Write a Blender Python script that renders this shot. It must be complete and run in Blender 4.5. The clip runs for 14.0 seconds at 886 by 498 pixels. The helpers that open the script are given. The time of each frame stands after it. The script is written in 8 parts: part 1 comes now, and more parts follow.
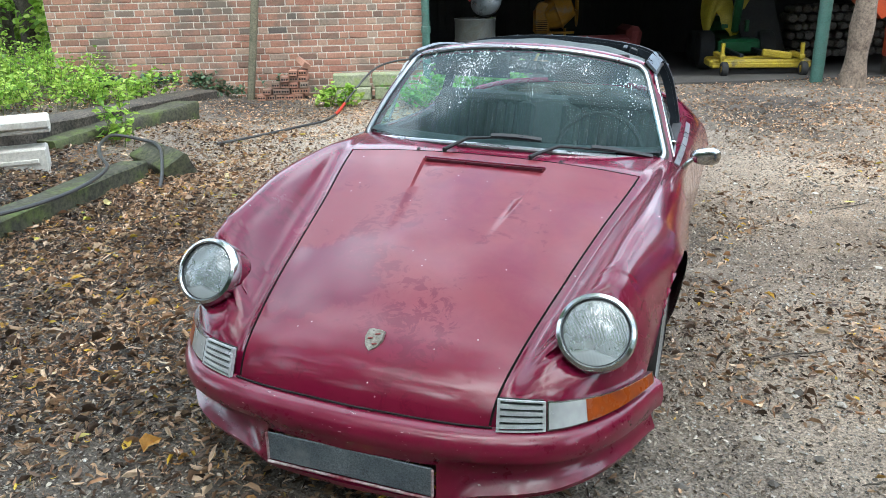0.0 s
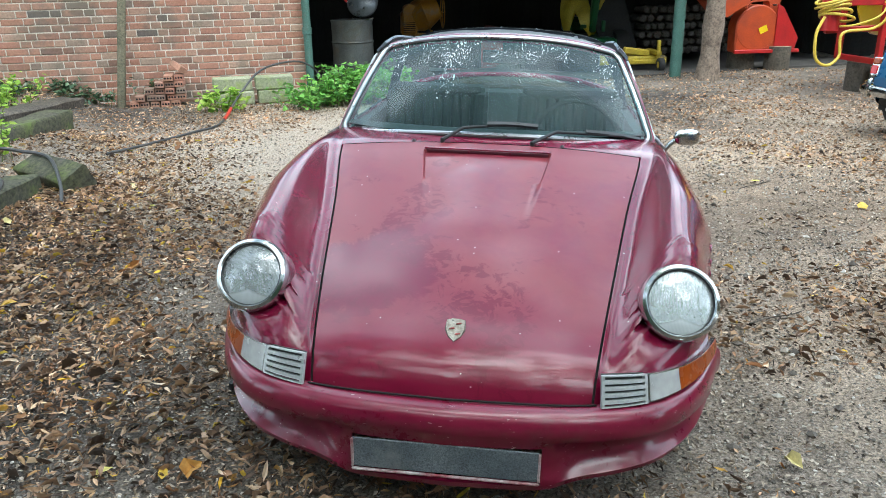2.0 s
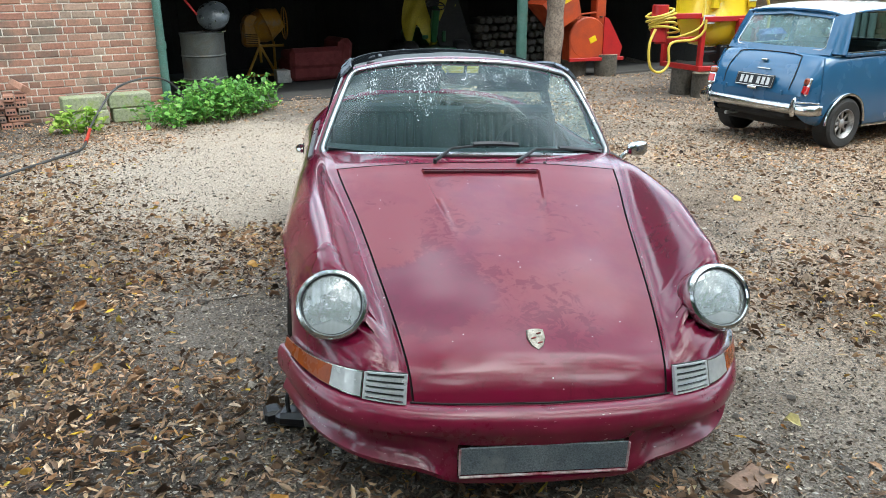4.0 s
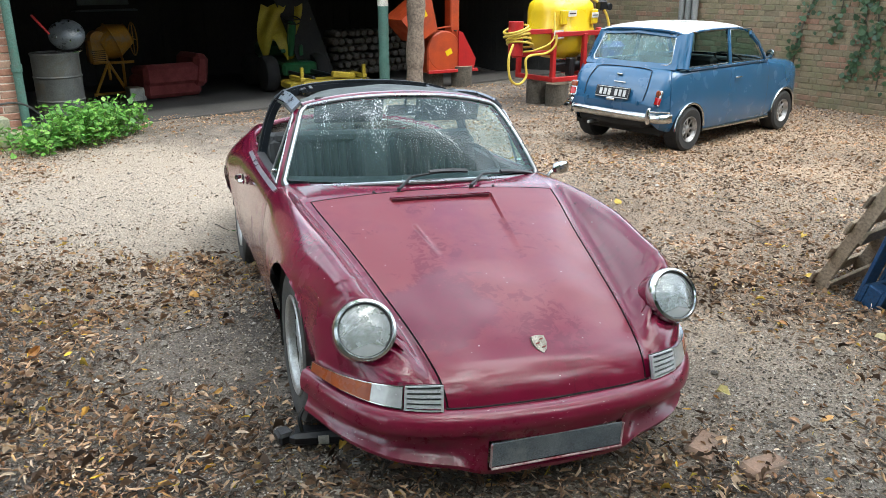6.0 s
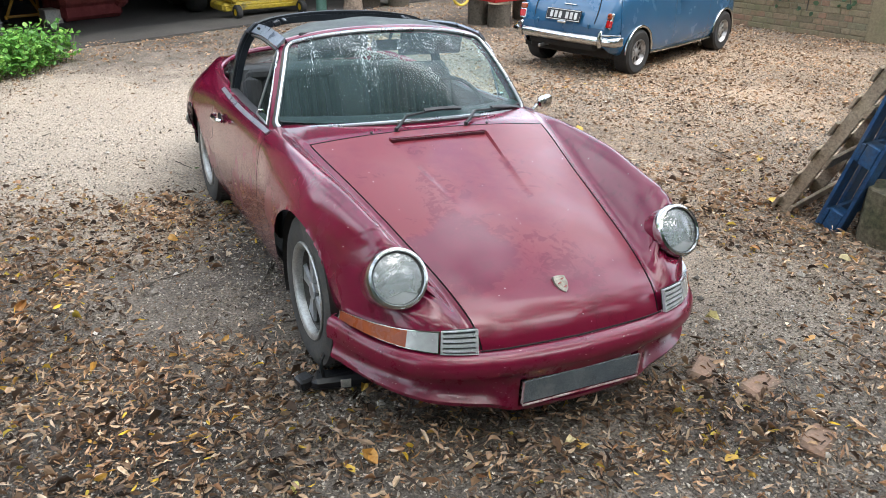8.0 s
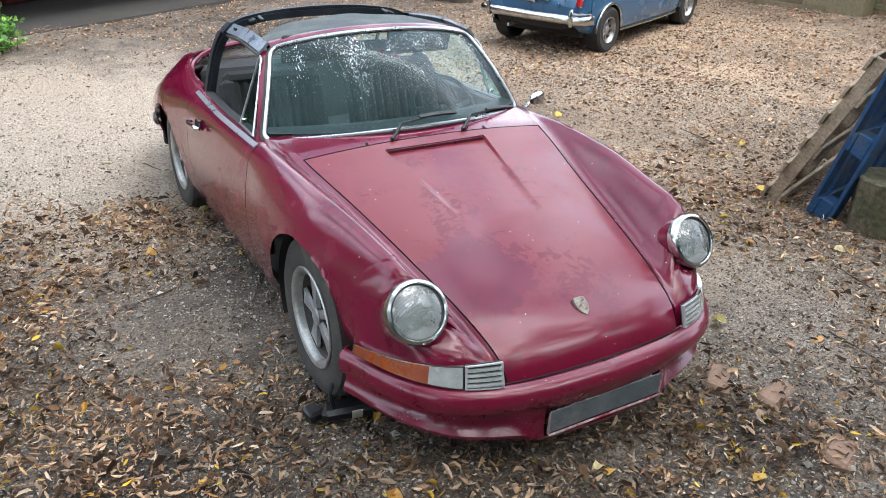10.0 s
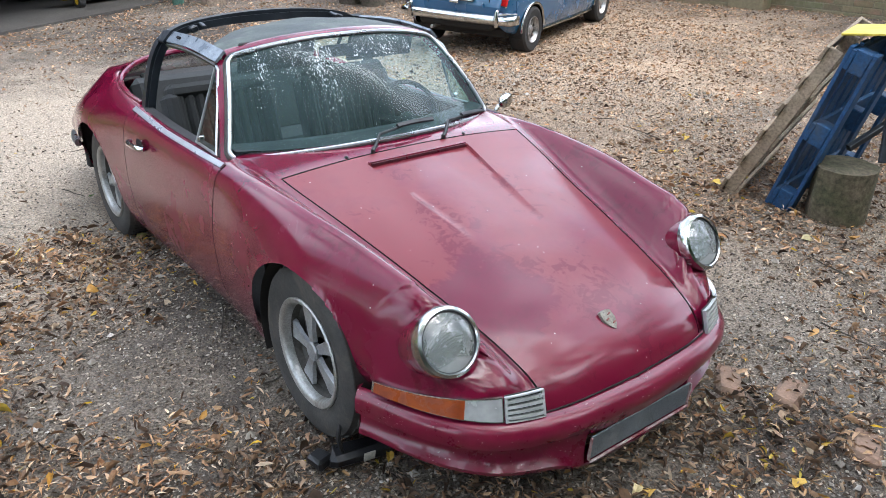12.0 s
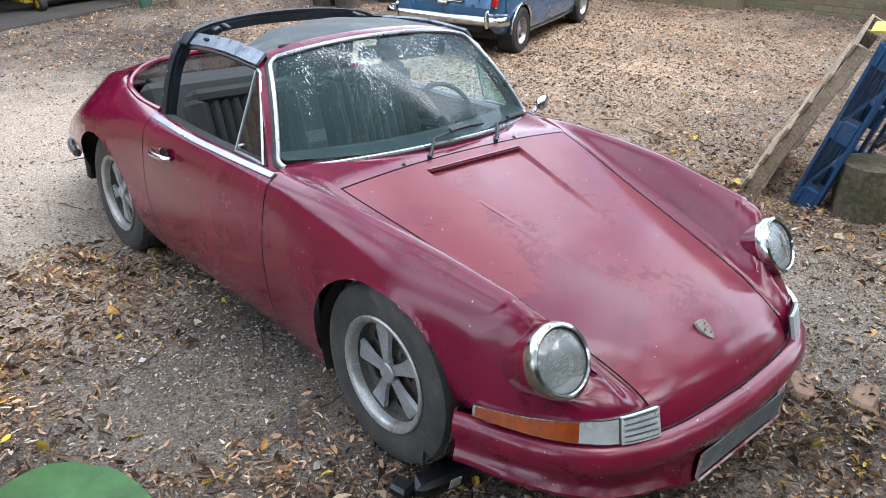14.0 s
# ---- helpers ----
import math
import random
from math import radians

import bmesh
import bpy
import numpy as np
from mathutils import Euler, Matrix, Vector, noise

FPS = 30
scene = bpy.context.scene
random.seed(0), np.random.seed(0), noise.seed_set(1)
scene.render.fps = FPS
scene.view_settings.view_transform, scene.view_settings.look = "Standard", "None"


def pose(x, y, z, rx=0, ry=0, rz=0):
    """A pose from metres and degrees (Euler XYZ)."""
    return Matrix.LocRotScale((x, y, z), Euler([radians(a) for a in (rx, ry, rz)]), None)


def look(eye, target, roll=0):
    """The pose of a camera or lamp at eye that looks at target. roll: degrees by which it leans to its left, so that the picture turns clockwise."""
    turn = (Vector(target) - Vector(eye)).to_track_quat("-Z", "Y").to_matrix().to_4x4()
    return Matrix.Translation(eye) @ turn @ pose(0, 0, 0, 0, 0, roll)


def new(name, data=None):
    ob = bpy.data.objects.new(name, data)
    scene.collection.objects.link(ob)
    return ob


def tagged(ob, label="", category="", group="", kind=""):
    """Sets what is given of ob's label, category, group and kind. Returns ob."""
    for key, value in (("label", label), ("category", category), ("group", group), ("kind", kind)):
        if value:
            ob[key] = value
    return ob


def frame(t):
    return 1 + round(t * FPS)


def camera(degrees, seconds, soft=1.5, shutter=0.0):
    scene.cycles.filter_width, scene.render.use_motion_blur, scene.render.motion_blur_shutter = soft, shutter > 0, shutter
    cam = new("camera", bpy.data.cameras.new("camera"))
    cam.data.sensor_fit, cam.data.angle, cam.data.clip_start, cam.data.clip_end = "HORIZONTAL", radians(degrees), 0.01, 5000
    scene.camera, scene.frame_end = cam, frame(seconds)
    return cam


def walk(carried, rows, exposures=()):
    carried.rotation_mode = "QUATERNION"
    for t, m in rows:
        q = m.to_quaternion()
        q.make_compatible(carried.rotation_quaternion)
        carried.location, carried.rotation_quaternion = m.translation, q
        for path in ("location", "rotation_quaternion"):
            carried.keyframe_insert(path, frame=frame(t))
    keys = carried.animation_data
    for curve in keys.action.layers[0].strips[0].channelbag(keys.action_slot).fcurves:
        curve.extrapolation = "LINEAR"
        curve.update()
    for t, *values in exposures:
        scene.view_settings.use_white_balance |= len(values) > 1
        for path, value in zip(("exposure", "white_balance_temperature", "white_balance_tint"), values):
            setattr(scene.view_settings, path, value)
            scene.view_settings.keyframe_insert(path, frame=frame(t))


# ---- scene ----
cam = camera(59.7, 14.0, soft=0.7)
PATH = [
    (0, (0.869, -2.440, 1.482), (0.232, -0.670, 0.801), -1.43),
    (0.5, (0.732, -2.467, 1.468), (0.167, -0.673, 0.788), -1.35),
    (1, (0.558, -2.492, 1.446), (0.085, -0.670, 0.768), -1.25),
    (1.5, (0.415, -2.525, 1.418), (0.043, -0.681, 0.740), -1.13),
    (2, (0.241, -2.561, 1.426), (-0.008, -0.694, 0.751), -1.08),
    (2.2, (0.173, -2.572, 1.434), (-0.025, -0.699, 0.759), -1.01),
    (4.3, (-0.599, -2.711, 1.560), (-0.307, -0.848, 0.894), -0.39),
    (4.5, (-0.654, -2.721, 1.582), (-0.318, -0.865, 0.916), -0.42),
    (5, (-0.798, -2.758, 1.604), (-0.343, -0.926, 0.942), -0.23),
    (5.5, (-0.977, -2.807, 1.637), (-0.429, -1.000, 0.976), -0.17),
    (6, (-1.114, -2.844, 1.709), (-0.481, -1.065, 1.048), -0.01),
    (6.5, (-1.208, -2.839, 1.766), (-0.509, -1.091, 1.090), 0.01),
    (7, (-1.312, -2.797, 1.789), (-0.556, -1.081, 1.094), 0.22),
    (7.5, (-1.378, -2.757, 1.800), (-0.582, -1.072, 1.074), 0.40),
    (7.9, (-1.429, -2.711, 1.804), (-0.634, -1.070, 0.981), 0.82),
    (8, (-1.442, -2.700, 1.805), (-0.653, -1.072, 0.951), 0.61),
    (8.2, (-1.468, -2.683, 1.818), (-0.683, -1.074, 0.926), 0.62),
    (10.3, (-1.534, -2.369, 1.930), (-0.630, -0.845, 1.002), 0.20),
    (10.5, (-1.536, -2.337, 1.927), (-0.610, -0.825, 1.000), 0.15),
    (11, (-1.570, -2.246, 1.909), (-0.587, -0.769, 0.985), 0.18),
    (11.5, (-1.638, -2.139, 1.886), (-0.599, -0.698, 0.966), 0.32),
    (12, (-1.725, -2.020, 1.867), (-0.633, -0.619, 0.949), 0.45),
    (12.5, (-1.786, -1.908, 1.849), (-0.654, -0.538, 0.933), 0.55),
    (13, (-1.839, -1.788, 1.835), (-0.676, -0.442, 0.920), 0.73),
    (13.5, (-1.903, -1.709, 1.827), (-0.722, -0.378, 0.914), 0.88),
    (14, (-1.959, -1.632, 1.819), (-0.767, -0.309, 0.908), 0.90),
]
walk(cam, [(t, look(eye, target, roll)) for t, eye, target, roll in PATH], exposures=[(0, 2.1, 5680, 1), (2, 2.06, 5680, -1), (5, 2.02, 5940, 2), (8, 2.06, 6050, 7), (11, 2.04, 5900, 8), (14, 2.08, 5800, 9)])

# ---------- world and light ----------
world = bpy.data.worlds.new("overcast_sky")
scene.world = world
world.use_nodes = True
_n = world.node_tree.nodes
_sky = _n.new("ShaderNodeTexSky")
_sky.sky_type, _sky.sun_disc = "NISHITA", False
SUN_ELEV, SUN_AZ = 66.0, 150.0
_sky.sun_elevation, _sky.sun_rotation = radians(SUN_ELEV), radians(SUN_AZ)
_sky.air_density, _sky.dust_density, _sky.ozone_density = 0.8, 3.0, 1.0
_n["Background"].inputs["Strength"].default_value = 0.15
# a thin cloud layer over the sky
_tc, _cl, _rp, _mx = (_n.new("ShaderNode" + k) for k in ("TexCoord", "TexNoise", "ValToRGB", "Mix"))
_cl.inputs["Scale"].default_value, _cl.inputs["Detail"].default_value = 5.0, 6.0
_rp.color_ramp.elements[0].position, _rp.color_ramp.elements[0].color = 0.40, (0.26, 0.28, 0.31, 1)
_rp.color_ramp.elements[1].position, _rp.color_ramp.elements[1].color = 0.62, (1.15, 1.14, 1.12, 1)
_mx.data_type, _mx.inputs[0].default_value = "RGBA", 0.6
_gain = _n.new("ShaderNodeVectorMath")
_gain.operation, _gain.inputs[3].default_value = "SCALE", 8.0
for _from, _to in ((_tc.outputs["Generated"], _cl.inputs["Vector"]), (_cl.outputs["Fac"], _rp.inputs[0]), (_rp.outputs[0], _gain.inputs[0]),
                   (_sky.outputs[0], _mx.inputs[6]), (_gain.outputs[0], _mx.inputs[7]), (_mx.outputs[2], _n["Background"].inputs["Color"])):
    world.node_tree.links.new(_from, _to)
_sun = bpy.data.lights.new("sun", "SUN")
_sun.energy, _sun.angle, _sun.color = 0.9, radians(60), (1.0, 0.95, 0.87)
sun = new("sun", _sun)
_e, _a = radians(SUN_ELEV), radians(SUN_AZ)
sun.matrix_world = look((30 * math.cos(_e) * math.sin(_a), 30 * math.cos(_e) * math.cos(_a), 30 * math.sin(_e)), (0, 0, 0))

# ---------- materials ----------


def nodes_of(name):
    m = bpy.data.materials.new(name)
    m.use_nodes = True
    t = m.node_tree
    return m, t, t.nodes["Principled BSDF"]


def node(t, kind, **values):
    n = t.nodes.new("ShaderNode" + kind)
    for key, value in values.items():
        n.inputs[key.replace("_", " ")].default_value = value
    return n


def ramp(t, fac, stops):
    n = t.nodes.new("ShaderNodeValToRGB")
    e = n.color_ramp.elements
    while len(e) < len(stops):
        e.new(0.5)
    for k, (p, c) in zip(e, stops):
        k.position, k.color = p, (*c, 1) if len(c) == 3 else c
    t.links.new(fac, n.inputs[0])
    return n.outputs[0]


def mixc(t, fac, a, b, mode="MIX"):
    n = t.nodes.new("ShaderNodeMix")
    n.data_type, n.blend_type = "RGBA", mode
    for socket, value in ((n.inputs[0], fac), (n.inputs[6], a), (n.inputs[7], b)):
        if isinstance(value, (int, float)):
            socket.default_value = value
        elif isinstance(value, tuple):
            socket.default_value = (*value, 1)
        else:
            t.links.new(value, socket)
    return n.outputs[2]


def coords(t, space="Object"):
    if space == "World":
        return t.nodes.new("ShaderNodeNewGeometry").outputs["Position"]
    return t.nodes.new("ShaderNodeTexCoord").outputs[space]


def noise_of(t, co, scale, detail=5.0, rough=0.6, distortion=0.0):
    n = node(t, "TexNoise", Scale=scale, Detail=detail, Roughness=rough, Distortion=distortion)
    t.links.new(co, n.inputs["Vector"])
    return n.outputs["Fac"]


def math_of(t, op, a, b=0.5):
    n = t.nodes.new("ShaderNodeMath")
    n.operation = op
    for socket, value in zip(n.inputs, (a, b)):
        if isinstance(value, (int, float)):
            socket.default_value = value
        else:
            t.links.new(value, socket)
    return n.outputs[0]


def bump_of(t, b, height, strength, distance=0.01):
    n = node(t, "Bump", Strength=strength, Distance=distance)
    t.links.new(height, n.inputs["Height"])
    t.links.new(n.outputs[0], b.inputs["Normal"])


def surf(name, c1, c2=None, scale=8.0, rough=0.6, metal=0.0, bump=0.25, fine=60.0, spread=0.15, space="Object", coat=0.0,
         grime=None, island=0.0, rand=0.0):
    """A worn surface: two colours mixed in blotches, grain on top, uneven gloss, fine relief."""
    m, t, b = nodes_of(name)
    c2 = c2 or tuple(v * 0.7 for v in c1)
    co = coords(t, space)
    big, small = noise_of(t, co, scale), noise_of(t, co, fine, 3.0, 0.7)
    col = mixc(t, ramp(t, big, [(0.35, (0, 0, 0)), (0.65, (1, 1, 1))]), c1, c2)
    grain = ramp(t, small, [(0.3, (1 - spread * 2,) * 3), (0.7, (1 + spread,) * 3)])
    col = mixc(t, 1.0, col, grain, "MULTIPLY")
    if grime:
        col = mixc(t, ramp(t, noise_of(t, co, scale * 0.6, 6.0, 0.7, 0.4), [(0.52, (0, 0, 0)), (0.66, (0.85,) * 3)]), col, grime)
    if island or rand:
        if island:
            r = t.nodes.new("ShaderNodeNewGeometry").outputs["Random Per Island"]
        else:
            r = t.nodes.new("ShaderNodeObjectInfo").outputs["Random"]
        k = island or rand
        col = mixc(t, 1.0, col, ramp(t, r, [(0.0, (1 - k,) * 3), (0.5, (1, 1 - k * 0.15, 1 - k * 0.2)), (1.0, (1 + k * 0.7, 1 + k * 0.6, 1 + k * 0.5))]), "MULTIPLY")
    t.links.new(col, b.inputs["Base Color"])
    rr = ramp(t, big, [(0.3, (max(rough - 0.1, 0.03),) * 3), (0.7, (min(rough + 0.12, 1),) * 3)])
    t.links.new(rr, b.inputs["Roughness"])
    b.inputs["Metallic"].default_value = metal
    b.inputs["Coat Weight"].default_value = coat
    if bump:
        bump_of(t, b, math_of(t, "ADD", small, big), bump, 0.004)
    return m


def pieces(name, stops, rough=0.75, bump=0.3, fine=45.0, source="island", moss=None, spread=0.2):
    """Many pieces, each of its own colour along the stops."""
    m, t, b = nodes_of(name)
    if source == "island":
        r = t.nodes.new("ShaderNodeNewGeometry").outputs["Random Per Island"]
    else:
        r = t.nodes.new("ShaderNodeObjectInfo").outputs["Random"]
    col = ramp(t, r, stops)
    co = coords(t, "World")
    small = noise_of(t, co, fine, 4.0, 0.7)
    col = mixc(t, 1.0, col, ramp(t, small, [(0.25, (1 - spread * 1.6,) * 3), (0.75, (1 + spread,) * 3)]), "MULTIPLY")
    if moss:
        col = mixc(t, ramp(t, noise_of(t, co, 2.3, 6.0, 0.65), [(0.5, (0, 0, 0)), (0.68, (0.8,) * 3)]), col, moss)
    t.links.new(col, b.inputs["Base Color"])
    b.inputs["Roughness"].default_value = rough
    bump_of(t, b, small, bump, 0.004)
    return m


def leafy(name, stops, rough=0.5, through_light=0.0, patchy_tone=False):
    m, t, b = nodes_of(name)
    r = t.nodes.new("ShaderNodeNewGeometry").outputs["Random Per Island"]
    col = ramp(t, r, stops)
    col = mixc(t, 1.0, col, ramp(t, noise_of(t, coords(t, "World"), 70.0), [(0.3, (0.75,) * 3), (0.7, (1.15,) * 3)]), "MULTIPLY")
    if patchy_tone:
        tone = noise_of(t, coords(t, "World"), 1.6, 4.0, 0.6, 0.5)
        col = mixc(t, 1.0, col, ramp(t, tone, [(0.36, (0.74, 0.72, 0.70)), (0.62, (1.60, 1.52, 1.42))]), "MULTIPLY")
    t.links.new(col, b.inputs["Base Color"])
    b.inputs["Roughness"].default_value = rough
    if through_light:
        tr = node(t, "BsdfTranslucent")
        t.links.new(col, tr.inputs["Color"])
        mix = t.nodes.new("ShaderNodeMixShader")
        mix.inputs[0].default_value = through_light
        out = t.nodes["Material Output"]
        t.links.new(b.outputs[0], mix.inputs[1])
        t.links.new(tr.outputs[0], mix.inputs[2])
        t.links.new(mix.outputs[0], out.inputs["Surface"])
    return m


def glass(name, tint=(0.8, 0.86, 0.84), rough=0.02, dust_and_sheen=0.0, shine=1.0):
    """A pane: part clear, part glossy glass, with a film that scatters light and flecks painted in for reflected sky.
    """
    m, t, b = nodes_of(name)
    b.inputs["Base Color"].default_value = (0.01, 0.012, 0.012, 1)
    b.inputs["Roughness"].default_value = rough
    b.inputs["IOR"].default_value = 1.5
    clearer = node(t, "BsdfTransparent")
    clearer.inputs["Color"].default_value = (*tint, 1)
    gl = node(t, "BsdfGlossy", Roughness=rough)
    fres = node(t, "Fresnel", IOR=1.4)
    mix = t.nodes.new("ShaderNodeMixShader")
    t.links.new(math_of(t, "MULTIPLY", fres.outputs[0], shine), mix.inputs[0])
    t.links.new(clearer.outputs[0], mix.inputs[1])
    t.links.new(gl.outputs[0], mix.inputs[2])
    last = mix.outputs[0]
    if dust_and_sheen:
        co = coords(t, "Object")
        stretch = node(t, "Mapping")
        stretch.inputs["Scale"].default_value = (1.0, 0.4, 0.30)
        t.links.new(co, stretch.inputs["Vector"])
        blot = noise_of(t, stretch.outputs[0], 210.0, 2.0, 0.6)
        where = noise_of(t, stretch.outputs[0], 7.0, 3.0, 0.6)
        sep = t.nodes.new("ShaderNodeSeparateXYZ")
        t.links.new(co, sep.inputs[0])
        upper = math_of(t, "MULTIPLY", math_of(t, "SUBTRACT", sep.outputs[2], 1.06), 0.42)
        level = math_of(t, "ADD", math_of(t, "ADD", blot, math_of(t, "MULTIPLY", math_of(t, "SUBTRACT", where, 0.5), 0.62)), upper)
        # pale flecks stand in for sky mirrored between leaves
        sky_flecks = ramp(t, level, [(0.690, (0, 0, 0)), (0.724, (1, 1, 1))])
        film = ramp(t, noise_of(t, co, 5.0, 4.0, 0.6), [(0.3, (dust_and_sheen * 0.5,) * 3), (0.75, (dust_and_sheen * 1.4,) * 3)])
        fac = math_of(t, "MAXIMUM", math_of(t, "MULTIPLY", sky_flecks, 0.75), film)
        # one diffuse layer carries the film and the painted sky flecks
        dirt = node(t, "BsdfDiffuse")
        t.links.new(mixc(t, sky_flecks, (0.37, 0.58, 0.60), (0.74, 0.80, 0.80)), dirt.inputs["Color"])
        mix2 = t.nodes.new("ShaderNodeMixShader")
        t.links.new(fac, mix2.inputs[0])
        t.links.new(last, mix2.inputs[1])
        t.links.new(dirt.outputs[0], mix2.inputs[2])
        last = mix2.outputs[0]
    t.links.new(last, t.nodes["Material Output"].inputs["Surface"])
    return m


# ---------- mesh tools ----------


def crv(*keys):
    """A smooth curve through (x, value) keys, without overshoot."""
    xs, ys = np.array([k[0] for k in keys], float), np.array([k[1] for k in keys], float)
    h, d = np.diff(xs), np.diff(ys) / np.diff(xs)
    s = np.zeros(len(xs))
    s[0], s[-1] = d[0], d[-1]
    for i in range(1, len(xs) - 1):
        if d[i - 1] * d[i] > 0:
            w1, w2 = 2 * h[i] + h[i - 1], h[i] + 2 * h[i - 1]
            s[i] = (w1 + w2) / (w1 / d[i - 1] + w2 / d[i])

    def f(x):
        x = np.clip(x, xs[0], xs[-1])
        i = np.clip(np.searchsorted(xs, x, side="right") - 1, 0, len(h) - 1)
        u = (x - xs[i]) / h[i]
        return ((1 + 2 * u) * (1 - u) ** 2 * ys[i] + u * (1 - u) ** 2 * h[i] * s[i] + u * u * (3 - 2 * u) * ys[i + 1]
                + u * u * (u - 1) * h[i] * s[i + 1])
    return f


def spline(points, steps=8, closed=False):
    """Points along a Catmull-Rom curve."""
    p = [Vector(q) for q in points]
    n, out = len(p), []
    for i in range(n if closed else n - 1):
        if closed:
            a, b, c, d = p[(i - 1) % n], p[i], p[(i + 1) % n], p[(i + 2) % n]
        else:
            a, b, c, d = p[max(i - 1, 0)], p[i], p[i + 1], p[min(i + 2, n - 1)]
        for k in range(steps):
            u = k / steps
            out.append(0.5 * (2 * b + (c - a) * u + (2 * a - 5 * b + 4 * c - d) * u * u + (3 * b - a - 3 * c + d) * u ** 3))
    if not closed:
        out.append(p[-1])
    return out


def welded(shape):
    """The same shape with points that lie together made one."""
    seen, back, v = {}, [], []
    for p in shape.v:
        k = (round(p[0], 5), round(p[1], 5), round(p[2], 5))
        if k not in seen:
            seen[k] = len(v)
            v.append(tuple(p))
        back.append(seen[k])
    faces, slots = [], []
    for q, s in zip(shape.f, shape.s):
        q = [back[i] for i in q]
        q = [a for a, b in zip(q, q[1:] + q[:1]) if a != b]
        if len(set(q)) > 2:
            faces.append(tuple(q))
            slots.append(s)
    shape.v, shape.f, shape.s = v, faces, slots
    return shape


class Shape:
    """Gathers vertices and faces of one mesh."""

    def __init__(self):
        self.v, self.f, self.s = [], [], []

    def add(self, verts, faces, m=None, slot=0):
        k = len(self.v)
        self.v += [tuple(m @ Vector(q)) if m else tuple(q) for q in verts]
        self.f += [tuple(i + k for i in f) for f in faces]
        self.s += [slot] * len(faces)
        return self

    def box(self, sx, sy, sz, m=None, c=0.004, slot=0):
        """A box with chamfered edges, its middle at the origin of m."""
        hx, hy, hz = sx / 2, sy / 2, sz / 2
        c = min(c, hx * 0.6, hy * 0.6, hz * 0.6)
        v, idx = [], {}
        for x in (-1, 1):
            for y in (-1, 1):
                for z in (-1, 1):
                    for a, q in enumerate(((hx, hy - c, hz - c), (hx - c, hy, hz - c), (hx - c, hy - c, hz))):
                        idx[x, y, z, a] = len(v)
                        v.append((q[0] * x, q[1] * y, q[2] * z))
        f = []
        for a in range(3):
            b, d = (a + 1) % 3, (a + 2) % 3
            for s in (-1, 1):
                ring = []
                for p, q in ((-1, -1), (1, -1), (1, 1), (-1, 1)):
                    k = [0, 0, 0]
                    k[a], k[b], k[d] = s, p, q
                    ring.append(idx[(*k, a)])
                f.append(ring if s > 0 else ring[::-1])
            for p in (-1, 1):
                for q in (-1, 1):
                    k0, k1 = [0, 0, 0], [0, 0, 0]
                    k0[a], k0[b], k0[d] = -1, p, q
                    k1[a], k1[b], k1[d] = 1, p, q
                    ring = [idx[(*k0, b)], idx[(*k1, b)], idx[(*k1, d)], idx[(*k0, d)]]
                    f.append(ring if p * q > 0 else ring[::-1])
        for x in (-1, 1):
            for y in (-1, 1):
                for z in (-1, 1):
                    ring = [idx[x, y, z, a] for a in range(3)]
                    f.append(ring if x * y * z > 0 else ring[::-1])
        return self.add(v, f, m, slot)

    def lathe(self, prof, m=None, seg=24, slot=0, cap=True):
        """Profile of (radius, z) turned about z, from bottom to top on the outside."""
        v, f, n = [], [], len(prof)
        for k in range(seg):
            a = 2 * math.pi * k / seg
            v += [(r * math.cos(a), r * math.sin(a), z) for r, z in prof]
        for k in range(seg):
            j = (k + 1) % seg
            f += [(k * n + i, j * n + i, j * n + i + 1, k * n + i + 1) for i in range(n - 1)]
        if cap:
            if prof[0][0] > 1e-6:
                f.append([k * n for k in range(seg)][::-1])
            if prof[-1][0] > 1e-6:
                f.append([k * n + n - 1 for k in range(seg)])
        return self.add(v, f, m, slot)

    def cyl(self, r, z0, z1, m=None, seg=20, c=0.003, r1=None, slot=0):
        r1 = r if r1 is None else r1
        c = min(c, r * 0.5, abs(z1 - z0) * 0.4)
        return self.lathe([(r - c, z0), (r, z0 + c), (r1, z1 - c), (r1 - c, z1)], m, seg, slot)

    def tube(self, pts, r, seg=8, closed=False, slot=0, m=None):
        """A round bar along points; r is one radius or one for each point."""
        p = [Vector(q) for q in pts]
        n = len(p)
        rs = r if isinstance(r, (list, tuple)) else [r] * n
        up, rings = None, []
        for i in range(n):
            if closed:
                d = p[(i + 1) % n] - p[i - 1]
            else:
                d = p[min(i + 1, n - 1)] - p[max(i - 1, 0)]
            d.normalize()
            if up is None:
                up = Vector((0, 0, 1)) if abs(d.z) < 0.9 else Vector((1, 0, 0))
            a = (up - d * up.dot(d)).normalized()
            up = a
            b = d.cross(a)
            rings.append([p[i] + rs[i] * (a * math.cos(2 * math.pi * k / seg) + b * math.sin(2 * math.pi * k / seg)) for k in range(seg)])
        v = [q for ring in rings for q in ring]
        f = []
        for i in range(n if closed else n - 1):
            j = (i + 1) % n
            f += [(i * seg + k, i * seg + (k + 1) % seg, j * seg + (k + 1) % seg, j * seg + k) for k in range(seg)]
        if not closed:
            f += [list(range(seg))[::-1], [(n - 1) * seg + k for k in range(seg)]]
        return self.add(v, f, m, slot)

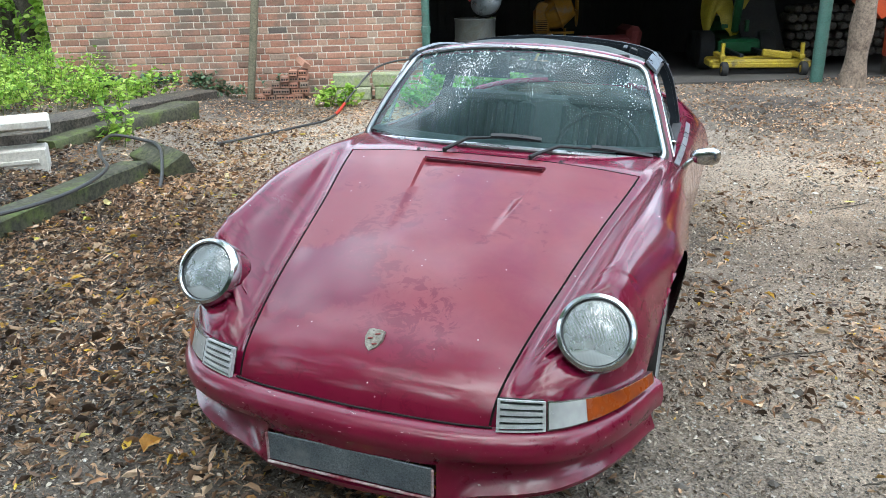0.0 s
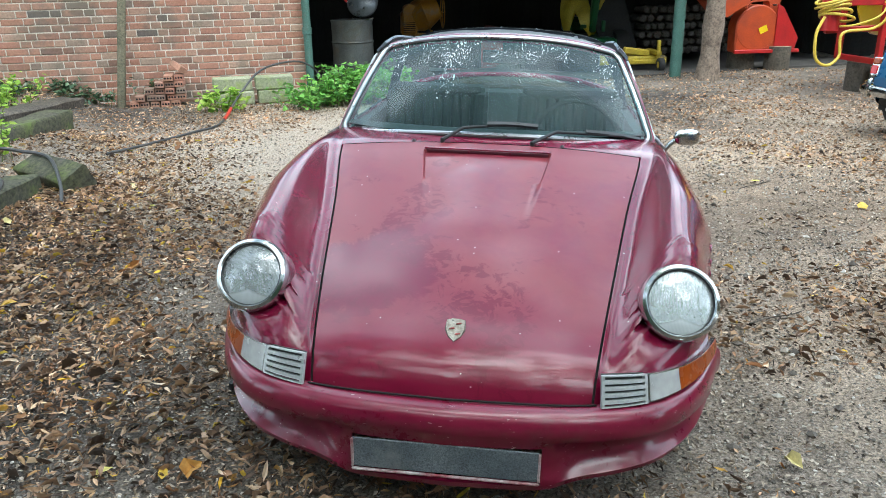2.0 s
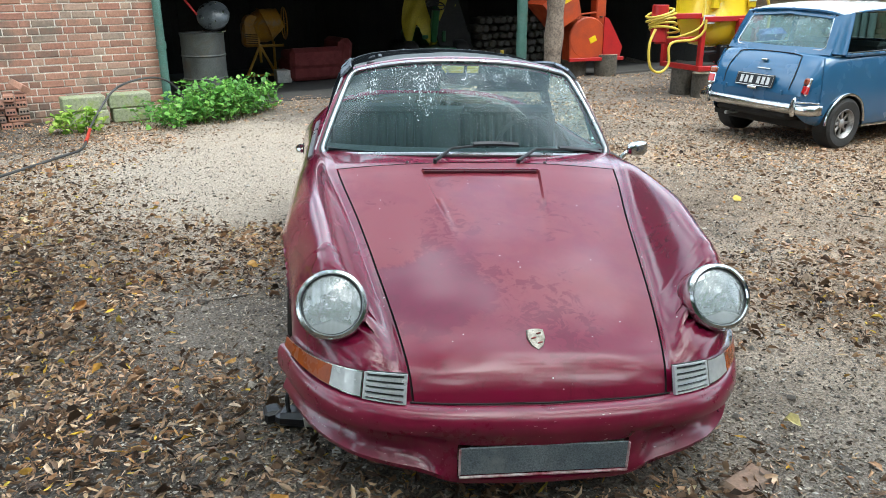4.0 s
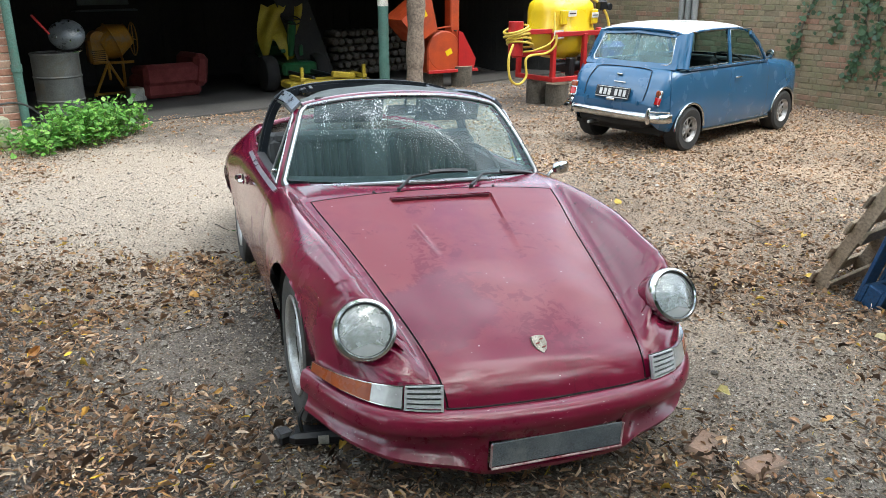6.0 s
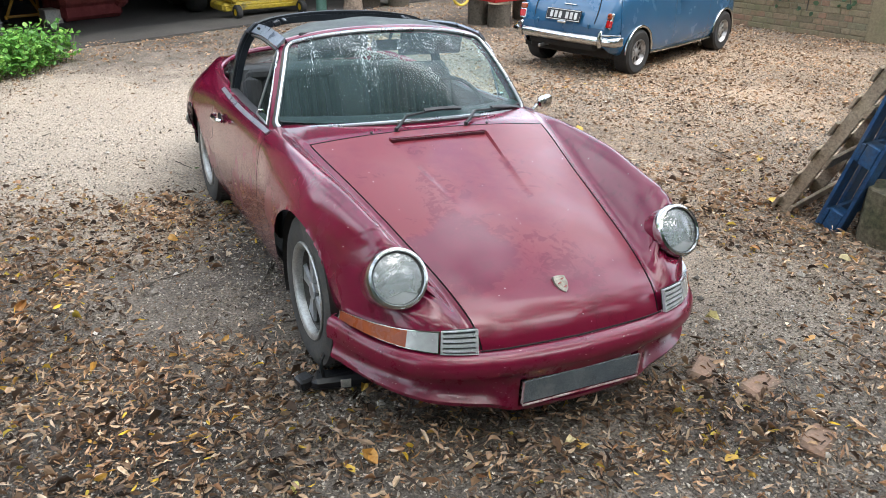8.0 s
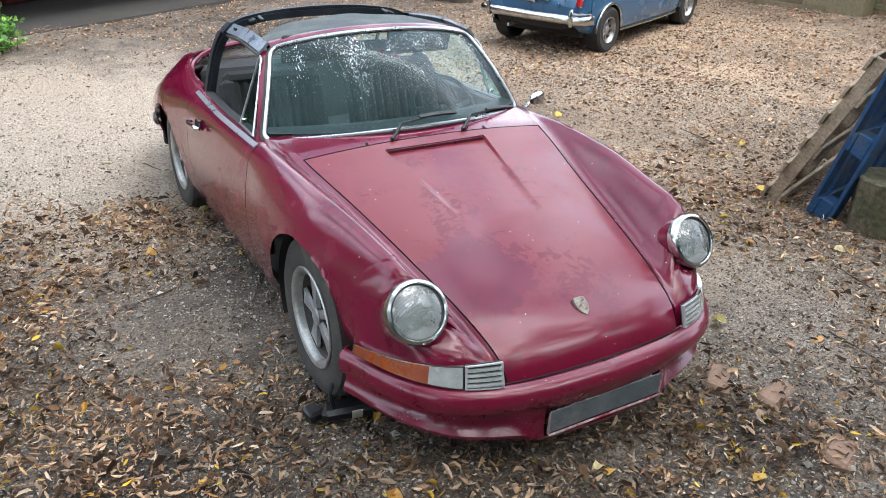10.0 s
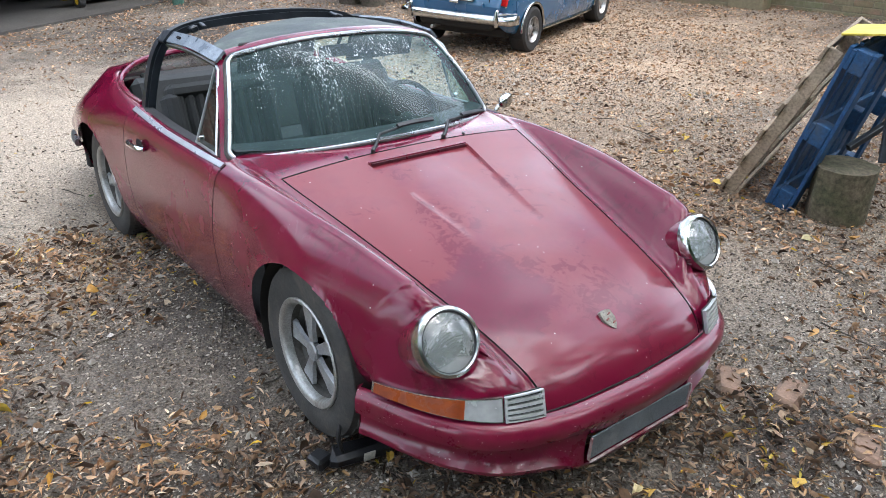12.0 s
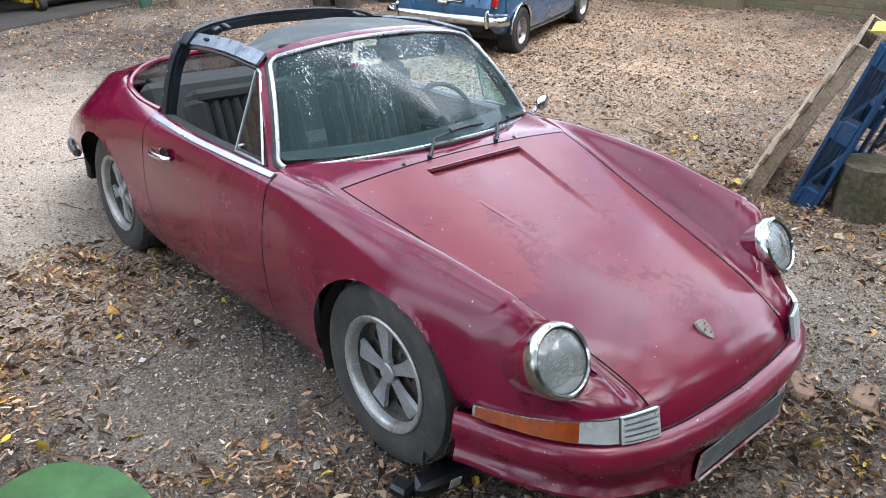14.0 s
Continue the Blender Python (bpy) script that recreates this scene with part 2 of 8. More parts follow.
    def ribbon(self, pts, ups, width, thick, slot=0, m=None):
        """A flat bar along points; ups gives its upper side at each point."""
        p = [Vector(q) for q in pts]
        n = len(p)
        v, f = [], []
        for i in range(n):
            d = (p[min(i + 1, n - 1)] - p[max(i - 1, 0)]).normalized()
            u = Vector(ups[i] if isinstance(ups, list) else ups)
            u = (u - d * u.dot(d)).normalized()
            w = d.cross(u)
            wd = width[i] if isinstance(width, list) else width
            for a, b in ((-1, -1), (1, -1), (1, 1), (-1, 1)):
                v.append(p[i] + w * (a * wd / 2) + u * (b * thick / 2))
        for i in range(n - 1):
            f += [(i * 4 + k, (i + 1) * 4 + k, (i + 1) * 4 + (k + 1) % 4, i * 4 + (k + 1) % 4) for k in range(4)]
        f += [(0, 1, 2, 3), (n * 4 - 1, n * 4 - 2, n * 4 - 3, n * 4 - 4)]
        return self.add(v, f, m, slot)

    def sheet(self, grid, thick=0.0, slot=0, m=None, flip=False, closed=False):
        """A grid of points (rows of columns) as quads; thick gives it a second side."""
        g = np.array(grid, float)
        R, C = g.shape[:2]
        v = [tuple(q) for q in g.reshape(-1, 3)]
        f = [(i * C + j, i * C + j + 1, (i + 1) * C + j + 1, (i + 1) * C + j) for i in range(R - 1) for j in range(C - 1)]
        if closed:
            f += [(i * C + C - 1, i * C, (i + 1) * C, (i + 1) * C + C - 1) for i in range(R - 1)]
        if flip:
            f = [q[::-1] for q in f]
        if thick:
            du = np.gradient(g, axis=0)
            dv = np.gradient(g, axis=1)
            nn = np.cross(dv, du)
            nn /= np.linalg.norm(nn, axis=2, keepdims=True) + 1e-9
            if flip:
                nn = -nn
            back = g - nn * thick
            k = len(v)
            v += [tuple(q) for q in back.reshape(-1, 3)]
            f += [tuple(i + k for i in q[::-1]) for q in list(f)]
            edge = [j for j in range(C)] + [i * C + C - 1 for i in range(1, R)] + [(R - 1) * C + j for j in range(C - 2, -1, -1)] + [i * C for i in range(R - 2, 0, -1)]
            for a, b in zip(edge, edge[1:] + edge[:1]):
                q = (b, a, a + k, b + k)
                f.append(q[::-1] if flip else q)
        return self.add(v, f, m, slot)

    def mesh(self, name, mats, smooth=35):
        d = bpy.data.meshes.new(name)
        d.from_pydata(self.v, [], self.f)
        for x in (mats if isinstance(mats, (list, tuple)) else [mats]):
            d.materials.append(x)
        if any(self.s):
            d.polygons.foreach_set("material_index", self.s)
        if smooth:
            d.shade_smooth()
            d.set_sharp_from_angle(angle=radians(smooth))
        d.update()
        return d


def part(name, shape, mats, parent=None, label="", m=None, smooth=35):
    """One mesh object under a thing or a part; shape may be a ready mesh."""
    data = shape if isinstance(shape, bpy.types.Mesh) else shape.mesh(name, mats, smooth)
    ob = new(name, data)
    if parent:
        ob.parent = parent
    if m:
        ob.matrix_basis = m
    return tagged(ob, label)


def thing(name, label, category, m=None, group="", kind=""):
    ob = new(name)
    ob.empty_display_size = 0.1
    if m:
        ob.matrix_basis = m
    return tagged(ob, label, category, group, kind)


def solid(name, shape, mats, label, category, m=None, group="", kind="", smooth=35):
    """A thing that is one mesh."""
    return tagged(part(name, shape, mats, None, "", m, smooth), label, category, group, kind)


def bar(a, b, w, h, roll=0.0):
    """The pose of a box of length |ab| along its own y, from a to b."""
    a, b = Vector(a), Vector(b)
    q = (b - a).to_track_quat("Y", "Z").to_matrix().to_4x4()
    return Matrix.Translation((a + b) / 2) @ q @ pose(0, 0, 0, 0, roll, 0)


def beam(shape, a, b, w, h, c=0.004, roll=0.0, slot=0):
    return shape.box(w, (Vector(b) - Vector(a)).length, h, bar(a, b, w, h, roll), c, slot)


def rough_up(shape, amount, scale=3.0):
    """Pushes the vertices about a little, by a noise."""
    shape.v = [tuple(Vector(q) + noise.noise_vector(Vector(q) * scale) * amount) for q in shape.v]
    return shape

# ---------- the surfaces ----------


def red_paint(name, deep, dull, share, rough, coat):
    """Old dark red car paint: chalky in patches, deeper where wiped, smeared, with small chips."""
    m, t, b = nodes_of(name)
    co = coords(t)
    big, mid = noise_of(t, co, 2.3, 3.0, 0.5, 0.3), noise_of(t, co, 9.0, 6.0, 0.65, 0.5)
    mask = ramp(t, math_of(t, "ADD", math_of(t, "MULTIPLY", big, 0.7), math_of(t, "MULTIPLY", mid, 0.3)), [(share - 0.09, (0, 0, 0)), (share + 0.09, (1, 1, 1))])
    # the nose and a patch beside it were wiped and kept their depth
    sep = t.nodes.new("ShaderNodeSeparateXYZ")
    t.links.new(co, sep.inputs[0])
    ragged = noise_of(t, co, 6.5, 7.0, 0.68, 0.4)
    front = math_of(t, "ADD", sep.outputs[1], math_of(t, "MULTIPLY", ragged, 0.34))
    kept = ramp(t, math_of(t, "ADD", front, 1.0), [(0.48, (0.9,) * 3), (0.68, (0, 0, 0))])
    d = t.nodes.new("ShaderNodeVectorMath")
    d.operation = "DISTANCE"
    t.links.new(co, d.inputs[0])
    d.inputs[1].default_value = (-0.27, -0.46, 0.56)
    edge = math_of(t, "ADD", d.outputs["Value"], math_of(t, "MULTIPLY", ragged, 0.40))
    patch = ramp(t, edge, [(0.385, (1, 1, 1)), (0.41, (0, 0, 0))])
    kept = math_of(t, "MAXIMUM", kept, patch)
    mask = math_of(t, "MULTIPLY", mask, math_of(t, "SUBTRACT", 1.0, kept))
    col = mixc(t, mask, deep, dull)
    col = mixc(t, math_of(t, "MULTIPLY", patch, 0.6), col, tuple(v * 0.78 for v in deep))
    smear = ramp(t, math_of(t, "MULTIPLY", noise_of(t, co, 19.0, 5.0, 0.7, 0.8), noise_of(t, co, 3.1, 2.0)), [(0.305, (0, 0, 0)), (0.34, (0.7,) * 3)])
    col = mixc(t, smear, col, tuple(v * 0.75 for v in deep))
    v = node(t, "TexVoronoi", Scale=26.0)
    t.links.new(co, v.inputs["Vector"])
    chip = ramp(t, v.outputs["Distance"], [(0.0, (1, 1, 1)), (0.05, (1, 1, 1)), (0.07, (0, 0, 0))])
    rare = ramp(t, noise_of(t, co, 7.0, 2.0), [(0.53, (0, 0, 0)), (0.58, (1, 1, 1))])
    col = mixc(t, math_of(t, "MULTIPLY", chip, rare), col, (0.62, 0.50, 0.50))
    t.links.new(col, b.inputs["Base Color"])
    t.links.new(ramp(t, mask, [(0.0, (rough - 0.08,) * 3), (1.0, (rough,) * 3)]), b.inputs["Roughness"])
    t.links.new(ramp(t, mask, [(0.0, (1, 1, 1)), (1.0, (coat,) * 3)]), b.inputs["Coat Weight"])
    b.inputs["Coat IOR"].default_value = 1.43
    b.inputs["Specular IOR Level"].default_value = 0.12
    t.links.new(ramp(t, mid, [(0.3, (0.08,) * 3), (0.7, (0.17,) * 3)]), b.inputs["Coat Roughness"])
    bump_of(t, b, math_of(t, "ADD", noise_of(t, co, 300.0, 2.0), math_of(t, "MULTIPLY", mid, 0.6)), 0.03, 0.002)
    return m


def bumper_paint():
    m, t, b = nodes_of("chipped_red_bumper")
    co = coords(t)
    mid = noise_of(t, co, 11.0, 6.0, 0.7)
    col = mixc(t, ramp(t, mid, [(0.4, (0, 0, 0)), (0.62, (1, 1, 1))]), (0.120, 0.002, 0.020), (0.155, 0.004, 0.027))
    st = node(t, "Mapping")
    st.inputs["Scale"].default_value = (0.45, 1.0, 1.6)
    t.links.new(co, st.inputs["Vector"])
    chips = ramp(t, math_of(t, "ADD", noise_of(t, st.outputs[0], 120.0, 2.0, 0.5), math_of(t, "MULTIPLY", noise_of(t, co, 9.0, 3.0), 0.35)), [(0.905, (0, 0, 0)), (0.93, (0.9,) * 3)])
    col = mixc(t, chips, col, (0.5, 0.33, 0.33))
    dirt = ramp(t, noise_of(t, co, 6.0, 5.0, 0.7, 0.6), [(0.58, (0, 0, 0)), (0.76, (0.40,) * 3)])
    col = mixc(t, dirt, col, (0.11, 0.075, 0.06))
    t.links.new(col, b.inputs["Base Color"])
    t.links.new(ramp(t, mid, [(0.3, (0.22,) * 3), (0.7, (0.42,) * 3)]), b.inputs["Roughness"])
    b.inputs["Coat Weight"].default_value = 0.8
    b.inputs["Coat IOR"].default_value = 1.42
    b.inputs["Specular IOR Level"].default_value = 0.3
    b.inputs["Coat Roughness"].default_value = 0.1
    bump_of(t, b, mid, 0.05, 0.002)
    return m


def earth():
    """Trodden earth and grit: pale and tan where it is driven bare, dark and damp where leaves lie thick; some spots
    also carry sun and shade in their colour.
    """
    m, t, b = nodes_of("yard_earth")
    co = coords(t, "World")
    broad, mid, grit = noise_of(t, co, 0.55, 4.0, 0.55, 0.5), noise_of(t, co, 4.5, 6.0, 0.65), noise_of(t, co, 85.0, 4.0, 0.75)
    bare = math_of(t, "MULTIPLY", math_of(t, "SUBTRACT", broad, 0.5), 1.3)
    # spots set the earth's tone, some lightened or darkened for sun and shade
    for x, y, r, w in ((2.6, 1.8, 2.4, 0.3), (-1.9, 4.2, 2.9, 1.1), (-0.8, 3.9, 1.7, 0.35), (5.0, 4.5, 4.2, 0.45), (4.6, 2.2, 2.6, 0.25), (1.3, 3.7, 1.5, 0.5), (1.6, 6.2, 1.6, -0.3),
                       (-3.1, 1.1, 1.7, -0.75), (-0.6, -1.6, 1.1, -0.1), (-1.5, -0.1, 0.9, -0.25), (-1.2, 1.7, 0.7, 0.55), (-2.2, 2.7, 1.2, 0.6), (1.5, 0.2, 1.5, 0.55),
                       (0.5, -1.1, 0.6, -0.35), (2.3, 0.2, 0.9, -0.3), (-3.6, 5.2, 1.2, -0.6)):
        d = t.nodes.new("ShaderNodeVectorMath")
        d.operation = "DISTANCE"
        t.links.new(co, d.inputs[0])
        d.inputs[1].default_value = (x, y, 0)
        near = math_of(t, "MAXIMUM", math_of(t, "SUBTRACT", 1.0, math_of(t, "DIVIDE", d.outputs["Value"], r)), 0.0)
        bare = math_of(t, "ADD", bare, math_of(t, "MULTIPLY", near, w))
    bare = math_of(t, "ADD", bare, math_of(t, "MULTIPLY", math_of(t, "SUBTRACT", mid, 0.5), 0.9))
    col = ramp(t, math_of(t, "ADD", bare, 0.4), [(0.0, (0.022, 0.017, 0.013)), (0.26, (0.105, 0.087, 0.071)), (0.62, (0.255, 0.212, 0.168)), (1.0, (0.44, 0.365, 0.285))])
    v = node(t, "TexVoronoi", Scale=60.0)
    t.links.new(co, v.inputs["Vector"])
    stone = ramp(t, v.outputs["Distance"], [(0.14, (1, 1, 1)), (0.34, (0, 0, 0))])
    few = ramp(t, noise_of(t, co, 14.0, 3.0), [(0.40, (0, 0, 0)), (0.52, (0.9,) * 3)])
    pebble = mixc(t, v.outputs["Color"], (0.17, 0.15, 0.13), (0.56, 0.52, 0.46))
    col = mixc(t, math_of(t, "MULTIPLY", stone, few), col, pebble)
    col = mixc(t, 1.0, col, ramp(t, grit, [(0.32, (0.25,) * 3), (0.70, (1.75,) * 3)]), "MULTIPLY")
    d = t.nodes.new("ShaderNodeVectorMath")
    d.operation = "DISTANCE"
    t.links.new(co, d.inputs[0])
    d.inputs[1].default_value = (4.8, 2.6, 0)
    warm = ramp(t, math_of(t, "ADD", math_of(t, "DIVIDE", d.outputs["Value"], 5.0), math_of(t, "MULTIPLY", math_of(t, "SUBTRACT", broad, 0.5), 0.6)), [(0.55, (1.10, 0.98, 0.86)), (1.0, (1.0, 1.0, 1.0))])
    col = mixc(t, 1.0, col, warm, "MULTIPLY")
    t.links.new(col, b.inputs["Base Color"])
    b.inputs["Roughness"].default_value = 0.92
    bump_of(t, b, math_of(t, "ADD", math_of(t, "ADD", grit, math_of(t, "MULTIPLY", stone, 0.7)), mid), 1.0, 0.02)
    return m


def lamp_glass():
    """Moulded lamp glass with upright flutes, a little dirt and a painted-in bright lower part."""
    m, t, b = nodes_of("fluted_lamp_glass")
    co = coords(t, "Object")
    sep = t.nodes.new("ShaderNodeSeparateXYZ")
    t.links.new(co, sep.inputs[0])
    flute = math_of(t, "SINE", math_of(t, "MULTIPLY", sep.outputs[0], 1750.0))
    clearer = node(t, "BsdfTransparent")
    clearer.inputs["Color"].default_value = (0.80, 0.84, 0.84, 1)
    gl = node(t, "BsdfGlossy", Roughness=0.06)
    dirt = node(t, "BsdfDiffuse")
    dirt.inputs["Color"].default_value = (0.60, 0.62, 0.62, 1)
    mix, mix2 = t.nodes.new("ShaderNodeMixShader"), t.nodes.new("ShaderNodeMixShader")
    mix.inputs[0].default_value = 0.14
    t.links.new(clearer.outputs[0], mix.inputs[1])
    t.links.new(gl.outputs[0], mix.inputs[2])
    # clear upper flutes; the paler zone below paints in the lamp's bright reflection
    low = ramp(t, math_of(t, "ADD", sep.outputs[2], math_of(t, "MULTIPLY", math_of(t, "ABSOLUTE", math_of(t, "SUBTRACT", math_of(t, "ABSOLUTE", sep.outputs[0], 0.0), 0.60)), 0.35)), [(0.548, (0.30,) * 3), (0.556, (0.0, 0.0, 0.0))])
    upper = ramp(t, sep.outputs[2], [(0.545, (0.25,) * 3), (0.585, (1, 1, 1))])
    t.links.new(math_of(t, "ADD", low, math_of(t, "ADD", 0.22, math_of(t, "MULTIPLY", math_of(t, "MULTIPLY", flute, upper), 0.11))), mix2.inputs[0])
    t.links.new(mix.outputs[0], mix2.inputs[1])
    t.links.new(dirt.outputs[0], mix2.inputs[2])
    t.links.new(mix2.outputs[0], t.nodes["Material Output"].inputs["Surface"])
    return m


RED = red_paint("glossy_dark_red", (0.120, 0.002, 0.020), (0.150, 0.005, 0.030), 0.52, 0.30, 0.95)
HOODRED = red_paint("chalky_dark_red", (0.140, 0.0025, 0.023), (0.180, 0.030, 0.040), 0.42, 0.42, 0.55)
BUMPER, EARTH = bumper_paint(), earth()
GAP = surf("dark_gap", (0.008, 0.006, 0.006), rough=0.9, bump=0)
UNDER = surf("dirty_underside", (0.012, 0.011, 0.010), (0.024, 0.021, 0.018), 6, 0.9)
CHROME = surf("dull_chrome", (0.60, 0.62, 0.62), (0.46, 0.47, 0.46), 9, 0.16, 1.0, 0.03, 200, 0.08)
ALU = surf("weathered_alloy", (0.56, 0.56, 0.56), (0.40, 0.39, 0.38), 12, 0.42, 0.85, 0.08, 150, 0.12, grime=(0.16, 0.14, 0.12))
RUBBER = surf("grey_dusty_rubber", (0.030, 0.030, 0.029), (0.066, 0.062, 0.056), 7, 0.8, 0, 0.3, 90, grime=(0.10, 0.088, 0.070))
BLACK = surf("worn_black_paint", (0.008, 0.011, 0.016), (0.020, 0.026, 0.034), 9, 0.4, 0, 0.1, 120, 0.2)
RAIL = surf("faded_blue_black_rail", (0.11, 0.135, 0.17), (0.30, 0.34, 0.39), 11, 0.32, 0.2, 0.08, 120, 0.2)
VINYL = surf("mildewed_black_vinyl", (0.022, 0.030, 0.028), (0.070, 0.085, 0.078), 7, 0.55, 0, 0.2, 140, 0.25, grime=(0.10, 0.12, 0.10))
TRIM = surf("black_interior_trim", (0.010, 0.010, 0.011), (0.022, 0.022, 0.023), 8, 0.7)
SEAT = surf("charcoal_seat_cloth", (0.016, 0.018, 0.019), (0.030, 0.033, 0.034), 10, 0.85, 0, 0.3, 200)
CARPET = surf("grey_cabin_carpet", (0.018, 0.018, 0.019), (0.036, 0.035, 0.034), 12, 0.95, 0, 0.5, 220)
SILVER = surf("dull_silver_trim", (0.50, 0.51, 0.53), (0.40, 0.41, 0.42), 9, 0.30, 0.9, 0.03, 200, 0.06)
WIPER = surf("wiper_black", (0.012, 0.012, 0.013), rough=0.45, bump=0.05)
SCREEN = glass("dusty_windscreen", (0.60, 0.78, 0.77), 0.02, 0.06, 0.06)
PANE = glass("side_glass", (0.55, 0.70, 0.68), 0.02, 0.0, 0.12)
# this pane's thick pale film paints in a bright sky reflection
REARPANE = glass("sky_sheen_rear_glass", (0.60, 0.68, 0.68), 0.03, 0.26, 1.0)
LENS = lamp_glass()
AMBER = surf("amber_lens", (0.31, 0.058, 0.002), (0.19, 0.028, 0.001), 18, 0.28, 0, 0.05, 220, 0.06, coat=0.15)
CLEARLENS = surf("clouded_clear_lens", (0.50, 0.51, 0.50), (0.36, 0.37, 0.37), 20, 0.2, 0.2, 0.06, 160, 0.04, coat=0.8)
REFLECTOR = surf("lamp_reflector", (0.66, 0.68, 0.68), (0.52, 0.54, 0.54), 9, 0.26, 1.0, 0.01, 90, 0.06)
PLATE = surf("blanked_grey_plate", (0.095, 0.118, 0.135), (0.17, 0.195, 0.21), 8, 0.5, 0, 0.25, 220, 0.35, grime=(0.19, 0.20, 0.20))
SALOONBLUE = surf("saloon_blue_paint", (0.018, 0.082, 0.170), (0.022, 0.092, 0.190), 3, 0.22, 0, 0.01, 300, 0.03, coat=0.7)
SALOONWHITE = surf("cream_white_roof", (0.72, 0.70, 0.64), (0.66, 0.64, 0.58), 4, 0.3, 0, 0.01, 300, 0.03, coat=0.5)
TYRE = surf("black_tyre", (0.018, 0.018, 0.018), (0.035, 0.033, 0.031), 9, 0.8, 0, 0.3, 80)
REDLENS = surf("red_lens", (0.45, 0.012, 0.012), (0.36, 0.01, 0.01), 9, 0.18, 0, 0.05, 160, 0.08, coat=0.5)
NUMBLACK = surf("black_plate", (0.012, 0.012, 0.013), rough=0.35, bump=0.02)
WHITEBAR = surf("white_plate_marks", (0.66, 0.66, 0.64), rough=0.5, bump=0.02)

BRICK = pieces("old_red_brick", [(0.0, (0.164, 0.105, 0.079)), (0.14, (0.330, 0.164, 0.109)), (0.40, (0.408, 0.216, 0.145)), (0.62, (0.330, 0.154, 0.105)),
                                 (0.82, (0.413, 0.269, 0.191)), (0.95, (0.322, 0.231, 0.172)), (1.0, (0.109, 0.089, 0.076))], 0.85, 0.5, 38, "object", (0.13, 0.11, 0.085))
BRICKS = pieces("old_red_bricks_far", [(0.0, (0.164, 0.105, 0.079)), (0.14, (0.330, 0.164, 0.109)), (0.45, (0.408, 0.216, 0.145)), (0.7, (0.330, 0.154, 0.105)),
                                       (0.90, (0.413, 0.269, 0.191)), (1.0, (0.158, 0.119, 0.093))], 0.85, 0.5, 38, "island", (0.13, 0.11, 0.085))
YARDBRICK = pieces("mossy_yellow_brick", [(0.0, (0.17, 0.135, 0.085)), (0.3, (0.225, 0.185, 0.11)), (0.55, (0.26, 0.205, 0.13)), (0.76, (0.255, 0.145, 0.095)),
                                          (0.86, (0.20, 0.18, 0.11)), (1.0, (0.29, 0.165, 0.11))], 0.9, 0.4, 30, "object", (0.14, 0.15, 0.07))
YARDBRICKS = pieces("mossy_yellow_bricks_far", [(0.0, (0.17, 0.135, 0.085)), (0.3, (0.225, 0.185, 0.11)), (0.55, (0.26, 0.205, 0.13)), (0.76, (0.255, 0.145, 0.095)),
                                                (0.86, (0.20, 0.18, 0.11)), (1.0, (0.29, 0.165, 0.11))], 0.9, 0.4, 30, "island", (0.14, 0.15, 0.07))
MORTAR = surf("lime_mortar", (0.68, 0.61, 0.52), (0.50, 0.44, 0.37), 5, 0.95, 0, 0.5, 60, 0.2, "World")
MORTARDARK = surf("mossy_mortar", (0.25, 0.21, 0.145), (0.19, 0.165, 0.105), 5, 0.95, 0, 0.5, 60, 0.2, "World")
# shed boards and floor coloured darker, standing in for the deep shed's shade
SHEDWALL = surf("shade_dark_shed_boards", (0.022, 0.022, 0.022), (0.040, 0.038, 0.034), 3, 0.9, 0, 0.3, 30)
SHEDFLOOR = surf("dusty_shade_dark_floor", (0.055, 0.050, 0.046), (0.085, 0.078, 0.070), 1.8, 0.9, 0, 0.4, 40)
GREENPIPE = surf("green_painted_iron", (0.055, 0.135, 0.105), (0.085, 0.165, 0.135), 7, 0.55, 0, 0.2, 70, 0.2, grime=(0.10, 0.11, 0.09))
BARK = surf("stripped_timber_bark", (0.26, 0.20, 0.15), (0.16, 0.12, 0.09), 9, 0.9, 0, 0.9, 34, 0.3)
POLEWOOD = surf("weathered_pole", (0.20, 0.175, 0.115), (0.13, 0.125, 0.08), 6, 0.85, 0, 0.5, 50, 0.25)
SLEEPER = surf("tarred_sleeper", (0.045, 0.038, 0.030), (0.13, 0.108, 0.085), 5, 0.8, 0, 0.9, 38, 0.45)
MOSSY = surf("mossy_sleeper", (0.060, 0.054, 0.040), (0.080, 0.085, 0.038), 5, 0.9, 0, 0.8, 30, 0.35, grime=(0.10, 0.135, 0.028))
WHITESTONE = surf("white_painted_stone", (0.66, 0.63, 0.57), (0.54, 0.50, 0.43), 5, 0.7, 0, 0.3, 50, 0.12, grime=(0.30, 0.24, 0.17))
PALLET = surf("weathered_pallet_wood", (0.40, 0.32, 0.225), (0.29, 0.23, 0.16), 6, 0.85, 0, 0.4, 60, 0.25, rand=0.25)
BLUEPALLET = surf("scuffed_blue_pallet", (0.010, 0.055, 0.145), (0.015, 0.075, 0.185), 7, 0.65, 0, 0.3, 60, 0.25, grime=(0.05, 0.075, 0.11))
BLOCK = surf("mossy_concrete_block", (0.25, 0.28, 0.15), (0.34, 0.34, 0.24), 5, 0.9, 0, 0.5, 50, 0.2, grime=(0.24, 0.30, 0.07))
STUMP = surf("log_bark", (0.125, 0.105, 0.078), (0.08, 0.068, 0.052), 10, 0.95, 0, 0.9, 40, 0.3)
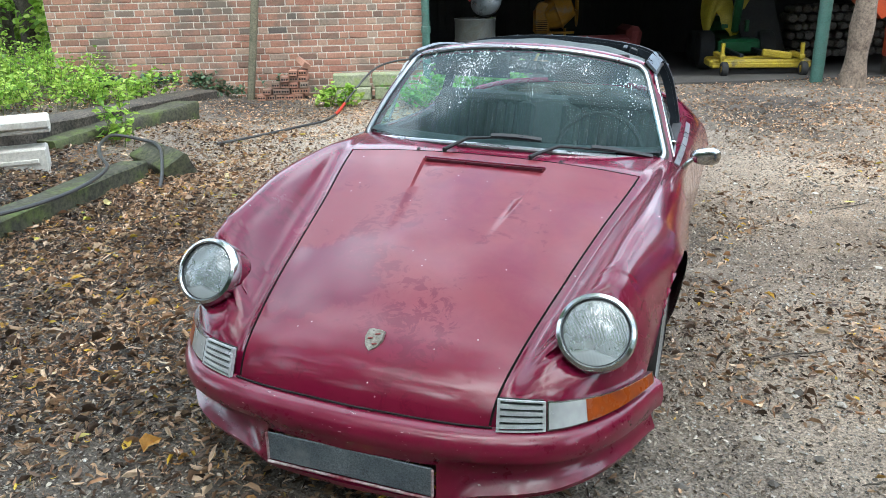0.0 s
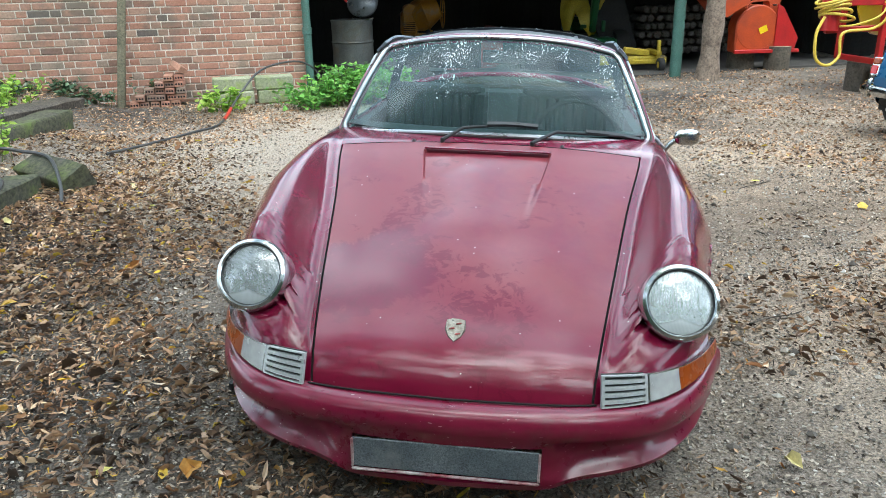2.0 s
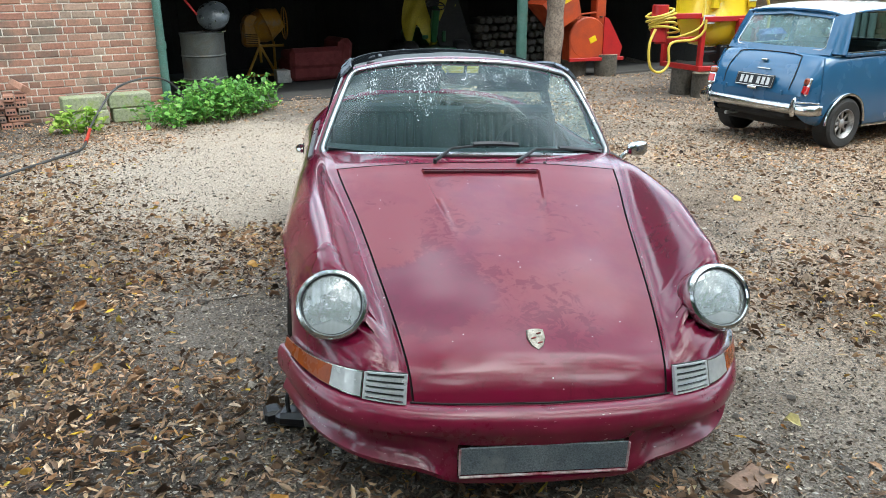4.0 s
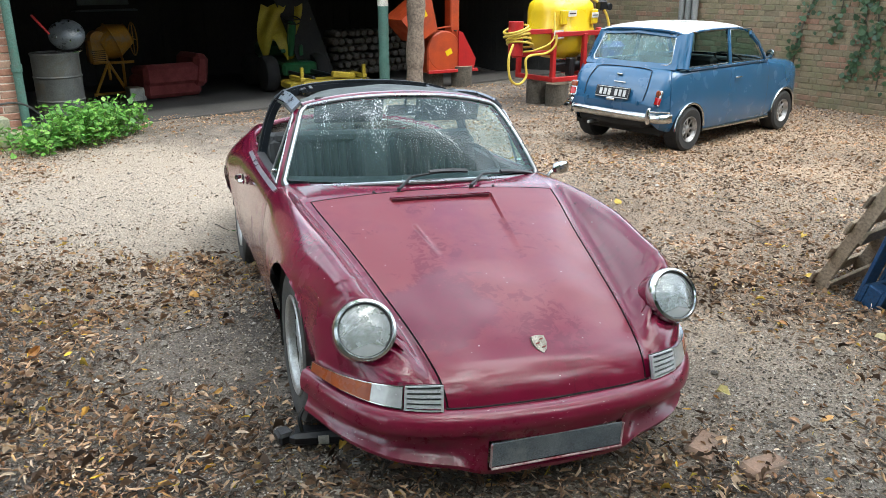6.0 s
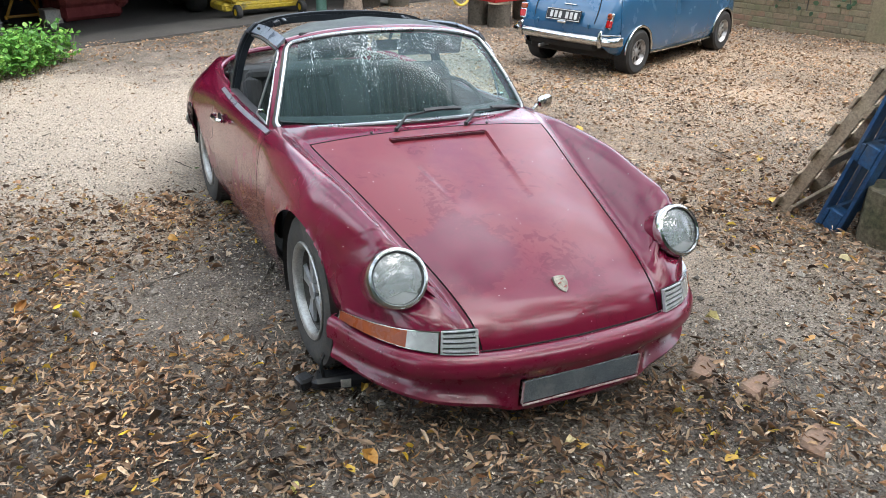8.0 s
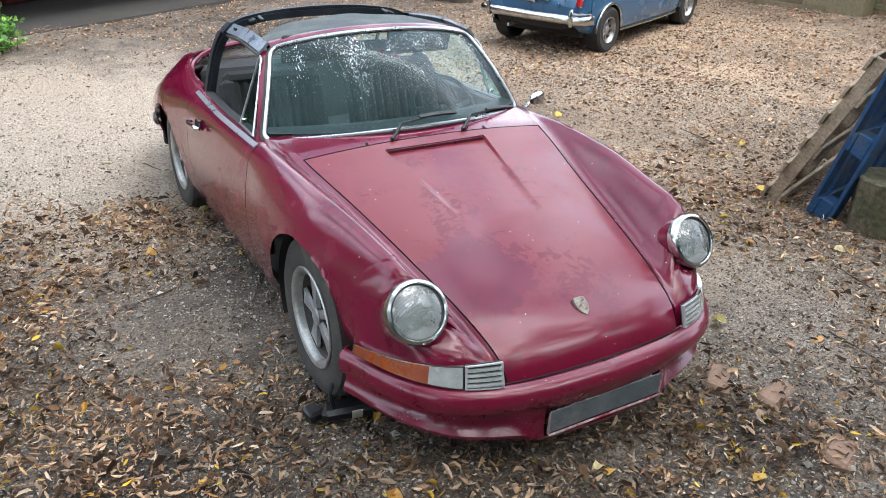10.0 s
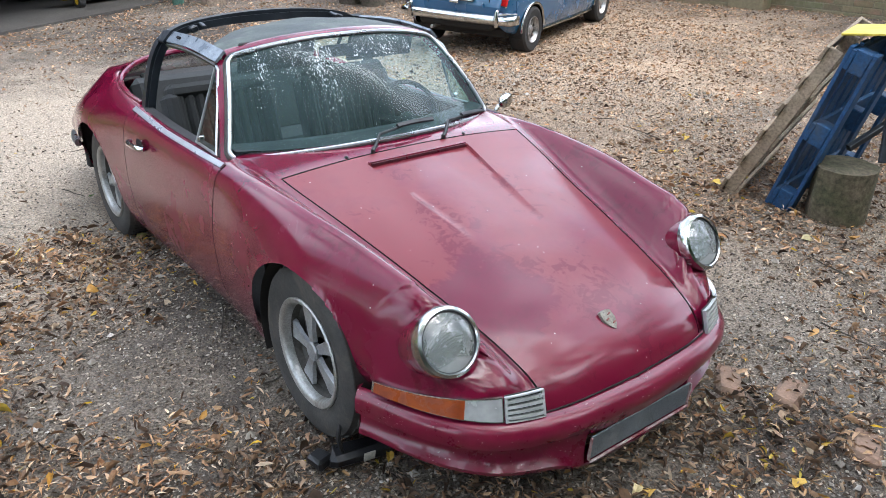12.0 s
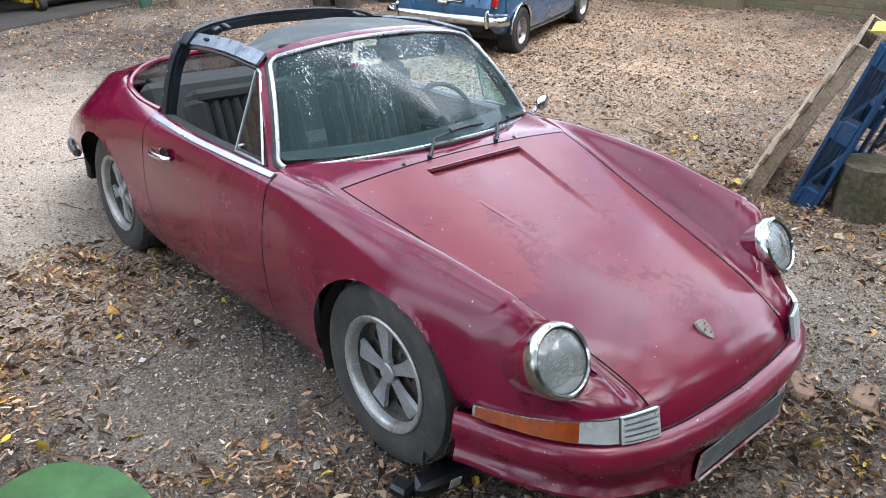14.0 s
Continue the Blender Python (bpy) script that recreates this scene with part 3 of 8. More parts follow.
STUMPTOP = surf("sawn_end_grain", (0.33, 0.27, 0.19), (0.25, 0.20, 0.14), 9, 0.9, 0, 0.4, 70, 0.2)
GREENLOG = surf("green_algae_log", (0.085, 0.085, 0.042), (0.15, 0.12, 0.08), 6, 0.95, 0, 0.9, 34, 0.3)
DRUM = surf("dull_steel_drum", (0.095, 0.10, 0.095), (0.15, 0.155, 0.145), 5, 0.5, 0.5, 0.1, 70, 0.15, grime=(0.12, 0.10, 0.07))
YELLOW = surf("yellow_plastic", (0.72, 0.50, 0.012), (0.64, 0.43, 0.01), 4, 0.3, 0, 0.03, 120, 0.06, coat=0.3)
ORANGEYELLOW = surf("mixer_yellow_paint", (0.50, 0.25, 0.02), (0.42, 0.19, 0.02), 6, 0.45, 0, 0.1, 80, 0.15, grime=(0.30, 0.24, 0.15))
TARP = surf("yellow_vinyl_tarp", (0.50, 0.40, 0.025), (0.40, 0.31, 0.02), 5, 0.5, 0, 0.2, 60, 0.12)
DECK = surf("worn_yellow_deck", (0.45, 0.34, 0.02), (0.34, 0.25, 0.02), 6, 0.5, 0, 0.15, 60, 0.2, grime=(0.06, 0.05, 0.04))
GREEN = surf("tractor_green", (0.025, 0.135, 0.045), (0.02, 0.10, 0.035), 6, 0.4, 0, 0.05, 100, 0.15)
ORANGE = surf("orange_machine_paint", (0.44, 0.062, 0.012), (0.34, 0.045, 0.012), 5, 0.45, 0, 0.08, 80, 0.15, grime=(0.25, 0.05, 0.02))
REDSTEEL = surf("red_frame_paint", (0.40, 0.014, 0.014), (0.32, 0.012, 0.012), 6, 0.4, 0, 0.05, 90, 0.12)
SOFA = surf("dark_red_sofa_cloth", (0.24, 0.045, 0.042), (0.18, 0.034, 0.032), 8, 0.9, 0, 0.3, 120, 0.15)
HOSE = surf("black_hose", (0.028, 0.028, 0.028), (0.06, 0.058, 0.054), 9, 0.5, 0, 0.1, 90)
YHOSE = surf("yellow_hose", (0.62, 0.45, 0.05), (0.54, 0.38, 0.05), 9, 0.45, 0, 0.05, 90)
REDHOSE = surf("red_tape", (0.50, 0.04, 0.02), rough=0.5, bump=0.1)
BLUETARP = surf("blue_plastic_sheet", (0.03, 0.04, 0.28), (0.025, 0.03, 0.2), 8, 0.4)
PLASTICBLACK = surf("black_plastic", (0.006, 0.0065, 0.008), (0.011, 0.011, 0.013), 8, 0.35)
LABEL = surf("pale_sticker", (0.70, 0.66, 0.58), rough=0.5, bump=0)
MARK = surf("dark_print_bars", (0.05, 0.02, 0.02), rough=0.5, bump=0)
LITTER = leafy("dead_leaves", [(0.0, (0.030, 0.019, 0.013)), (0.26, (0.085, 0.053, 0.033)), (0.48, (0.20, 0.125, 0.074)), (0.66, (0.42, 0.295, 0.185)), (0.76, (0.24, 0.12, 0.055)),
                               (0.90, (0.58, 0.48, 0.36)), (0.97, (0.36, 0.20, 0.06)), (0.985, (0.52, 0.36, 0.03)), (1.0, (0.46, 0.38, 0.06))], 0.75, patchy_tone=True)
DRYLITTER = leafy("dry_tan_leaves", [(0.0, (0.075, 0.045, 0.026)), (0.22, (0.17, 0.105, 0.062)), (0.5, (0.34, 0.215, 0.13)), (0.78, (0.52, 0.36, 0.235)), (0.93, (0.62, 0.50, 0.37)), (1.0, (0.44, 0.20, 0.06))], 0.75, patchy_tone=True)
CRUMBS = leafy("leaf_crumbs_and_grit", [(0.0, (0.05, 0.036, 0.026)), (0.25, (0.13, 0.095, 0.065)), (0.5, (0.30, 0.24, 0.175)), (0.75, (0.42, 0.35, 0.27)), (1.0, (0.56, 0.50, 0.41))], 0.9)
NETTLE = leafy("nettle_leaves", [(0.0, (0.08, 0.20, 0.04)), (0.4, (0.14, 0.34, 0.06)), (0.75, (0.20, 0.43, 0.075)), (1.0, (0.30, 0.50, 0.10))], 0.5, 0.35)
# sunlight on these weeds and young trees is put into the green
BRIGHTLEAF = leafy("sunlit_weed_leaves", [(0.0, (0.12, 0.25, 0.03)), (0.5, (0.32, 0.50, 0.06)), (1.0, (0.52, 0.66, 0.14))], 0.5, 0.45)
IVY = leafy("ivy_leaves", [(0.0, (0.02, 0.05, 0.022)), (0.5, (0.04, 0.085, 0.035)), (0.85, (0.06, 0.11, 0.045)), (1.0, (0.12, 0.13, 0.06))], 0.4)
TREELEAF = leafy("tree_leaves", [(0.0, (0.035, 0.075, 0.02)), (0.5, (0.06, 0.13, 0.03)), (1.0, (0.12, 0.20, 0.05))], 0.5, 0.35)
STEM = surf("green_stem", (0.10, 0.15, 0.04), (0.14, 0.13, 0.05), 20, 0.7)
TRUNK = surf("tree_bark", (0.11, 0.09, 0.07), (0.075, 0.065, 0.05), 6, 0.95, 0, 1.0, 25, 0.3)

# ---------- the ground ----------
CAR = pose(-0.0005, -0.0006, -0.0142, -2.548, 2.043, -0.045)
RNG = random.Random(7)


def bell(x, y, cx, cy, r):
    return np.exp(-((x - cx) ** 2 + (y - cy) ** 2) / (r * r))


def in_yard(x, y):
    """The building's own axes of a place: along its front, and into it."""
    c, s = math.cos(radians(22.8)), math.sin(radians(22.8))
    dx, dy = x + 2.66, y - 6.87
    return c * dx + s * dy, -s * dx + c * dy


def ground_z(x, y):
    """Height of the yard: nearly level, hollowed under the red car's wheels, a low bank behind the sleepers."""
    x, y = np.asarray(x, float), np.asarray(y, float)
    z = 0.012 * np.sin(x * 1.3 + 0.6) * np.cos(y * 1.1) + 0.008 * np.sin(x * 3.1 + y * 2.3)
    z = z - 0.012 * bell(x, y, -0.72, 0.0, 0.5) - 0.085 * bell(x, y, -0.75, 2.25, 0.75) - 0.03 * bell(x, y, -0.9, 1.3, 0.6)
    z = z - 0.06 * bell(x, y, 0.75, 0.0, 0.55) - 0.145 * bell(x, y, 0.75, 2.25, 0.75) + 0.03 * bell(x, y, -0.9, -0.8, 0.6)
    bank = 1 / (1 + np.exp(-(-4.25 + 0.26 * (4.0 - y) * (y < 4.0) - 0.42 * (y - 4.0) * (y > 4.0) - x) * 6)) * (1 / (1 + np.exp(-(y - 0.3) * 3)))
    u, v = in_yard(x, y)
    inside = 1 / (1 + np.exp(-(v - 1.3) * 4)) * (u > -0.2) * (u < 9.8)
    return z + 0.22 * bank - 0.15 * inside


def gz(x, y):
    return float(ground_z(x, y))


def axis_steps(lo, hi, near_lo, near_hi, fine):
    out, v, step = list(np.arange(near_lo, near_hi, fine)), near_lo, fine
    while v > lo:
        step *= 1.35
        v -= step
        out.insert(0, v)
    v, step = near_hi, fine
    while v < hi:
        out.append(v)
        step *= 1.35
        v += step
    return np.array(out)


GX, GY = axis_steps(-400, 400, -6.0, 7.0, 0.06), axis_steps(-400, 400, -3.0, 9.0, 0.06)
_gx, _gy = np.meshgrid(GX, GY)
_gz = ground_z(_gx, _gy)
_near = (np.abs(_gx) < 8) & (np.abs(_gy - 3) < 7)
_gz = np.where(_near, _gz + np.vectorize(lambda a, b: noise.noise(Vector((a * 5, b * 5, 0))) * 0.006 + noise.noise(Vector((a * 15, b * 15, 3))) * 0.004)(_gx, _gy), _gz)
ground = tagged(part("ground", Shape().sheet(np.dstack([_gx, _gy, _gz])), EARTH, smooth=80), "bare brown yard earth with grit and trodden leaves", "ground", kind="structure")

# ---------- the brick building, the open shed, the yard wall ----------
YARD_TURN = 22.8
CORNER = Vector((-2.66, 6.87, 0))
YARD = Matrix.Translation(CORNER) @ pose(0, 0, 0, 0, 0, YARD_TURN)


def yd(u, v, z=0.0, turn=0.0):
    """A pose in the building's own axes: u along its front, v into it."""
    return YARD @ pose(u, v, z, 0, 0, turn)


WALL_U, WALL_H = -4.55, 3.4
wall_front = tagged(part("wall_front", Shape().box(-WALL_U, 0.21, WALL_H, pose(WALL_U / 2, 0.12, WALL_H / 2 - 0.15), 0.003), MORTAR, m=YARD),
                    "old red brick building wall with pale lime mortar", "wall", kind="structure")
wall_end = tagged(part("wall_end", Shape().box(0.22, 5.0, WALL_H, pose(-0.115, 2.73, WALL_H / 2 - 0.15), 0.003), MORTAR, m=YARD),
                  "dim inner brick end wall of the open shed", "wall", kind="structure")
wall_side = tagged(part("wall_side", Shape().box(0.22, 5.0, WALL_H, pose(WALL_U + 0.115, 2.73, WALL_H / 2 - 0.15), 0.003), MORTAR, m=YARD),
                   "brick gable end of the building", "wall", kind="structure")
SHED_U1, SHED_V1, SHED_H = 9.6, 5.2, 2.75
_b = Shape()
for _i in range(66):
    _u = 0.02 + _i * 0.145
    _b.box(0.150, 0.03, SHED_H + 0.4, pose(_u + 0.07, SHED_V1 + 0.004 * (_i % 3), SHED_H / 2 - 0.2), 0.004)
shed_back = tagged(part("shed_wall_back", _b, SHEDWALL, m=YARD), "boarded back wall of the open shed, darkened for shade", "wall", kind="structure")
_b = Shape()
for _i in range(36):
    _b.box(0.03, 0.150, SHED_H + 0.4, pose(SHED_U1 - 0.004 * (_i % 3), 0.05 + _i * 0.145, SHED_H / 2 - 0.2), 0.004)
shed_side = tagged(part("shed_wall_side", _b, SHEDWALL, m=YARD), "boarded side wall of the open shed, darkened for shade", "wall", kind="structure")
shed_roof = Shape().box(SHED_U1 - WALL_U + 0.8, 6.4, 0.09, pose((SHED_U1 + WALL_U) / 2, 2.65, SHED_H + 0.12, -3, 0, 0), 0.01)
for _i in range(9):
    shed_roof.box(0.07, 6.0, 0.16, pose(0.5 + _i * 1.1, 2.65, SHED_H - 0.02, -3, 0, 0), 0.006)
# deep front board out of view, added to keep light out of the shed
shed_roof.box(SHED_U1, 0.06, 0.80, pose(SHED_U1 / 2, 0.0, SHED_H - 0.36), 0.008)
tagged(part("shed_ceiling", shed_roof, SHEDWALL, m=YARD), "shade-dark timber roof and rafters with an added light-blocking fascia", "ceiling", kind="structure")
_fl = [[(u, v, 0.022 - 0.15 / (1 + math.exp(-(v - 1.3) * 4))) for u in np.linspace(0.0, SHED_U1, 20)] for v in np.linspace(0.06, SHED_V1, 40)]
tagged(part("shed_floor", Shape().sheet(_fl, 0.05), SHEDFLOOR, m=YARD), "dusty grey concrete shed floor, darkened for shade", "floor", kind="structure")

# yard wall on the far side, with a pier where it steps back
WDIR = 14.0
RW = Matrix.Translation((7.98, 4.02, 0)) @ pose(0, 0, 0, 0, 0, WDIR)
wall_yard = tagged(part("wall_yard", Shape().box(0.21, 7.4, 3.0, pose(0.12, 3.7, 1.35), 0.003).box(0.21, 7.2, 3.0, pose(0.42, -3.6, 1.35), 0.003), MORTARDARK, m=RW),
                   "tall mossy yellow and red brick yard wall", "wall", kind="structure")

# ---------- the red sports car ----------
car = thing("sports_car", "old faded dark red open sports car with bare roof hoop", "car", CAR)

Z_MID = crv((-0.83, 0.352), (-0.812, 0.395), (-0.775, 0.440), (-0.69, 0.490), (-0.55, 0.548), (-0.30, 0.628), (0.0, 0.708), (0.35, 0.802), (0.48, 0.832), (0.75, 0.85),
            (1.9, 0.85), (2.2, 0.885), (2.45, 0.918), (2.62, 0.914), (2.8, 0.85), (3.0, 0.74), (3.1, 0.67), (3.20, 0.50))
X_LID = crv((-0.83, 0.374), (-0.5, 0.430), (0.0, 0.512), (0.43, 0.592), (0.75, 0.62), (3.20, 0.50))
X_CREST = crv((-0.83, 0.600), (-0.6, 0.605), (0.0, 0.660), (0.4, 0.690), (0.7, 0.704), (1.2, 0.708), (1.72, 0.70), (2.0, 0.685), (2.27, 0.655), (3.0, 0.53), (3.20, 0.44))
Z_CREST = crv((-0.83, 0.380), (-0.80, 0.450), (-0.74, 0.570), (-0.685, 0.655), (-0.61, 0.697), (-0.4, 0.733), (0.0, 0.785), (0.4, 0.806), (0.7, 0.797), (1.2, 0.795),
              (1.72, 0.815), (2.0, 0.832), (2.27, 0.848), (2.5, 0.838), (2.7, 0.79), (3.0, 0.67), (3.1, 0.61), (3.20, 0.48))
X_SHO = crv((-0.83, 0.700), (-0.6, 0.703), (0.0, 0.756), (0.4, 0.762), (0.7, 0.752), (1.2, 0.752), (1.72, 0.765), (2.27, 0.785), (3.0, 0.68), (3.20, 0.54))
Z_SHO = crv((-0.83, 0.372), (-0.74, 0.500), (-0.6, 0.620), (-0.3, 0.672), (0.0, 0.706), (0.4, 0.728), (0.7, 0.738), (1.2, 0.74), (1.72, 0.745), (2.27, 0.72), (3.0, 0.56), (3.20, 0.45))
X_MAX = crv((-0.83, 0.728), (-0.6, 0.738), (0.0, 0.800), (0.4, 0.798), (0.7, 0.782), (1.72, 0.788), (2.27, 0.822), (2.9, 0.75), (3.20, 0.58))
Z_MAX = crv((-0.83, 0.362), (-0.74, 0.43), (-0.6, 0.500), (0.0, 0.560), (0.7, 0.530), (1.72, 0.53), (2.27, 0.56), (3.20, 0.42))
X_LOW = crv((-0.83, 0.722), (-0.6, 0.738), (0.0, 0.795), (0.7, 0.768), (1.72, 0.775), (2.27, 0.805), (3.20, 0.57))
Z_LOW = crv((-0.83, 0.355), (-0.6, 0.410), (0.0, 0.38), (0.7, 0.330), (2.27, 0.36), (3.20, 0.38))
Z_BOT = crv((-0.83, 0.345), (-0.45, 0.330), (0.0, 0.22), (0.4, 0.165), (1.72, 0.165), (2.27, 0.22), (3.0, 0.26), (3.20, 0.33))
PLAN = crv((0.0, 0.0), (0.25, 0.012), (0.38, 0.032), (0.52, 0.080), (0.60, 0.145), (0.67, 0.240), (0.72, 0.345), (0.76, 0.45), (0.85, 0.6))


def plan_y(s, x):
    """Where station s meets the half-width x: the nose is round in plan."""
    w = np.clip((0.10 - s) / 0.93, 0, 1) ** 1.5
    return s + w * PLAN(np.abs(x))


LID_END, DOOR_A, DOOR_B = 0.415, 0.665, 1.725
GROOVE, DEEP = 0.0034, 0.014


def stations():
    s = list(np.linspace(-0.83, -0.5, 48)) + list(np.linspace(-0.49, 3.20, 176))
    s += [0.3495, 0.3535]
    for g in (LID_END, DOOR_A, DOOR_B):
        s = [q for q in s if abs(q - g) > 0.012] + [g - GROOVE, g - GROOVE + 0.001, g + GROOVE - 0.001, g + GROOVE]
    return np.array(sorted(s))


def scoop_half(s):
    return 0.178 + 0.070 * min(1, max(0, (s + 0.12) / 0.47))


def section(s):
    """Half a cross-section from the middle outwards and down: x, z and the index ranges."""
    zm, xl = Z_MID(s), X_LID(s)
    sag = 0.012 + 0.016 * min(1, max(0, (s + 0.83) / 0.5))
    zl = zm - sag if s < 0.7 else min(zm - 0.02, Z_CREST(s) + 0.005 + 0.035 * min(1, max(0, (s - 1.9) / 0.4)))
    xs, zs = [], []
    h = scoop_half(s)
    lid_x = [h * k / 6 for k in range(6)] + [h - 0.007, h + 0.001, h + 0.012] + list(np.linspace(h + 0.035, xl - GROOVE, 6))
    for x in lid_x:
        xs.append(x)
        zs.append(zm - (zm - zl) * (x / (xl - GROOVE)) ** 2.2)
    lid = len(xs) - 1
    xs += [xl - GROOVE + 0.001, xl + GROOVE - 0.001, xl + GROOVE]
    deep = DEEP if s < LID_END + 0.002 else 0.0
    zs += [zl - deep, zl - deep, zl]
    xc, zc = X_CREST(s), Z_CREST(s)
    xv = xl + min(0.045, (xc - xl) * 0.42)
    zv = zl - 0.004 + 0.30 * max(0, zc - zl) * (xv - xl) / max(xc - xl, 0.01)
    ctrl = [(xl + GROOVE, zl), (xv, zv), (xc, zc), (X_SHO(s), Z_SHO(s)), (X_MAX(s), Z_MAX(s)), (X_LOW(s), Z_LOW(s)), (X_LOW(s) - 0.025, (Z_LOW(s) + Z_BOT(s)) / 2 - 0.01), (X_LOW(s) - 0.055, Z_BOT(s))]
    pts = spline([(a, b, 0) for a, b in ctrl], 7)[1:]
    xs += [p.x for p in pts]
    zs += [p.y for p in pts]
    return np.array(xs), np.array(zs), lid


S = stations()
secs = [section(s) for s in S]
NP, LID = len(secs[0][0]), secs[0][2]
BX, BZ = np.array([q[0] for q in secs]), np.array([q[1] for q in secs])
BELT = LID + 3 + 14
for _g in (DOOR_A, DOOR_B):
    for _r in np.where(np.abs(S - _g) < GROOVE - 0.0005)[0]:
        BX[_r, BELT:] -= DEEP
for _r in np.where(np.abs(S - LID_END) < GROOVE - 0.0005)[0]:
    BZ[_r, :LID + 1] -= DEEP
BY = np.array([[plan_y(s, x) for x in row] for s, row in zip(S, BX)])
# hood air intake: a recess that deepens to the rear
SCOOP = np.zeros(BX.shape)
for _r, _s in enumerate(S):
    if -0.20 < _s < 0.352:
        SCOOP[_r, :7] = 0.015 * ((_s + 0.20) / 0.55) ** 0.9
SCOOP[:, LID + 1:] = 0
BZ = BZ - SCOOP
# wheel arches
HUBS, R_ARCH, HUB_Z = (0.0, 2.268), 0.338, 0.30
INSIDE = np.zeros(BX.shape, bool)
for _h in HUBS:
    _d = np.hypot(BY - _h, BZ - HUB_Z)
    INSIDE |= (_d < R_ARCH) & (BX > 0.55)
    INSIDE |= (np.abs(BY - _h) < R_ARCH) & (BZ < HUB_Z) & (BX > 0.55)


HL = Vector((0.601, -0.598, 0.579))
HL_POSE = Matrix.Translation(HL) @ pose(0, 0, 0, 62, 0, 4)
_q = np.array(HL_POSE.inverted())
_lx, _ly, _lz = (_q[k, 0] * BX + _q[k, 1] * BY + _q[k, 2] * BZ + _q[k, 3] for k in range(3))
_lr = np.hypot(_lx, _ly)
_near = (_lz > -0.14) & (_lr < 0.24) & (BX > 0.3) & (np.arange(NP)[None, :] > LID + 3)
# the metal dips into a round seat behind each lamp and rises gently away from it
_seat = np.interp(_lr, [0.0, 0.070, 0.096, 0.108, 0.14, 0.18, 0.24], [-0.11, -0.11, -0.014, -0.010, 0.010, 0.06, 0.22])
_soft = np.minimum(_lz, _seat) - np.maximum(0.030 - np.abs(_lz - _seat), 0) ** 2 / 0.120
LAMP_HOLE = _near & (_lr < 0.072)
_lz2 = np.where(_near, _soft, _lz)
_q = np.array(HL_POSE)
BX, BY, BZ = (np.where(_near, _q[k, 0] * _lx + _q[k, 1] * _ly + _q[k, 2] * _lz2 + _q[k, 3], A) for k, A in enumerate((BX, BY, BZ)))


def ws_base_y(x):
    return 0.485 + 0.225 * (np.abs(x) / 0.66) ** 2.2


def ws_base_z(x):
    return 0.840 - 0.042 * (np.abs(x) / 0.66) ** 2


def kind_of(r, c):
    """Which panel the quad between stations r, r+1 and points c, c+1 belongs to."""
    cx, cy, cz = (A[r:r + 2, c:c + 2].mean() for A in (BX, BY, BZ))
    if INSIDE[r:r + 2, c:c + 2].all() or LAMP_HOLE[r:r + 2, c:c + 2].all():
        return None
    s = (S[r] + S[r + 1]) / 2
    if s > 0.42 and c < BELT - 3:
        if s < 0.8 and cy < ws_base_y(cx) + 0.03:
            return "body"
        rim = 0.655 if s < 2.0 else 0.655 * max(0, 1 - ((s - 2.0) / 0.62) ** 2.4) ** 0.5
        if s < 2.62 and cx < rim:
            return None
        return "body"
    if c < LID and s < LID_END - GROOVE + 0.0005:
        return "hood"
    if c >= BELT and DOOR_A + GROOVE - 0.0005 < s < DOOR_B - GROOVE + 0.0005 and c < NP - 6:
        return "door"
    if c == LID or c == LID + 1 or c == LID + 2:
        return "gap" if s < LID_END else "body"
    for g in (DOOR_A, DOOR_B):
        if abs(s - g) < GROOVE and c >= BELT and c < NP - 6:
            return "gap"
    if abs(s - LID_END) < GROOVE and c <= LID:
        return "gap"
    return "body"


def body_points():
    """Vertices, with those inside an arch drawn out onto its rim."""
    X, Y, Z = BX.copy(), BY.copy(), BZ.copy()
    for h in HUBS:
        d = np.hypot(Y - h, Z - HUB_Z)
        m = INSIDE & (np.abs(Y - h) < R_ARCH + 0.01)
        up = m & (Z >= HUB_Z)
        k = R_ARCH / np.maximum(d, 1e-4)
        Y2, Z2 = h + (Y - h) * k, HUB_Z + (Z - HUB_Z) * k
        Y, Z = np.where(up, Y2, Y), np.where(up, Z2, Z)
        low = m & (BZ < HUB_Z)
        Y = np.where(low, h + np.sign(Y - h) * (R_ARCH + 0.10 * np.clip((HUB_Z - BZ) / 0.14, 0, 1) * (np.sign(Y - h) > 0)), Y)
    return X, Y, Z


# ease the metal close round the lamps
_ease = _near & (_lr > 0.116) & (_lr < 0.19) & (np.arange(NP) > LID + 4)[None, :]
_ease[:2] = False
for _ in range(6):
    for A in (BX, BY, BZ):
        _m4 = (np.roll(A, 1, 0) + np.roll(A, -1, 0) + np.roll(A, 1, 1) + np.roll(A, -1, 1)) / 4
        A[_ease] = 0.5 * A[_ease] + 0.5 * _m4[_ease]
PX, PY, PZ = body_points()
panels = {}
for _r in range(len(S) - 1):
    for _c in range(NP - 1):
        _k = kind_of(_r, _c)
        if _k:
            panels.setdefault(_k, []).append((_r, _c))


def panel(quads, side):
    used, v, f = {}, [], []

    def at(r, c):
        if (r, c) not in used:
            used[r, c] = len(v)
            v.append((side * PX[r, c], PY[r, c], PZ[r, c]))
        return used[r, c]
    for r, c in quads:
        q = (at(r, c), at(r, c + 1), at(r + 1, c + 1), at(r + 1, c))
        f.append(q if side > 0 else q[::-1])
    return v, f


def mirrored(quads, slot=0, shape=None):
    shape = shape or Shape()
    for side in (1, -1):
        shape.add(*panel(quads, side), slot=slot)
    return shape


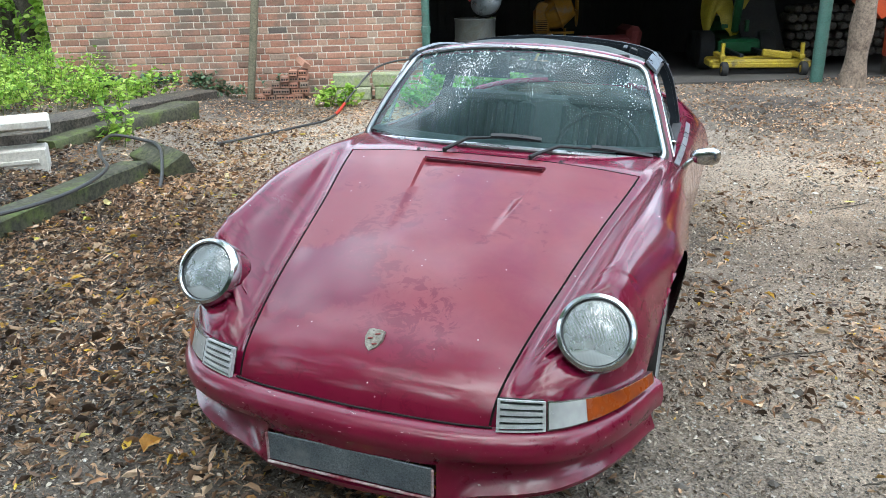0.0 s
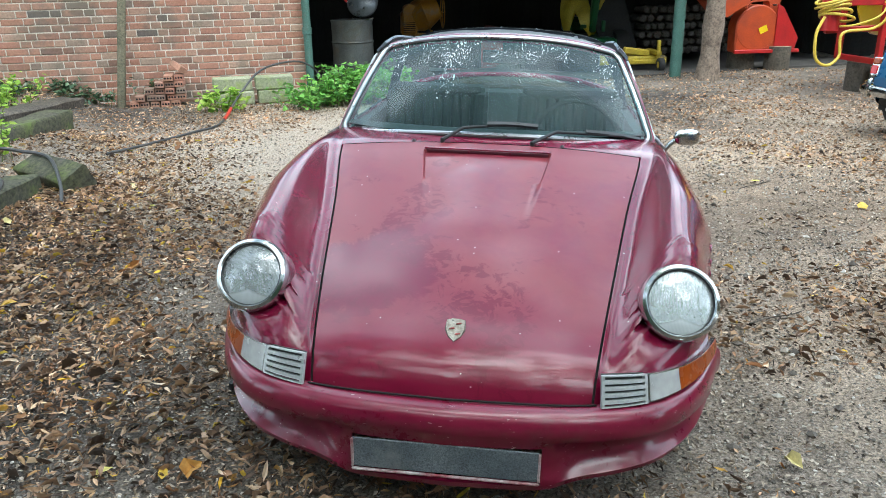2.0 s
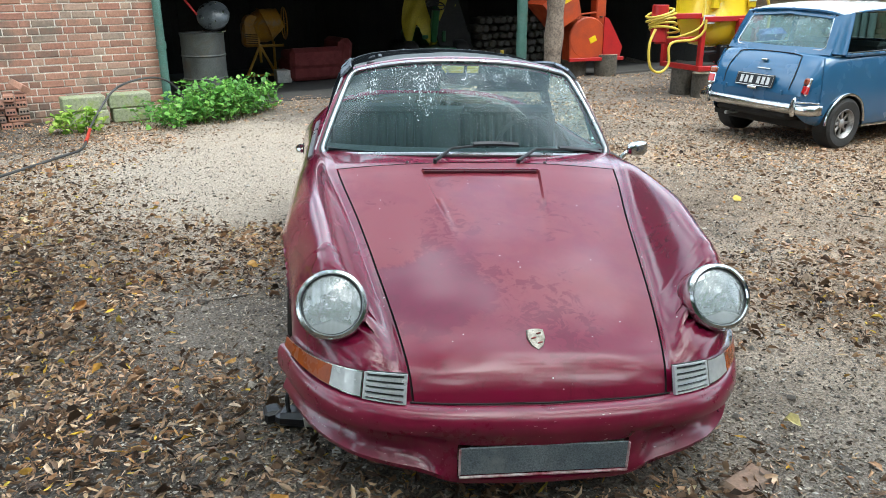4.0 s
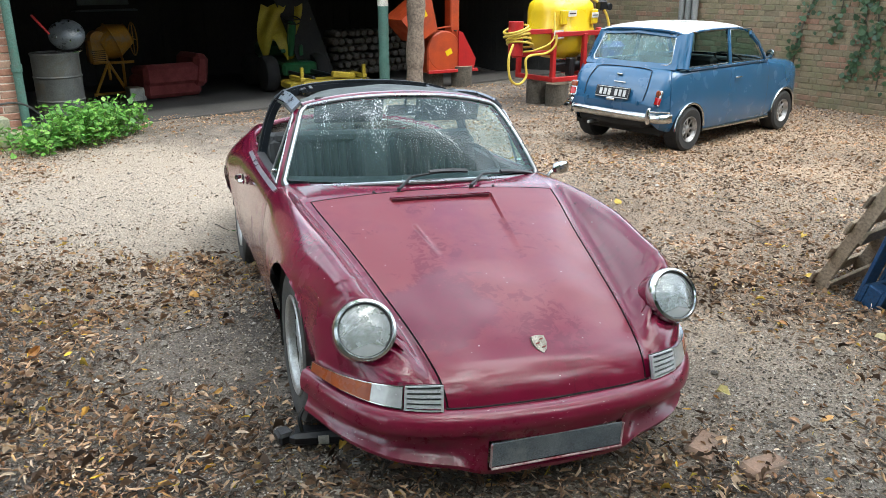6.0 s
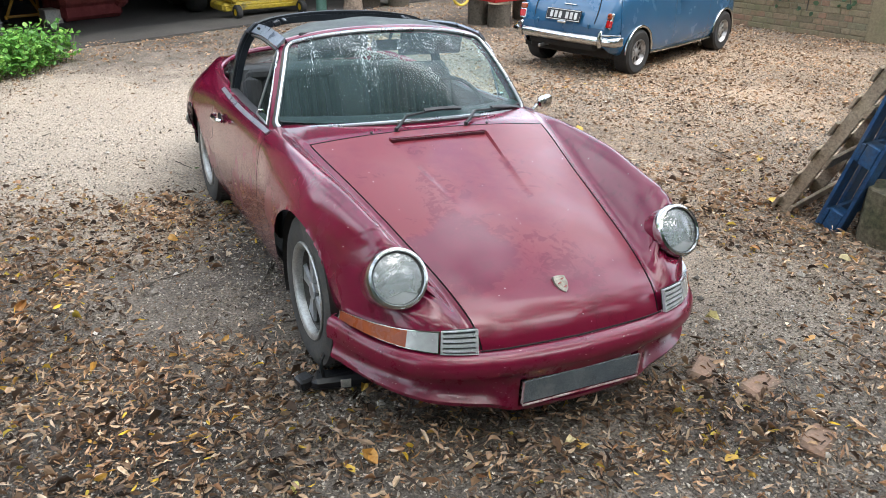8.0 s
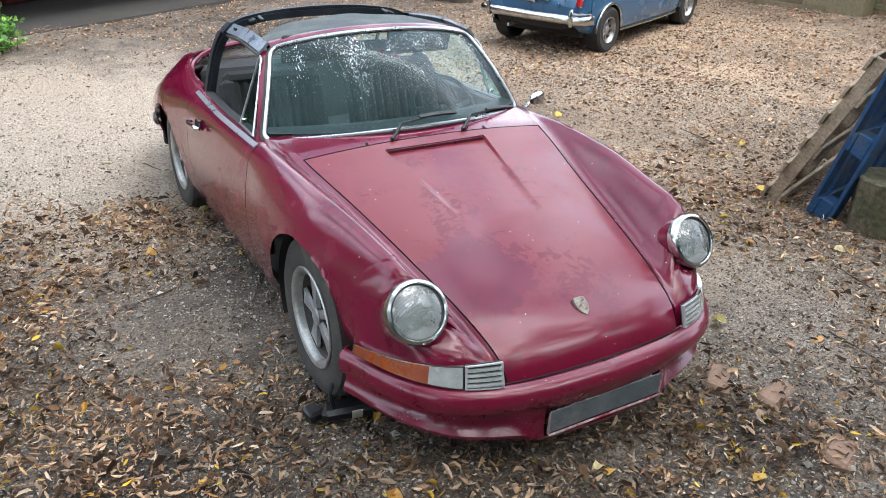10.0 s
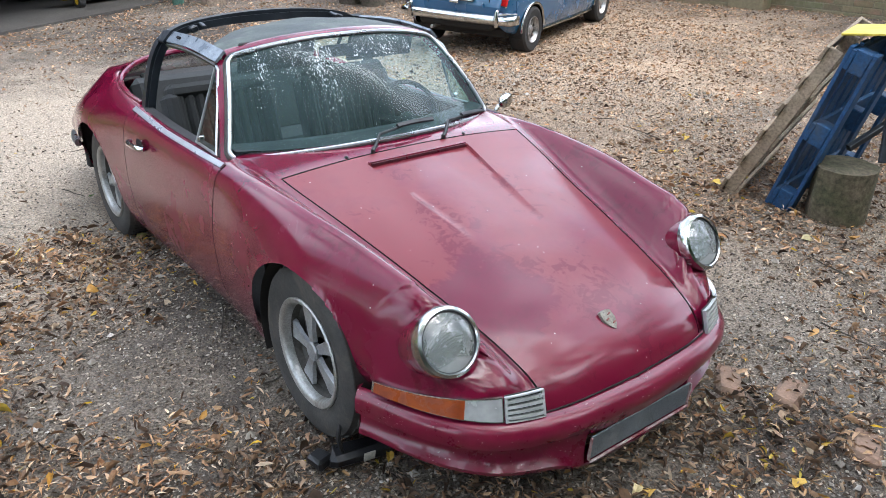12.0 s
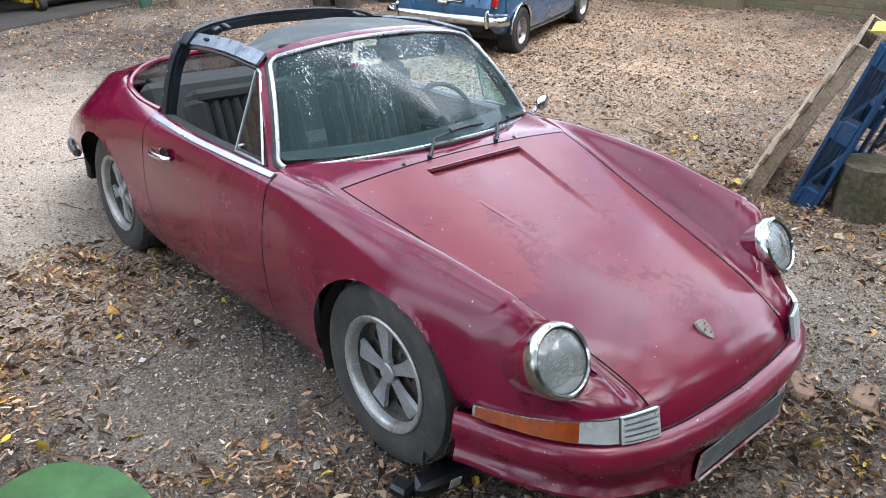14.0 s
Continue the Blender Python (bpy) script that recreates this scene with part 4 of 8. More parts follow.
body_shape = mirrored(panels["body"])
mirrored(panels["gap"], 1, body_shape)
welded(body_shape)
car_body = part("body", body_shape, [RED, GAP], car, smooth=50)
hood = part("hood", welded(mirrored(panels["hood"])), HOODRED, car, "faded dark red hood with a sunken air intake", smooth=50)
for _side in (1, -1):
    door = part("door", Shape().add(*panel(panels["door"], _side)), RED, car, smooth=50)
    # handle with its finger cup
    part("door_handle", Shape().tube(spline([(_side * 0.786, 1.40, 0.700), (_side * 0.806, 1.43, 0.700), (_side * 0.812, 1.50, 0.699), (_side * 0.806, 1.56, 0.698), (_side * 0.786, 1.585, 0.698)], 4),
                                     [0.010] * 3 + [0.013] * 11 + [0.010] * 3, 10), CHROME, door, "chrome handle")
    part("handle_cup", Shape().lathe([(0.0, 0.0), (0.030, 0.002), (0.034, 0.006), (0.036, 0.003)], pose(_side * 0.776, 1.475, 0.703, 0, 90 * _side, 0) @ Matrix.Diagonal((0.8, 1.25, 1, 1)), 20), GAP, door)
    _strip = [(_side * (X_CREST(y) + 0.006), y, Z_CREST(y) + 0.001) for y in np.linspace(0.672, 1.722, 20)]
    part("belt_trim", Shape().ribbon(_strip, (_side * 0.62, 0, 1), 0.024, 0.006), SILVER, door, "dull bright metal belt strip")
    _strip = [(_side * 0.655, y, Z_CREST(y) + 0.002) for y in np.linspace(0.78, 1.715, 12)]
    part("sill_cap", Shape().ribbon(_strip, (0, 0, 1), 0.045, 0.006), TRIM, door)

# headlights: body-coloured collar, chrome ring, reflector, lens
for _side in (1, -1):
    _m = Matrix.Translation((HL.x * _side, HL.y, HL.z)) @ pose(0, 0, 0, 62, 0, 4 * _side)
    lamp = part("headlight", Shape().lathe([(0.086, -0.05), (0.103, -0.040), (0.1075, -0.010), (0.1075, 0.006), (0.103, 0.018), (0.094, 0.023), (0.089, 0.017), (0.0875, -0.01)], _m, 48, cap=False), CHROME, car, "chromed round headlight ring")
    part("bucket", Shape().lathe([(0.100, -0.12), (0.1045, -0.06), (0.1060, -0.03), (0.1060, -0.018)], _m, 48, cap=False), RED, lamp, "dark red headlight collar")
    part("reflector", Shape().lathe([(0.012, -0.075), (0.045, -0.060), (0.070, -0.034), (0.0885, 0.0)], _m, 40, cap=True), REFLECTOR, lamp)
    part("gasket", Shape().lathe([(0.085, 0.004), (0.087, 0.0165), (0.0905, 0.0185), (0.092, 0.012)], _m, 48, cap=False), PLASTICBLACK, lamp)
    part("bulb_shield", Shape().lathe([(0.002, -0.028), (0.016, -0.03), (0.017, -0.06), (0.012, -0.07)], _m, 16), CHROME, lamp)
    lens = Shape()
    rows = []
    for i in range(11):
        r = 0.0885 * i / 10
        rows.append([_m @ Vector((r * math.cos(a), r * math.sin(a), 0.012 + 0.024 * (1 - (r / 0.0885) ** 2)
                                  ))
                     for a in np.linspace(0, 2 * math.pi, 65)])
    lens.sheet(rows, flip=True)
    part("lens", lens, LENS, lamp, "ribbed clear glass lens", smooth=60).visible_shadow = False
    part("clip", Shape().box(0.012, 0.006, 0.010, _m @ pose(0, -0.101, 0.016), 0.002), CHROME, lamp)


def nose(x, off=0.0):
    """The point of the nose line at half-width x, off metres outwards, and the outward way."""
    y0, e = -0.83 + PLAN(abs(x)), 0.004
    d = Vector((2 * e, PLAN(abs(x) + e) - PLAN(max(abs(x) - e, 0)), 0)).normalized()
    n = Vector((d.y, -d.x, 0)) if abs(x) > 1e-6 else Vector((0, -1, 0))
    return Vector((abs(x), y0, 0)) + n * off, n


def along(p, side):
    return (p.x * side, p.y, p.z)


# indicator lamps and horn grilles let into the nose
BRIGHT = surf("dull_bright_slats", (0.56, 0.58, 0.59), (0.46, 0.48, 0.48), 14, 0.35, 0.35, 0.04, 150, 0.08)
for _side in (1, -1):

    def lamp_z(x):
        """Lower and upper edge of the lamp strip at half-width x."""
        u = (x - 0.392) / (0.735 - 0.392)
        return 0.357 + 0.008 * u + 0.018 * u * u, 0.440 - 0.004 * u - 0.020 * u * u

    def face(x, z, off=0.0):
        lo, hi = lamp_z(x)
        p, n = nose(x, 0.015 + off - 0.022 * (z - lo) / 0.083)
        return along(Vector((p.x, p.y, z)), _side)

    fl = _side < 0

    def patch(x0, x1, a, b, off, n=10):
        """Part of the lamp strip between half-widths x0, x1 and the shares a, b of its height."""
        rows = []
        for u in (a, (a + b) / 2, b):
            rows.append([face(x, lamp_z(x)[0] + u * (lamp_z(x)[1] - lamp_z(x)[0]), off) for x in np.linspace(x0, x1, n)])
        return rows
    g = Shape().sheet(patch(0.392, 0.510, 0, 0.05, 0.006), 0.012, flip=fl).sheet(patch(0.392, 0.510, 0.95, 1, 0.006), 0.012, flip=fl)
    g.sheet(patch(0.392, 0.400, 0, 1, 0.006, 3), 0.012, flip=fl).sheet(patch(0.503, 0.510, 0, 1, 0.006, 3), 0.012, flip=fl)
    grille = part("horn_grille", g, BRIGHT, car, "bright slatted horn grille")
    for k in range(4):
        a = 0.115 + k * 0.205
        part("slat", Shape().sheet(patch(0.399, 0.505, a, a + 0.125, 0.006), 0.010, flip=fl), BRIGHT, grille)
    part("backing", Shape().sheet(patch(0.394, 0.508, 0.02, 0.98, -0.010), 0.002, flip=fl), HOSE, grille)
    g = Shape().sheet(patch(0.514, 0.742, 0, 0.045, 0.002, 14), 0.014, flip=fl).sheet(patch(0.514, 0.742, 0.955, 1, 0.002, 14), 0.014, flip=fl)
    g.sheet(patch(0.514, 0.517, 0, 1, 0.002, 3), 0.014, flip=fl).sheet(patch(0.739, 0.742, 0, 1, 0.002, 3), 0.014, flip=fl)
    ind = part("indicator", g, CHROME, car, "chrome-rimmed indicator lamp")
    part("clear_lens", Shape().sheet(patch(0.517, 0.600, 0.045, 0.955, 0.003), 0.012, flip=fl), CLEARLENS, ind, "clouded clear lens")
    part("amber_lens", Shape().sheet(patch(0.600, 0.739, 0.045, 0.955, 0.004, 14), 0.012, flip=fl), AMBER, ind, "amber lens")

# front bumper and spoiler, swept round the nose
def bumper_profile(x):
    """(outward, z) of the bumper skin at half-width x, from the top edge round to the bottom lip."""
    u = min(1, abs(x) / 0.74)
    box = 1 / (1 + math.exp((abs(x) - 0.30) / 0.022))
    top = [(-0.035, 0.352), (0.020, 0.352), (0.040, 0.345), (0.056, 0.326), (0.060, 0.300), (0.053, 0.278)]
    low = [(0.026 + 0.020 * box, 0.262), (-0.004 + 0.046 * box, 0.246), (-0.020 + 0.058 * box, 0.215), (-0.020 + 0.056 * box, 0.180), (0.004 + 0.032 * box, 0.152), (0.022 + 0.016 * box, 0.134), (0.016 + 0.014 * box, 0.116), (-0.05, 0.110)]
    k = 1 - 0.60 * u ** 3
    lift = 1 - 0.30 * (1 - box) * u
    low = [(a, 0.262 - (0.262 - z) * lift) for a, z in low]
    return [(a * k, z + 0.010 * u * u) for a, z in top] + [(a * k, z + (0.032 - 0.012 * box) * u * u * 1.2) for a, z in low]


bump = Shape()
for _side in (1, -1):
    rows = []
    for x in list(np.linspace(0, 0.70, 46)) + [0.715, 0.73, 0.745, 0.757, 0.765]:
        _p, n = nose(x)
        rows.append([along(Vector((_p.x, _p.y, 0)) + n * a + Vector((0, 0, z)), _side) for a, z in bumper_profile(x)])
    # run back along the flank to the wheel arch
    last, n = Vector((0.765, nose(0.765)[0].y, 0)), Vector((1, -0.08, 0))
    for k, y in enumerate(np.linspace(last.y + 0.02, -0.352, 5)):
        rows.append([along(Vector((0.748 + 0.004 * k, y, 0)) + Vector((a * 0.62 * (1 - 0.16 * k) - 0.008, 0, z)), _side) for a, z in bumper_profile(0.765)])
    # cut out the number plate recess
    g = np.array(rows)
    n_in = next(i for i, x in enumerate(np.linspace(0, 0.70, 46)) if x > 0.238)
    bump.sheet(g[:, :8], flip=_side > 0)
    bump.sheet(g[n_in:, 7:12], flip=_side > 0)
    bump.sheet(g[:, 11:], flip=_side > 0)
    # the recess walls
    back = g[n_in, 7:12] + np.array([0, 0.03, 0])
    bump.sheet([g[n_in, 7:12], back], flip=_side < 0)
    for j in (7, 11):
        top = g[:n_in + 1, j]
        bump.sheet([top, top + np.array([0, 0.03, 0])], flip=(_side < 0) == (j == 7))
bumper = part("front_bumper", welded(bump), BUMPER, car, "chipped dark red front bumper with a spoiler lip", smooth=45)
plate = part("plate_panel", Shape().box(0.492, 0.006, 0.090, pose(0, -0.864, 0.199, 4, 0, 0), 0.002), PLATE, bumper, "blanked grey speckled plate panel")

WORN = surf("paint_worn_to_primer", (0.20, 0.022, 0.036), (0.52, 0.46, 0.45), 14, 0.6, 0, 0.2, 120, 0.2)
part("plate_edge", Shape().box(0.496, 0.008, 0.008, pose(0, -0.872, 0.1525, 4, 0, 0), 0.003), WORN, bumper, "lower recess edge worn to pale primer")
for _side in (1, -1):
    part("plate_edge", Shape().box(0.007, 0.010, 0.088, pose(_side * 0.247, -0.868, 0.199, 4, 0, 0), 0.003), WORN, bumper)

_line = [along(nose(abs(x), 0.003)[0] + Vector((0, 0, 0.3575)), 1 if x >= 0 else -1) for x in np.linspace(-0.383, 0.383, 41)]
part("hood_seam", Shape().tube(_line, 0.0032, 6), GAP, car)

# crest: a plain small shield
sh = Shape()
BADGE = surf("tarnished_badge", (0.30, 0.28, 0.24), (0.16, 0.14, 0.11), 60, 0.35, 0.6, 0.2, 200, 0.2)
out = [(-0.019, 0.026), (-0.008, 0.029), (0.008, 0.029), (0.019, 0.026), (0.0205, 0.004), (0.013, -0.016), (0.0, -0.028), (-0.013, -0.016), (-0.0205, 0.004)]
_m = pose(0, -0.694, 0.492, 35, 0, 0) @ Matrix.Diagonal((1.25, 1.25, 1, 1))
sh.add([(a, b, 0.004) for a, b in out] + [(a * 1.1, b * 1.1, -0.004) for a, b in out],
       [tuple(range(9))[::-1]] + [(i, (i + 1) % 9, 9 + (i + 1) % 9, 9 + i) for i in range(9)], _m)
crest = part("hood_badge", sh, BADGE, car, "small worn shield badge")
for k in range(3):
    part("badge_bar", Shape().box(0.012, 0.0035, 0.003, _m @ pose(0.007 * (-1) ** k, 0.016 - 0.013 * k, 0.0052, 0, 0, 15), 0.001), SOFA, crest)

# windscreen, its bright trim, the red surround
def ws_point(u, v):
    """u across from -1 to 1, v from the base up."""
    a = Vector((0.662 * u, ws_base_y(0.662 * u), ws_base_z(0.662 * u)))
    b = Vector((0.520 * u, 0.905 + 0.085 * abs(u) ** 2.2, 1.208 - 0.064 * abs(u) ** 2.4))
    p = a.lerp(b, v)
    bow = 4 * v * (1 - v) * 0.018
    return p + Vector((0, -bow, bow))


def ws_round(k):
    """The outline of the pane with rounded corners: points in (u, v) for k from 0 to 1."""
    out = []
    for cu, cv, a0 in ((0.93, 0.90, 0), (-0.93, 0.90, 90), (-0.94, 0.09, 180), (0.94, 0.09, 270)):
        for a in np.linspace(a0, a0 + 90, 8):
            out.append((cu + math.copysign(0.065, cu) * abs(math.cos(radians(a))) , cv + 0.09 * math.sin(radians(a))))
    return out


rim = ws_round(0)
rim_pts = []
for (u0, v0), (u1, v1) in zip(rim, rim[1:] + rim[:1]):
    n = max(1, int(max(abs(u1 - u0) * 14, abs(v1 - v0) * 8)))
    rim_pts += [(u0 + (u1 - u0) * k / n, v0 + (v1 - v0) * k / n) for k in range(n)]
rim3 = [ws_point(u, v) for u, v in rim_pts]
mid = ws_point(0, 0.5)
pane = Shape()
grid = [[ws_point(u * k, 0.5 + (v - 0.5) * k) for u, v in rim_pts + rim_pts[:1]] for k in np.linspace(0.0, 1.0, 12)]
pane.sheet(grid, flip=False)
windscreen = part("windscreen", pane, SCREEN, car, "dusty windscreen with painted pale flecks of reflected sky", smooth=60)
windscreen.visible_shadow = False
part("screen_trim", Shape().tube([p + Vector((0, -0.004, 0.004)) for p in rim3], 0.0095, 8, True), SILVER, windscreen, "bright metal screen trim")
part("rubber_seal", Shape().tube([mid + (p - mid) * 1.012 for p in rim3], 0.012, 8, True), RUBBER, windscreen)
# surround: pillars and header, red
frame_shape = Shape()
for _side in (1, -1):
    inner = [ws_point(_side * (0.995 if v < 0.85 else 0.985), v) for v in np.linspace(0.0, 0.97, 14)]
    outer = [p + Vector((_side * (0.034 + 0.006 * k / 13), 0.022 + 0.012 * k / 13, -0.004)) for k, p in enumerate(inner)]
    back = [p + Vector((-_side * 0.008, 0.030, -0.004)) for p in outer]
    deep = [p + Vector((-_side * 0.028, 0.008, -0.012)) for p in back]
    frame_shape.sheet([inner, outer, back, deep], flip=_side < 0)
us = np.linspace(-0.985, 0.985, 26)
inner = [ws_point(u, 0.985) for u in us]
frame_shape.sheet([inner, [p + Vector((0, 0.026, 0.018)) for p in inner], [p + Vector((0, 0.060, 0.022)) for p in inner], [p + Vector((0, 0.062, -0.02)) for p in inner]], flip=False)
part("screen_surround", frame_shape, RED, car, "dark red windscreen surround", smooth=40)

# roof: header panel, side rails, bare hoop
def roof_z(x, y):
    return crv((0.95, 1.226), (1.2, 1.238), (1.6, 1.236), (1.8, 1.215))(y) - (0.056 + 0.05 * (y - 0.95)) * (abs(x) / 0.53) ** 2.5


rows = [[(u * (0.515 - 0.02 * k / 8), (0.955 + 0.085 * abs(u) ** 2.2) * (1 - k / 8) + (1.31 - 0.10 * abs(u) ** 3) * (k / 8),
          roof_z(u * 0.515, 0.98 + 0.33 * k / 8) - (0.024 if k == 0 else 0.010) + 0.004 * math.sin(u * 9 + k) * (k > 1)) for u in np.linspace(-1, 1, 29)] for k in range(9)]
part("roof_panel", Shape().sheet(rows, 0.012), VINYL, car, "mildewed black roof panel behind the screen", smooth=50)
for _side in (1, -1):
    pts = spline([(_side * 0.546, 0.985, 1.150), (_side * 0.545, 1.25, 1.167), (_side * 0.537, 1.50, 1.158), (_side * 0.527, 1.60, 1.150)], 6)
    rail = part("side_rail", Shape().ribbon(pts, (_side * 0.9, 0, 0.9), 0.058, 0.012), RAIL, car, "faded bluish roof side rail")
    part("slot", Shape().box(0.012, 0.035, 0.02, pose(_side * 0.543, 1.44, 1.166, 0, _side * 45, 0), 0.002), GAP, rail)
    part("weatherstrip", Shape().tube([p + Vector((_side * 0.022, 0, -0.034)) for p in pts], 0.008, 6), PLASTICBLACK, rail)


half = [(0.662, 1.715, 0.800), (0.640, 1.712, 0.90), (0.605, 1.708, 1.02), (0.565, 1.700, 1.105), (0.520, 1.692, 1.150), (0.42, 1.690, 1.190), (0.22, 1.690, 1.216), (0.0, 1.690, 1.224)]
hoop_line = spline([(-a, b, c) for a, b, c in half] + [(a, b, c) for a, b, c in half[:-1][::-1]], 6)
ups = [Vector((p.x * 1.6, 0, p.z - 0.75)).normalized() for p in hoop_line]
hoop = part("roof_hoop", Shape().ribbon(hoop_line, ups, 0.046, 0.014), BLACK, car, "bare black steel roof hoop")
front = [p + Vector((0, -0.030, -0.006)) for p in hoop_line]
part("hoop_flange", Shape().ribbon([p - u * 0.022 for p, u in zip(front, ups)], [Vector((0, -1, 0))] * len(front), 0.034, 0.008), BLACK, hoop)
part("hoop_flange", Shape().ribbon([p - u * 0.018 + Vector((0, 0.052, 0)) for p, u in zip(front, ups)], [Vector((0, -1, 0))] * len(front), 0.028, 0.008), BLACK, hoop)
for k in range(6, len(hoop_line) - 6, 5):
    p, u = hoop_line[k], ups[k]
    part("rivet", Shape().lathe([(0.006, 0), (0.005, 0.003), (0.0, 0.004)], Matrix.Translation(p + u * 0.008 + Vector((0, 0.012, 0))) @ u.to_track_quat("Z", "Y").to_matrix().to_4x4(), 8), RAIL, hoop)
for _side in (1, -1):
    part("latch", Shape().box(0.04, 0.05, 0.03, pose(_side * 0.40, 1.645, 1.172, 0, _side * 20, 0), 0.006).box(0.02, 0.06, 0.012, pose(_side * 0.36, 1.62, 1.190, 10, 0, 0), 0.004), BLACK, hoop)
    cap = spline([(_side * 0.540, 1.60, 1.152), (_side * 0.538, 1.66, 1.148), (_side * 0.530, 1.745, 1.132)], 5)
    part("hoop_corner", Shape().ribbon(cap, (_side * 0.9, 0, 0.9), 0.066, 0.014), BLACK, hoop)

# quarter lights
for _side in (1, -1):
    a, b = Vector((_side * 0.690, 0.775, 0.812)), Vector((_side * 0.682, 1.000, 0.812))
    c, d = Vector((_side * 0.566, 0.990, 1.118)), Vector((_side * 0.572, 0.955, 1.105))
    loop = [a, b, c, d]
    edge = []
    for p, q in zip(loop, loop[1:] + loop[:1]):
        edge += [p.lerp(q, k / 6) for k in range(6)]
    ql = part("quarter_light", Shape().tube(edge, 0.006, 8, True), SILVER, car, "bright quarter light frame")
    part("pane", Shape().add([a, b, c, d], [(0, 1, 2, 3)]), PANE, ql).visible_shadow = False
    part("catch", Shape().box(0.03, 0.018, 0.022, pose(_side * 0.672, 0.965, 0.835), 0.005), CHROME, ql)

# wipers
for x0, x1 in ((-0.184, 0.12), (0.172, 0.55)):
    y0 = 0.418
    piv = Vector((x0, y0, 0.828))
    knee = ws_point((x0 + (x1 - x0) * 0.25) / 0.66, 0.035) + Vector((0, -0.02, 0.014))
    tip = ws_point(x1 / 0.66, 0.085 if x0 < 0 else 0.03) + Vector((0, -0.014, 0.014))
    wp = part("wiper", Shape().tube([piv, piv + Vector((0.02, 0.012, 0.010)), knee, knee.lerp(tip, 0.5), tip], [0.009, 0.008, 0.0065, 0.005, 0.004], 8), WIPER, car, "black wiper arm")
    part("pivot", Shape().cyl(0.009, -0.02, 0.008, Matrix.Translation(piv), 14), WIPER, wp)
    bl0, bl1 = knee.lerp(tip, 0.42), tip + (tip - knee) * 0.32
    bl0, bl1 = Vector(bl0) + Vector((0, 0, 0.008)), Vector(bl1)
    u1 = max(-0.93, min(0.93, bl1.x / 0.655))
    bl1 = ws_point(u1, 0.075 if x0 < 0 else 0.018) + Vector((0, -0.010, 0.010))
    part("blade", Shape().ribbon([bl0.lerp(bl1, k / 6) + Vector((0, 0, 0.004 * math.sin(k / 6 * 3.14))) for k in range(7)], (0, -0.6, 0.8), 0.016, 0.012), WIPER, wp)
for x0 in (-0.30, 0.29):
    part("washer_jet", Shape().lathe([(0.010, 0), (0.009, 0.006), (0.004, 0.012), (0, 0.013)], pose(x0, 0.430, float(Z_MID(0.43)) - 0.012), 10), PLASTICBLACK, car)

# intake lip and slats
# darker copy of the body red, painting the recess's shade onto the slot
INTAKE = surf("shaded_intake_red", (0.05, 0.004, 0.012), (0.08, 0.006, 0.018), 9, 0.5)
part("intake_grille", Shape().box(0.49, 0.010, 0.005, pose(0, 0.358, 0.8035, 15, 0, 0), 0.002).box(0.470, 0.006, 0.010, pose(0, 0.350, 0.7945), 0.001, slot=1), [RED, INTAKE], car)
for k in (-0.07, 0.09):
    part("intake_rib", Shape().box(0.006, 0.012, 0.009, pose(k, 0.347, 0.795), 0.001), RED, car)

# door mirror on the far flank, fuel flap
def mirror_head():
    """A rounded oblong shell, fuller at its outer end."""
    rows = []
    for k in np.linspace(0.0, 1.0, 13):
        q = max(0.02, (1 - abs(2 * k - 1) ** 3.2)) ** 0.42
        rows.append([(-0.060 + 0.120 * k, 0.024 * q * math.copysign(abs(math.cos(a)) ** 0.7, math.cos(a)), (0.030 + 0.007 * k) * q * math.copysign(abs(math.sin(a)) ** 0.7, math.sin(a))) for a in np.linspace(0, 2 * math.pi, 25)[:-1]])
    return Shape().sheet(rows, closed=True, m=pose(0.818, 0.744, 0.828, 4, 0, 25))


mir = part("mirror", mirror_head(), CHROME, car, "rounded chrome door mirror on a bent stalk", smooth=60)
part("stalk", Shape().tube(spline([(0.728, 0.735, 0.765), (0.738, 0.733, 0.782), (0.762, 0.735, 0.808), (0.80, 0.738, 0.824)], 4), 0.010, 8), CHROME, mir)
part("foot", Shape().box(0.03, 0.06, 0.012, pose(0.728, 0.735, 0.764, 0, 30, 0), 0.005), CHROME, mir)
flap = [(0.715 + 0.050 * math.cos(a) * 0.75, 0.30 + 0.085 * math.sin(a)) for a in np.linspace(0.6, 5.2, 22)]
part("fuel_flap_line", Shape().tube([(x, y, float(Z_CREST(y)) - 0.9 * (max(0, x - float(X_CREST(y)))) - 0.0005) for x, y in flap], 0.0025, 6), GAP, car)

# wheels
RIMLIP = surf("dulled_rim_lip", (0.50, 0.51, 0.50), (0.36, 0.36, 0.34), 12, 0.38, 0.7, 0.08, 150, 0.15, grime=(0.20, 0.18, 0.15))
SPOKE = surf("dull_silver_spoke", (0.42, 0.44, 0.45), (0.33, 0.34, 0.35), 12, 0.40, 0.55, 0.05, 150, 0.12, grime=(0.26, 0.25, 0.23))
DARKALLOY = surf("grimy_dark_alloy", (0.055, 0.052, 0.048), (0.10, 0.092, 0.080), 14, 0.7, 0.2, 0.3, 90, 0.2)


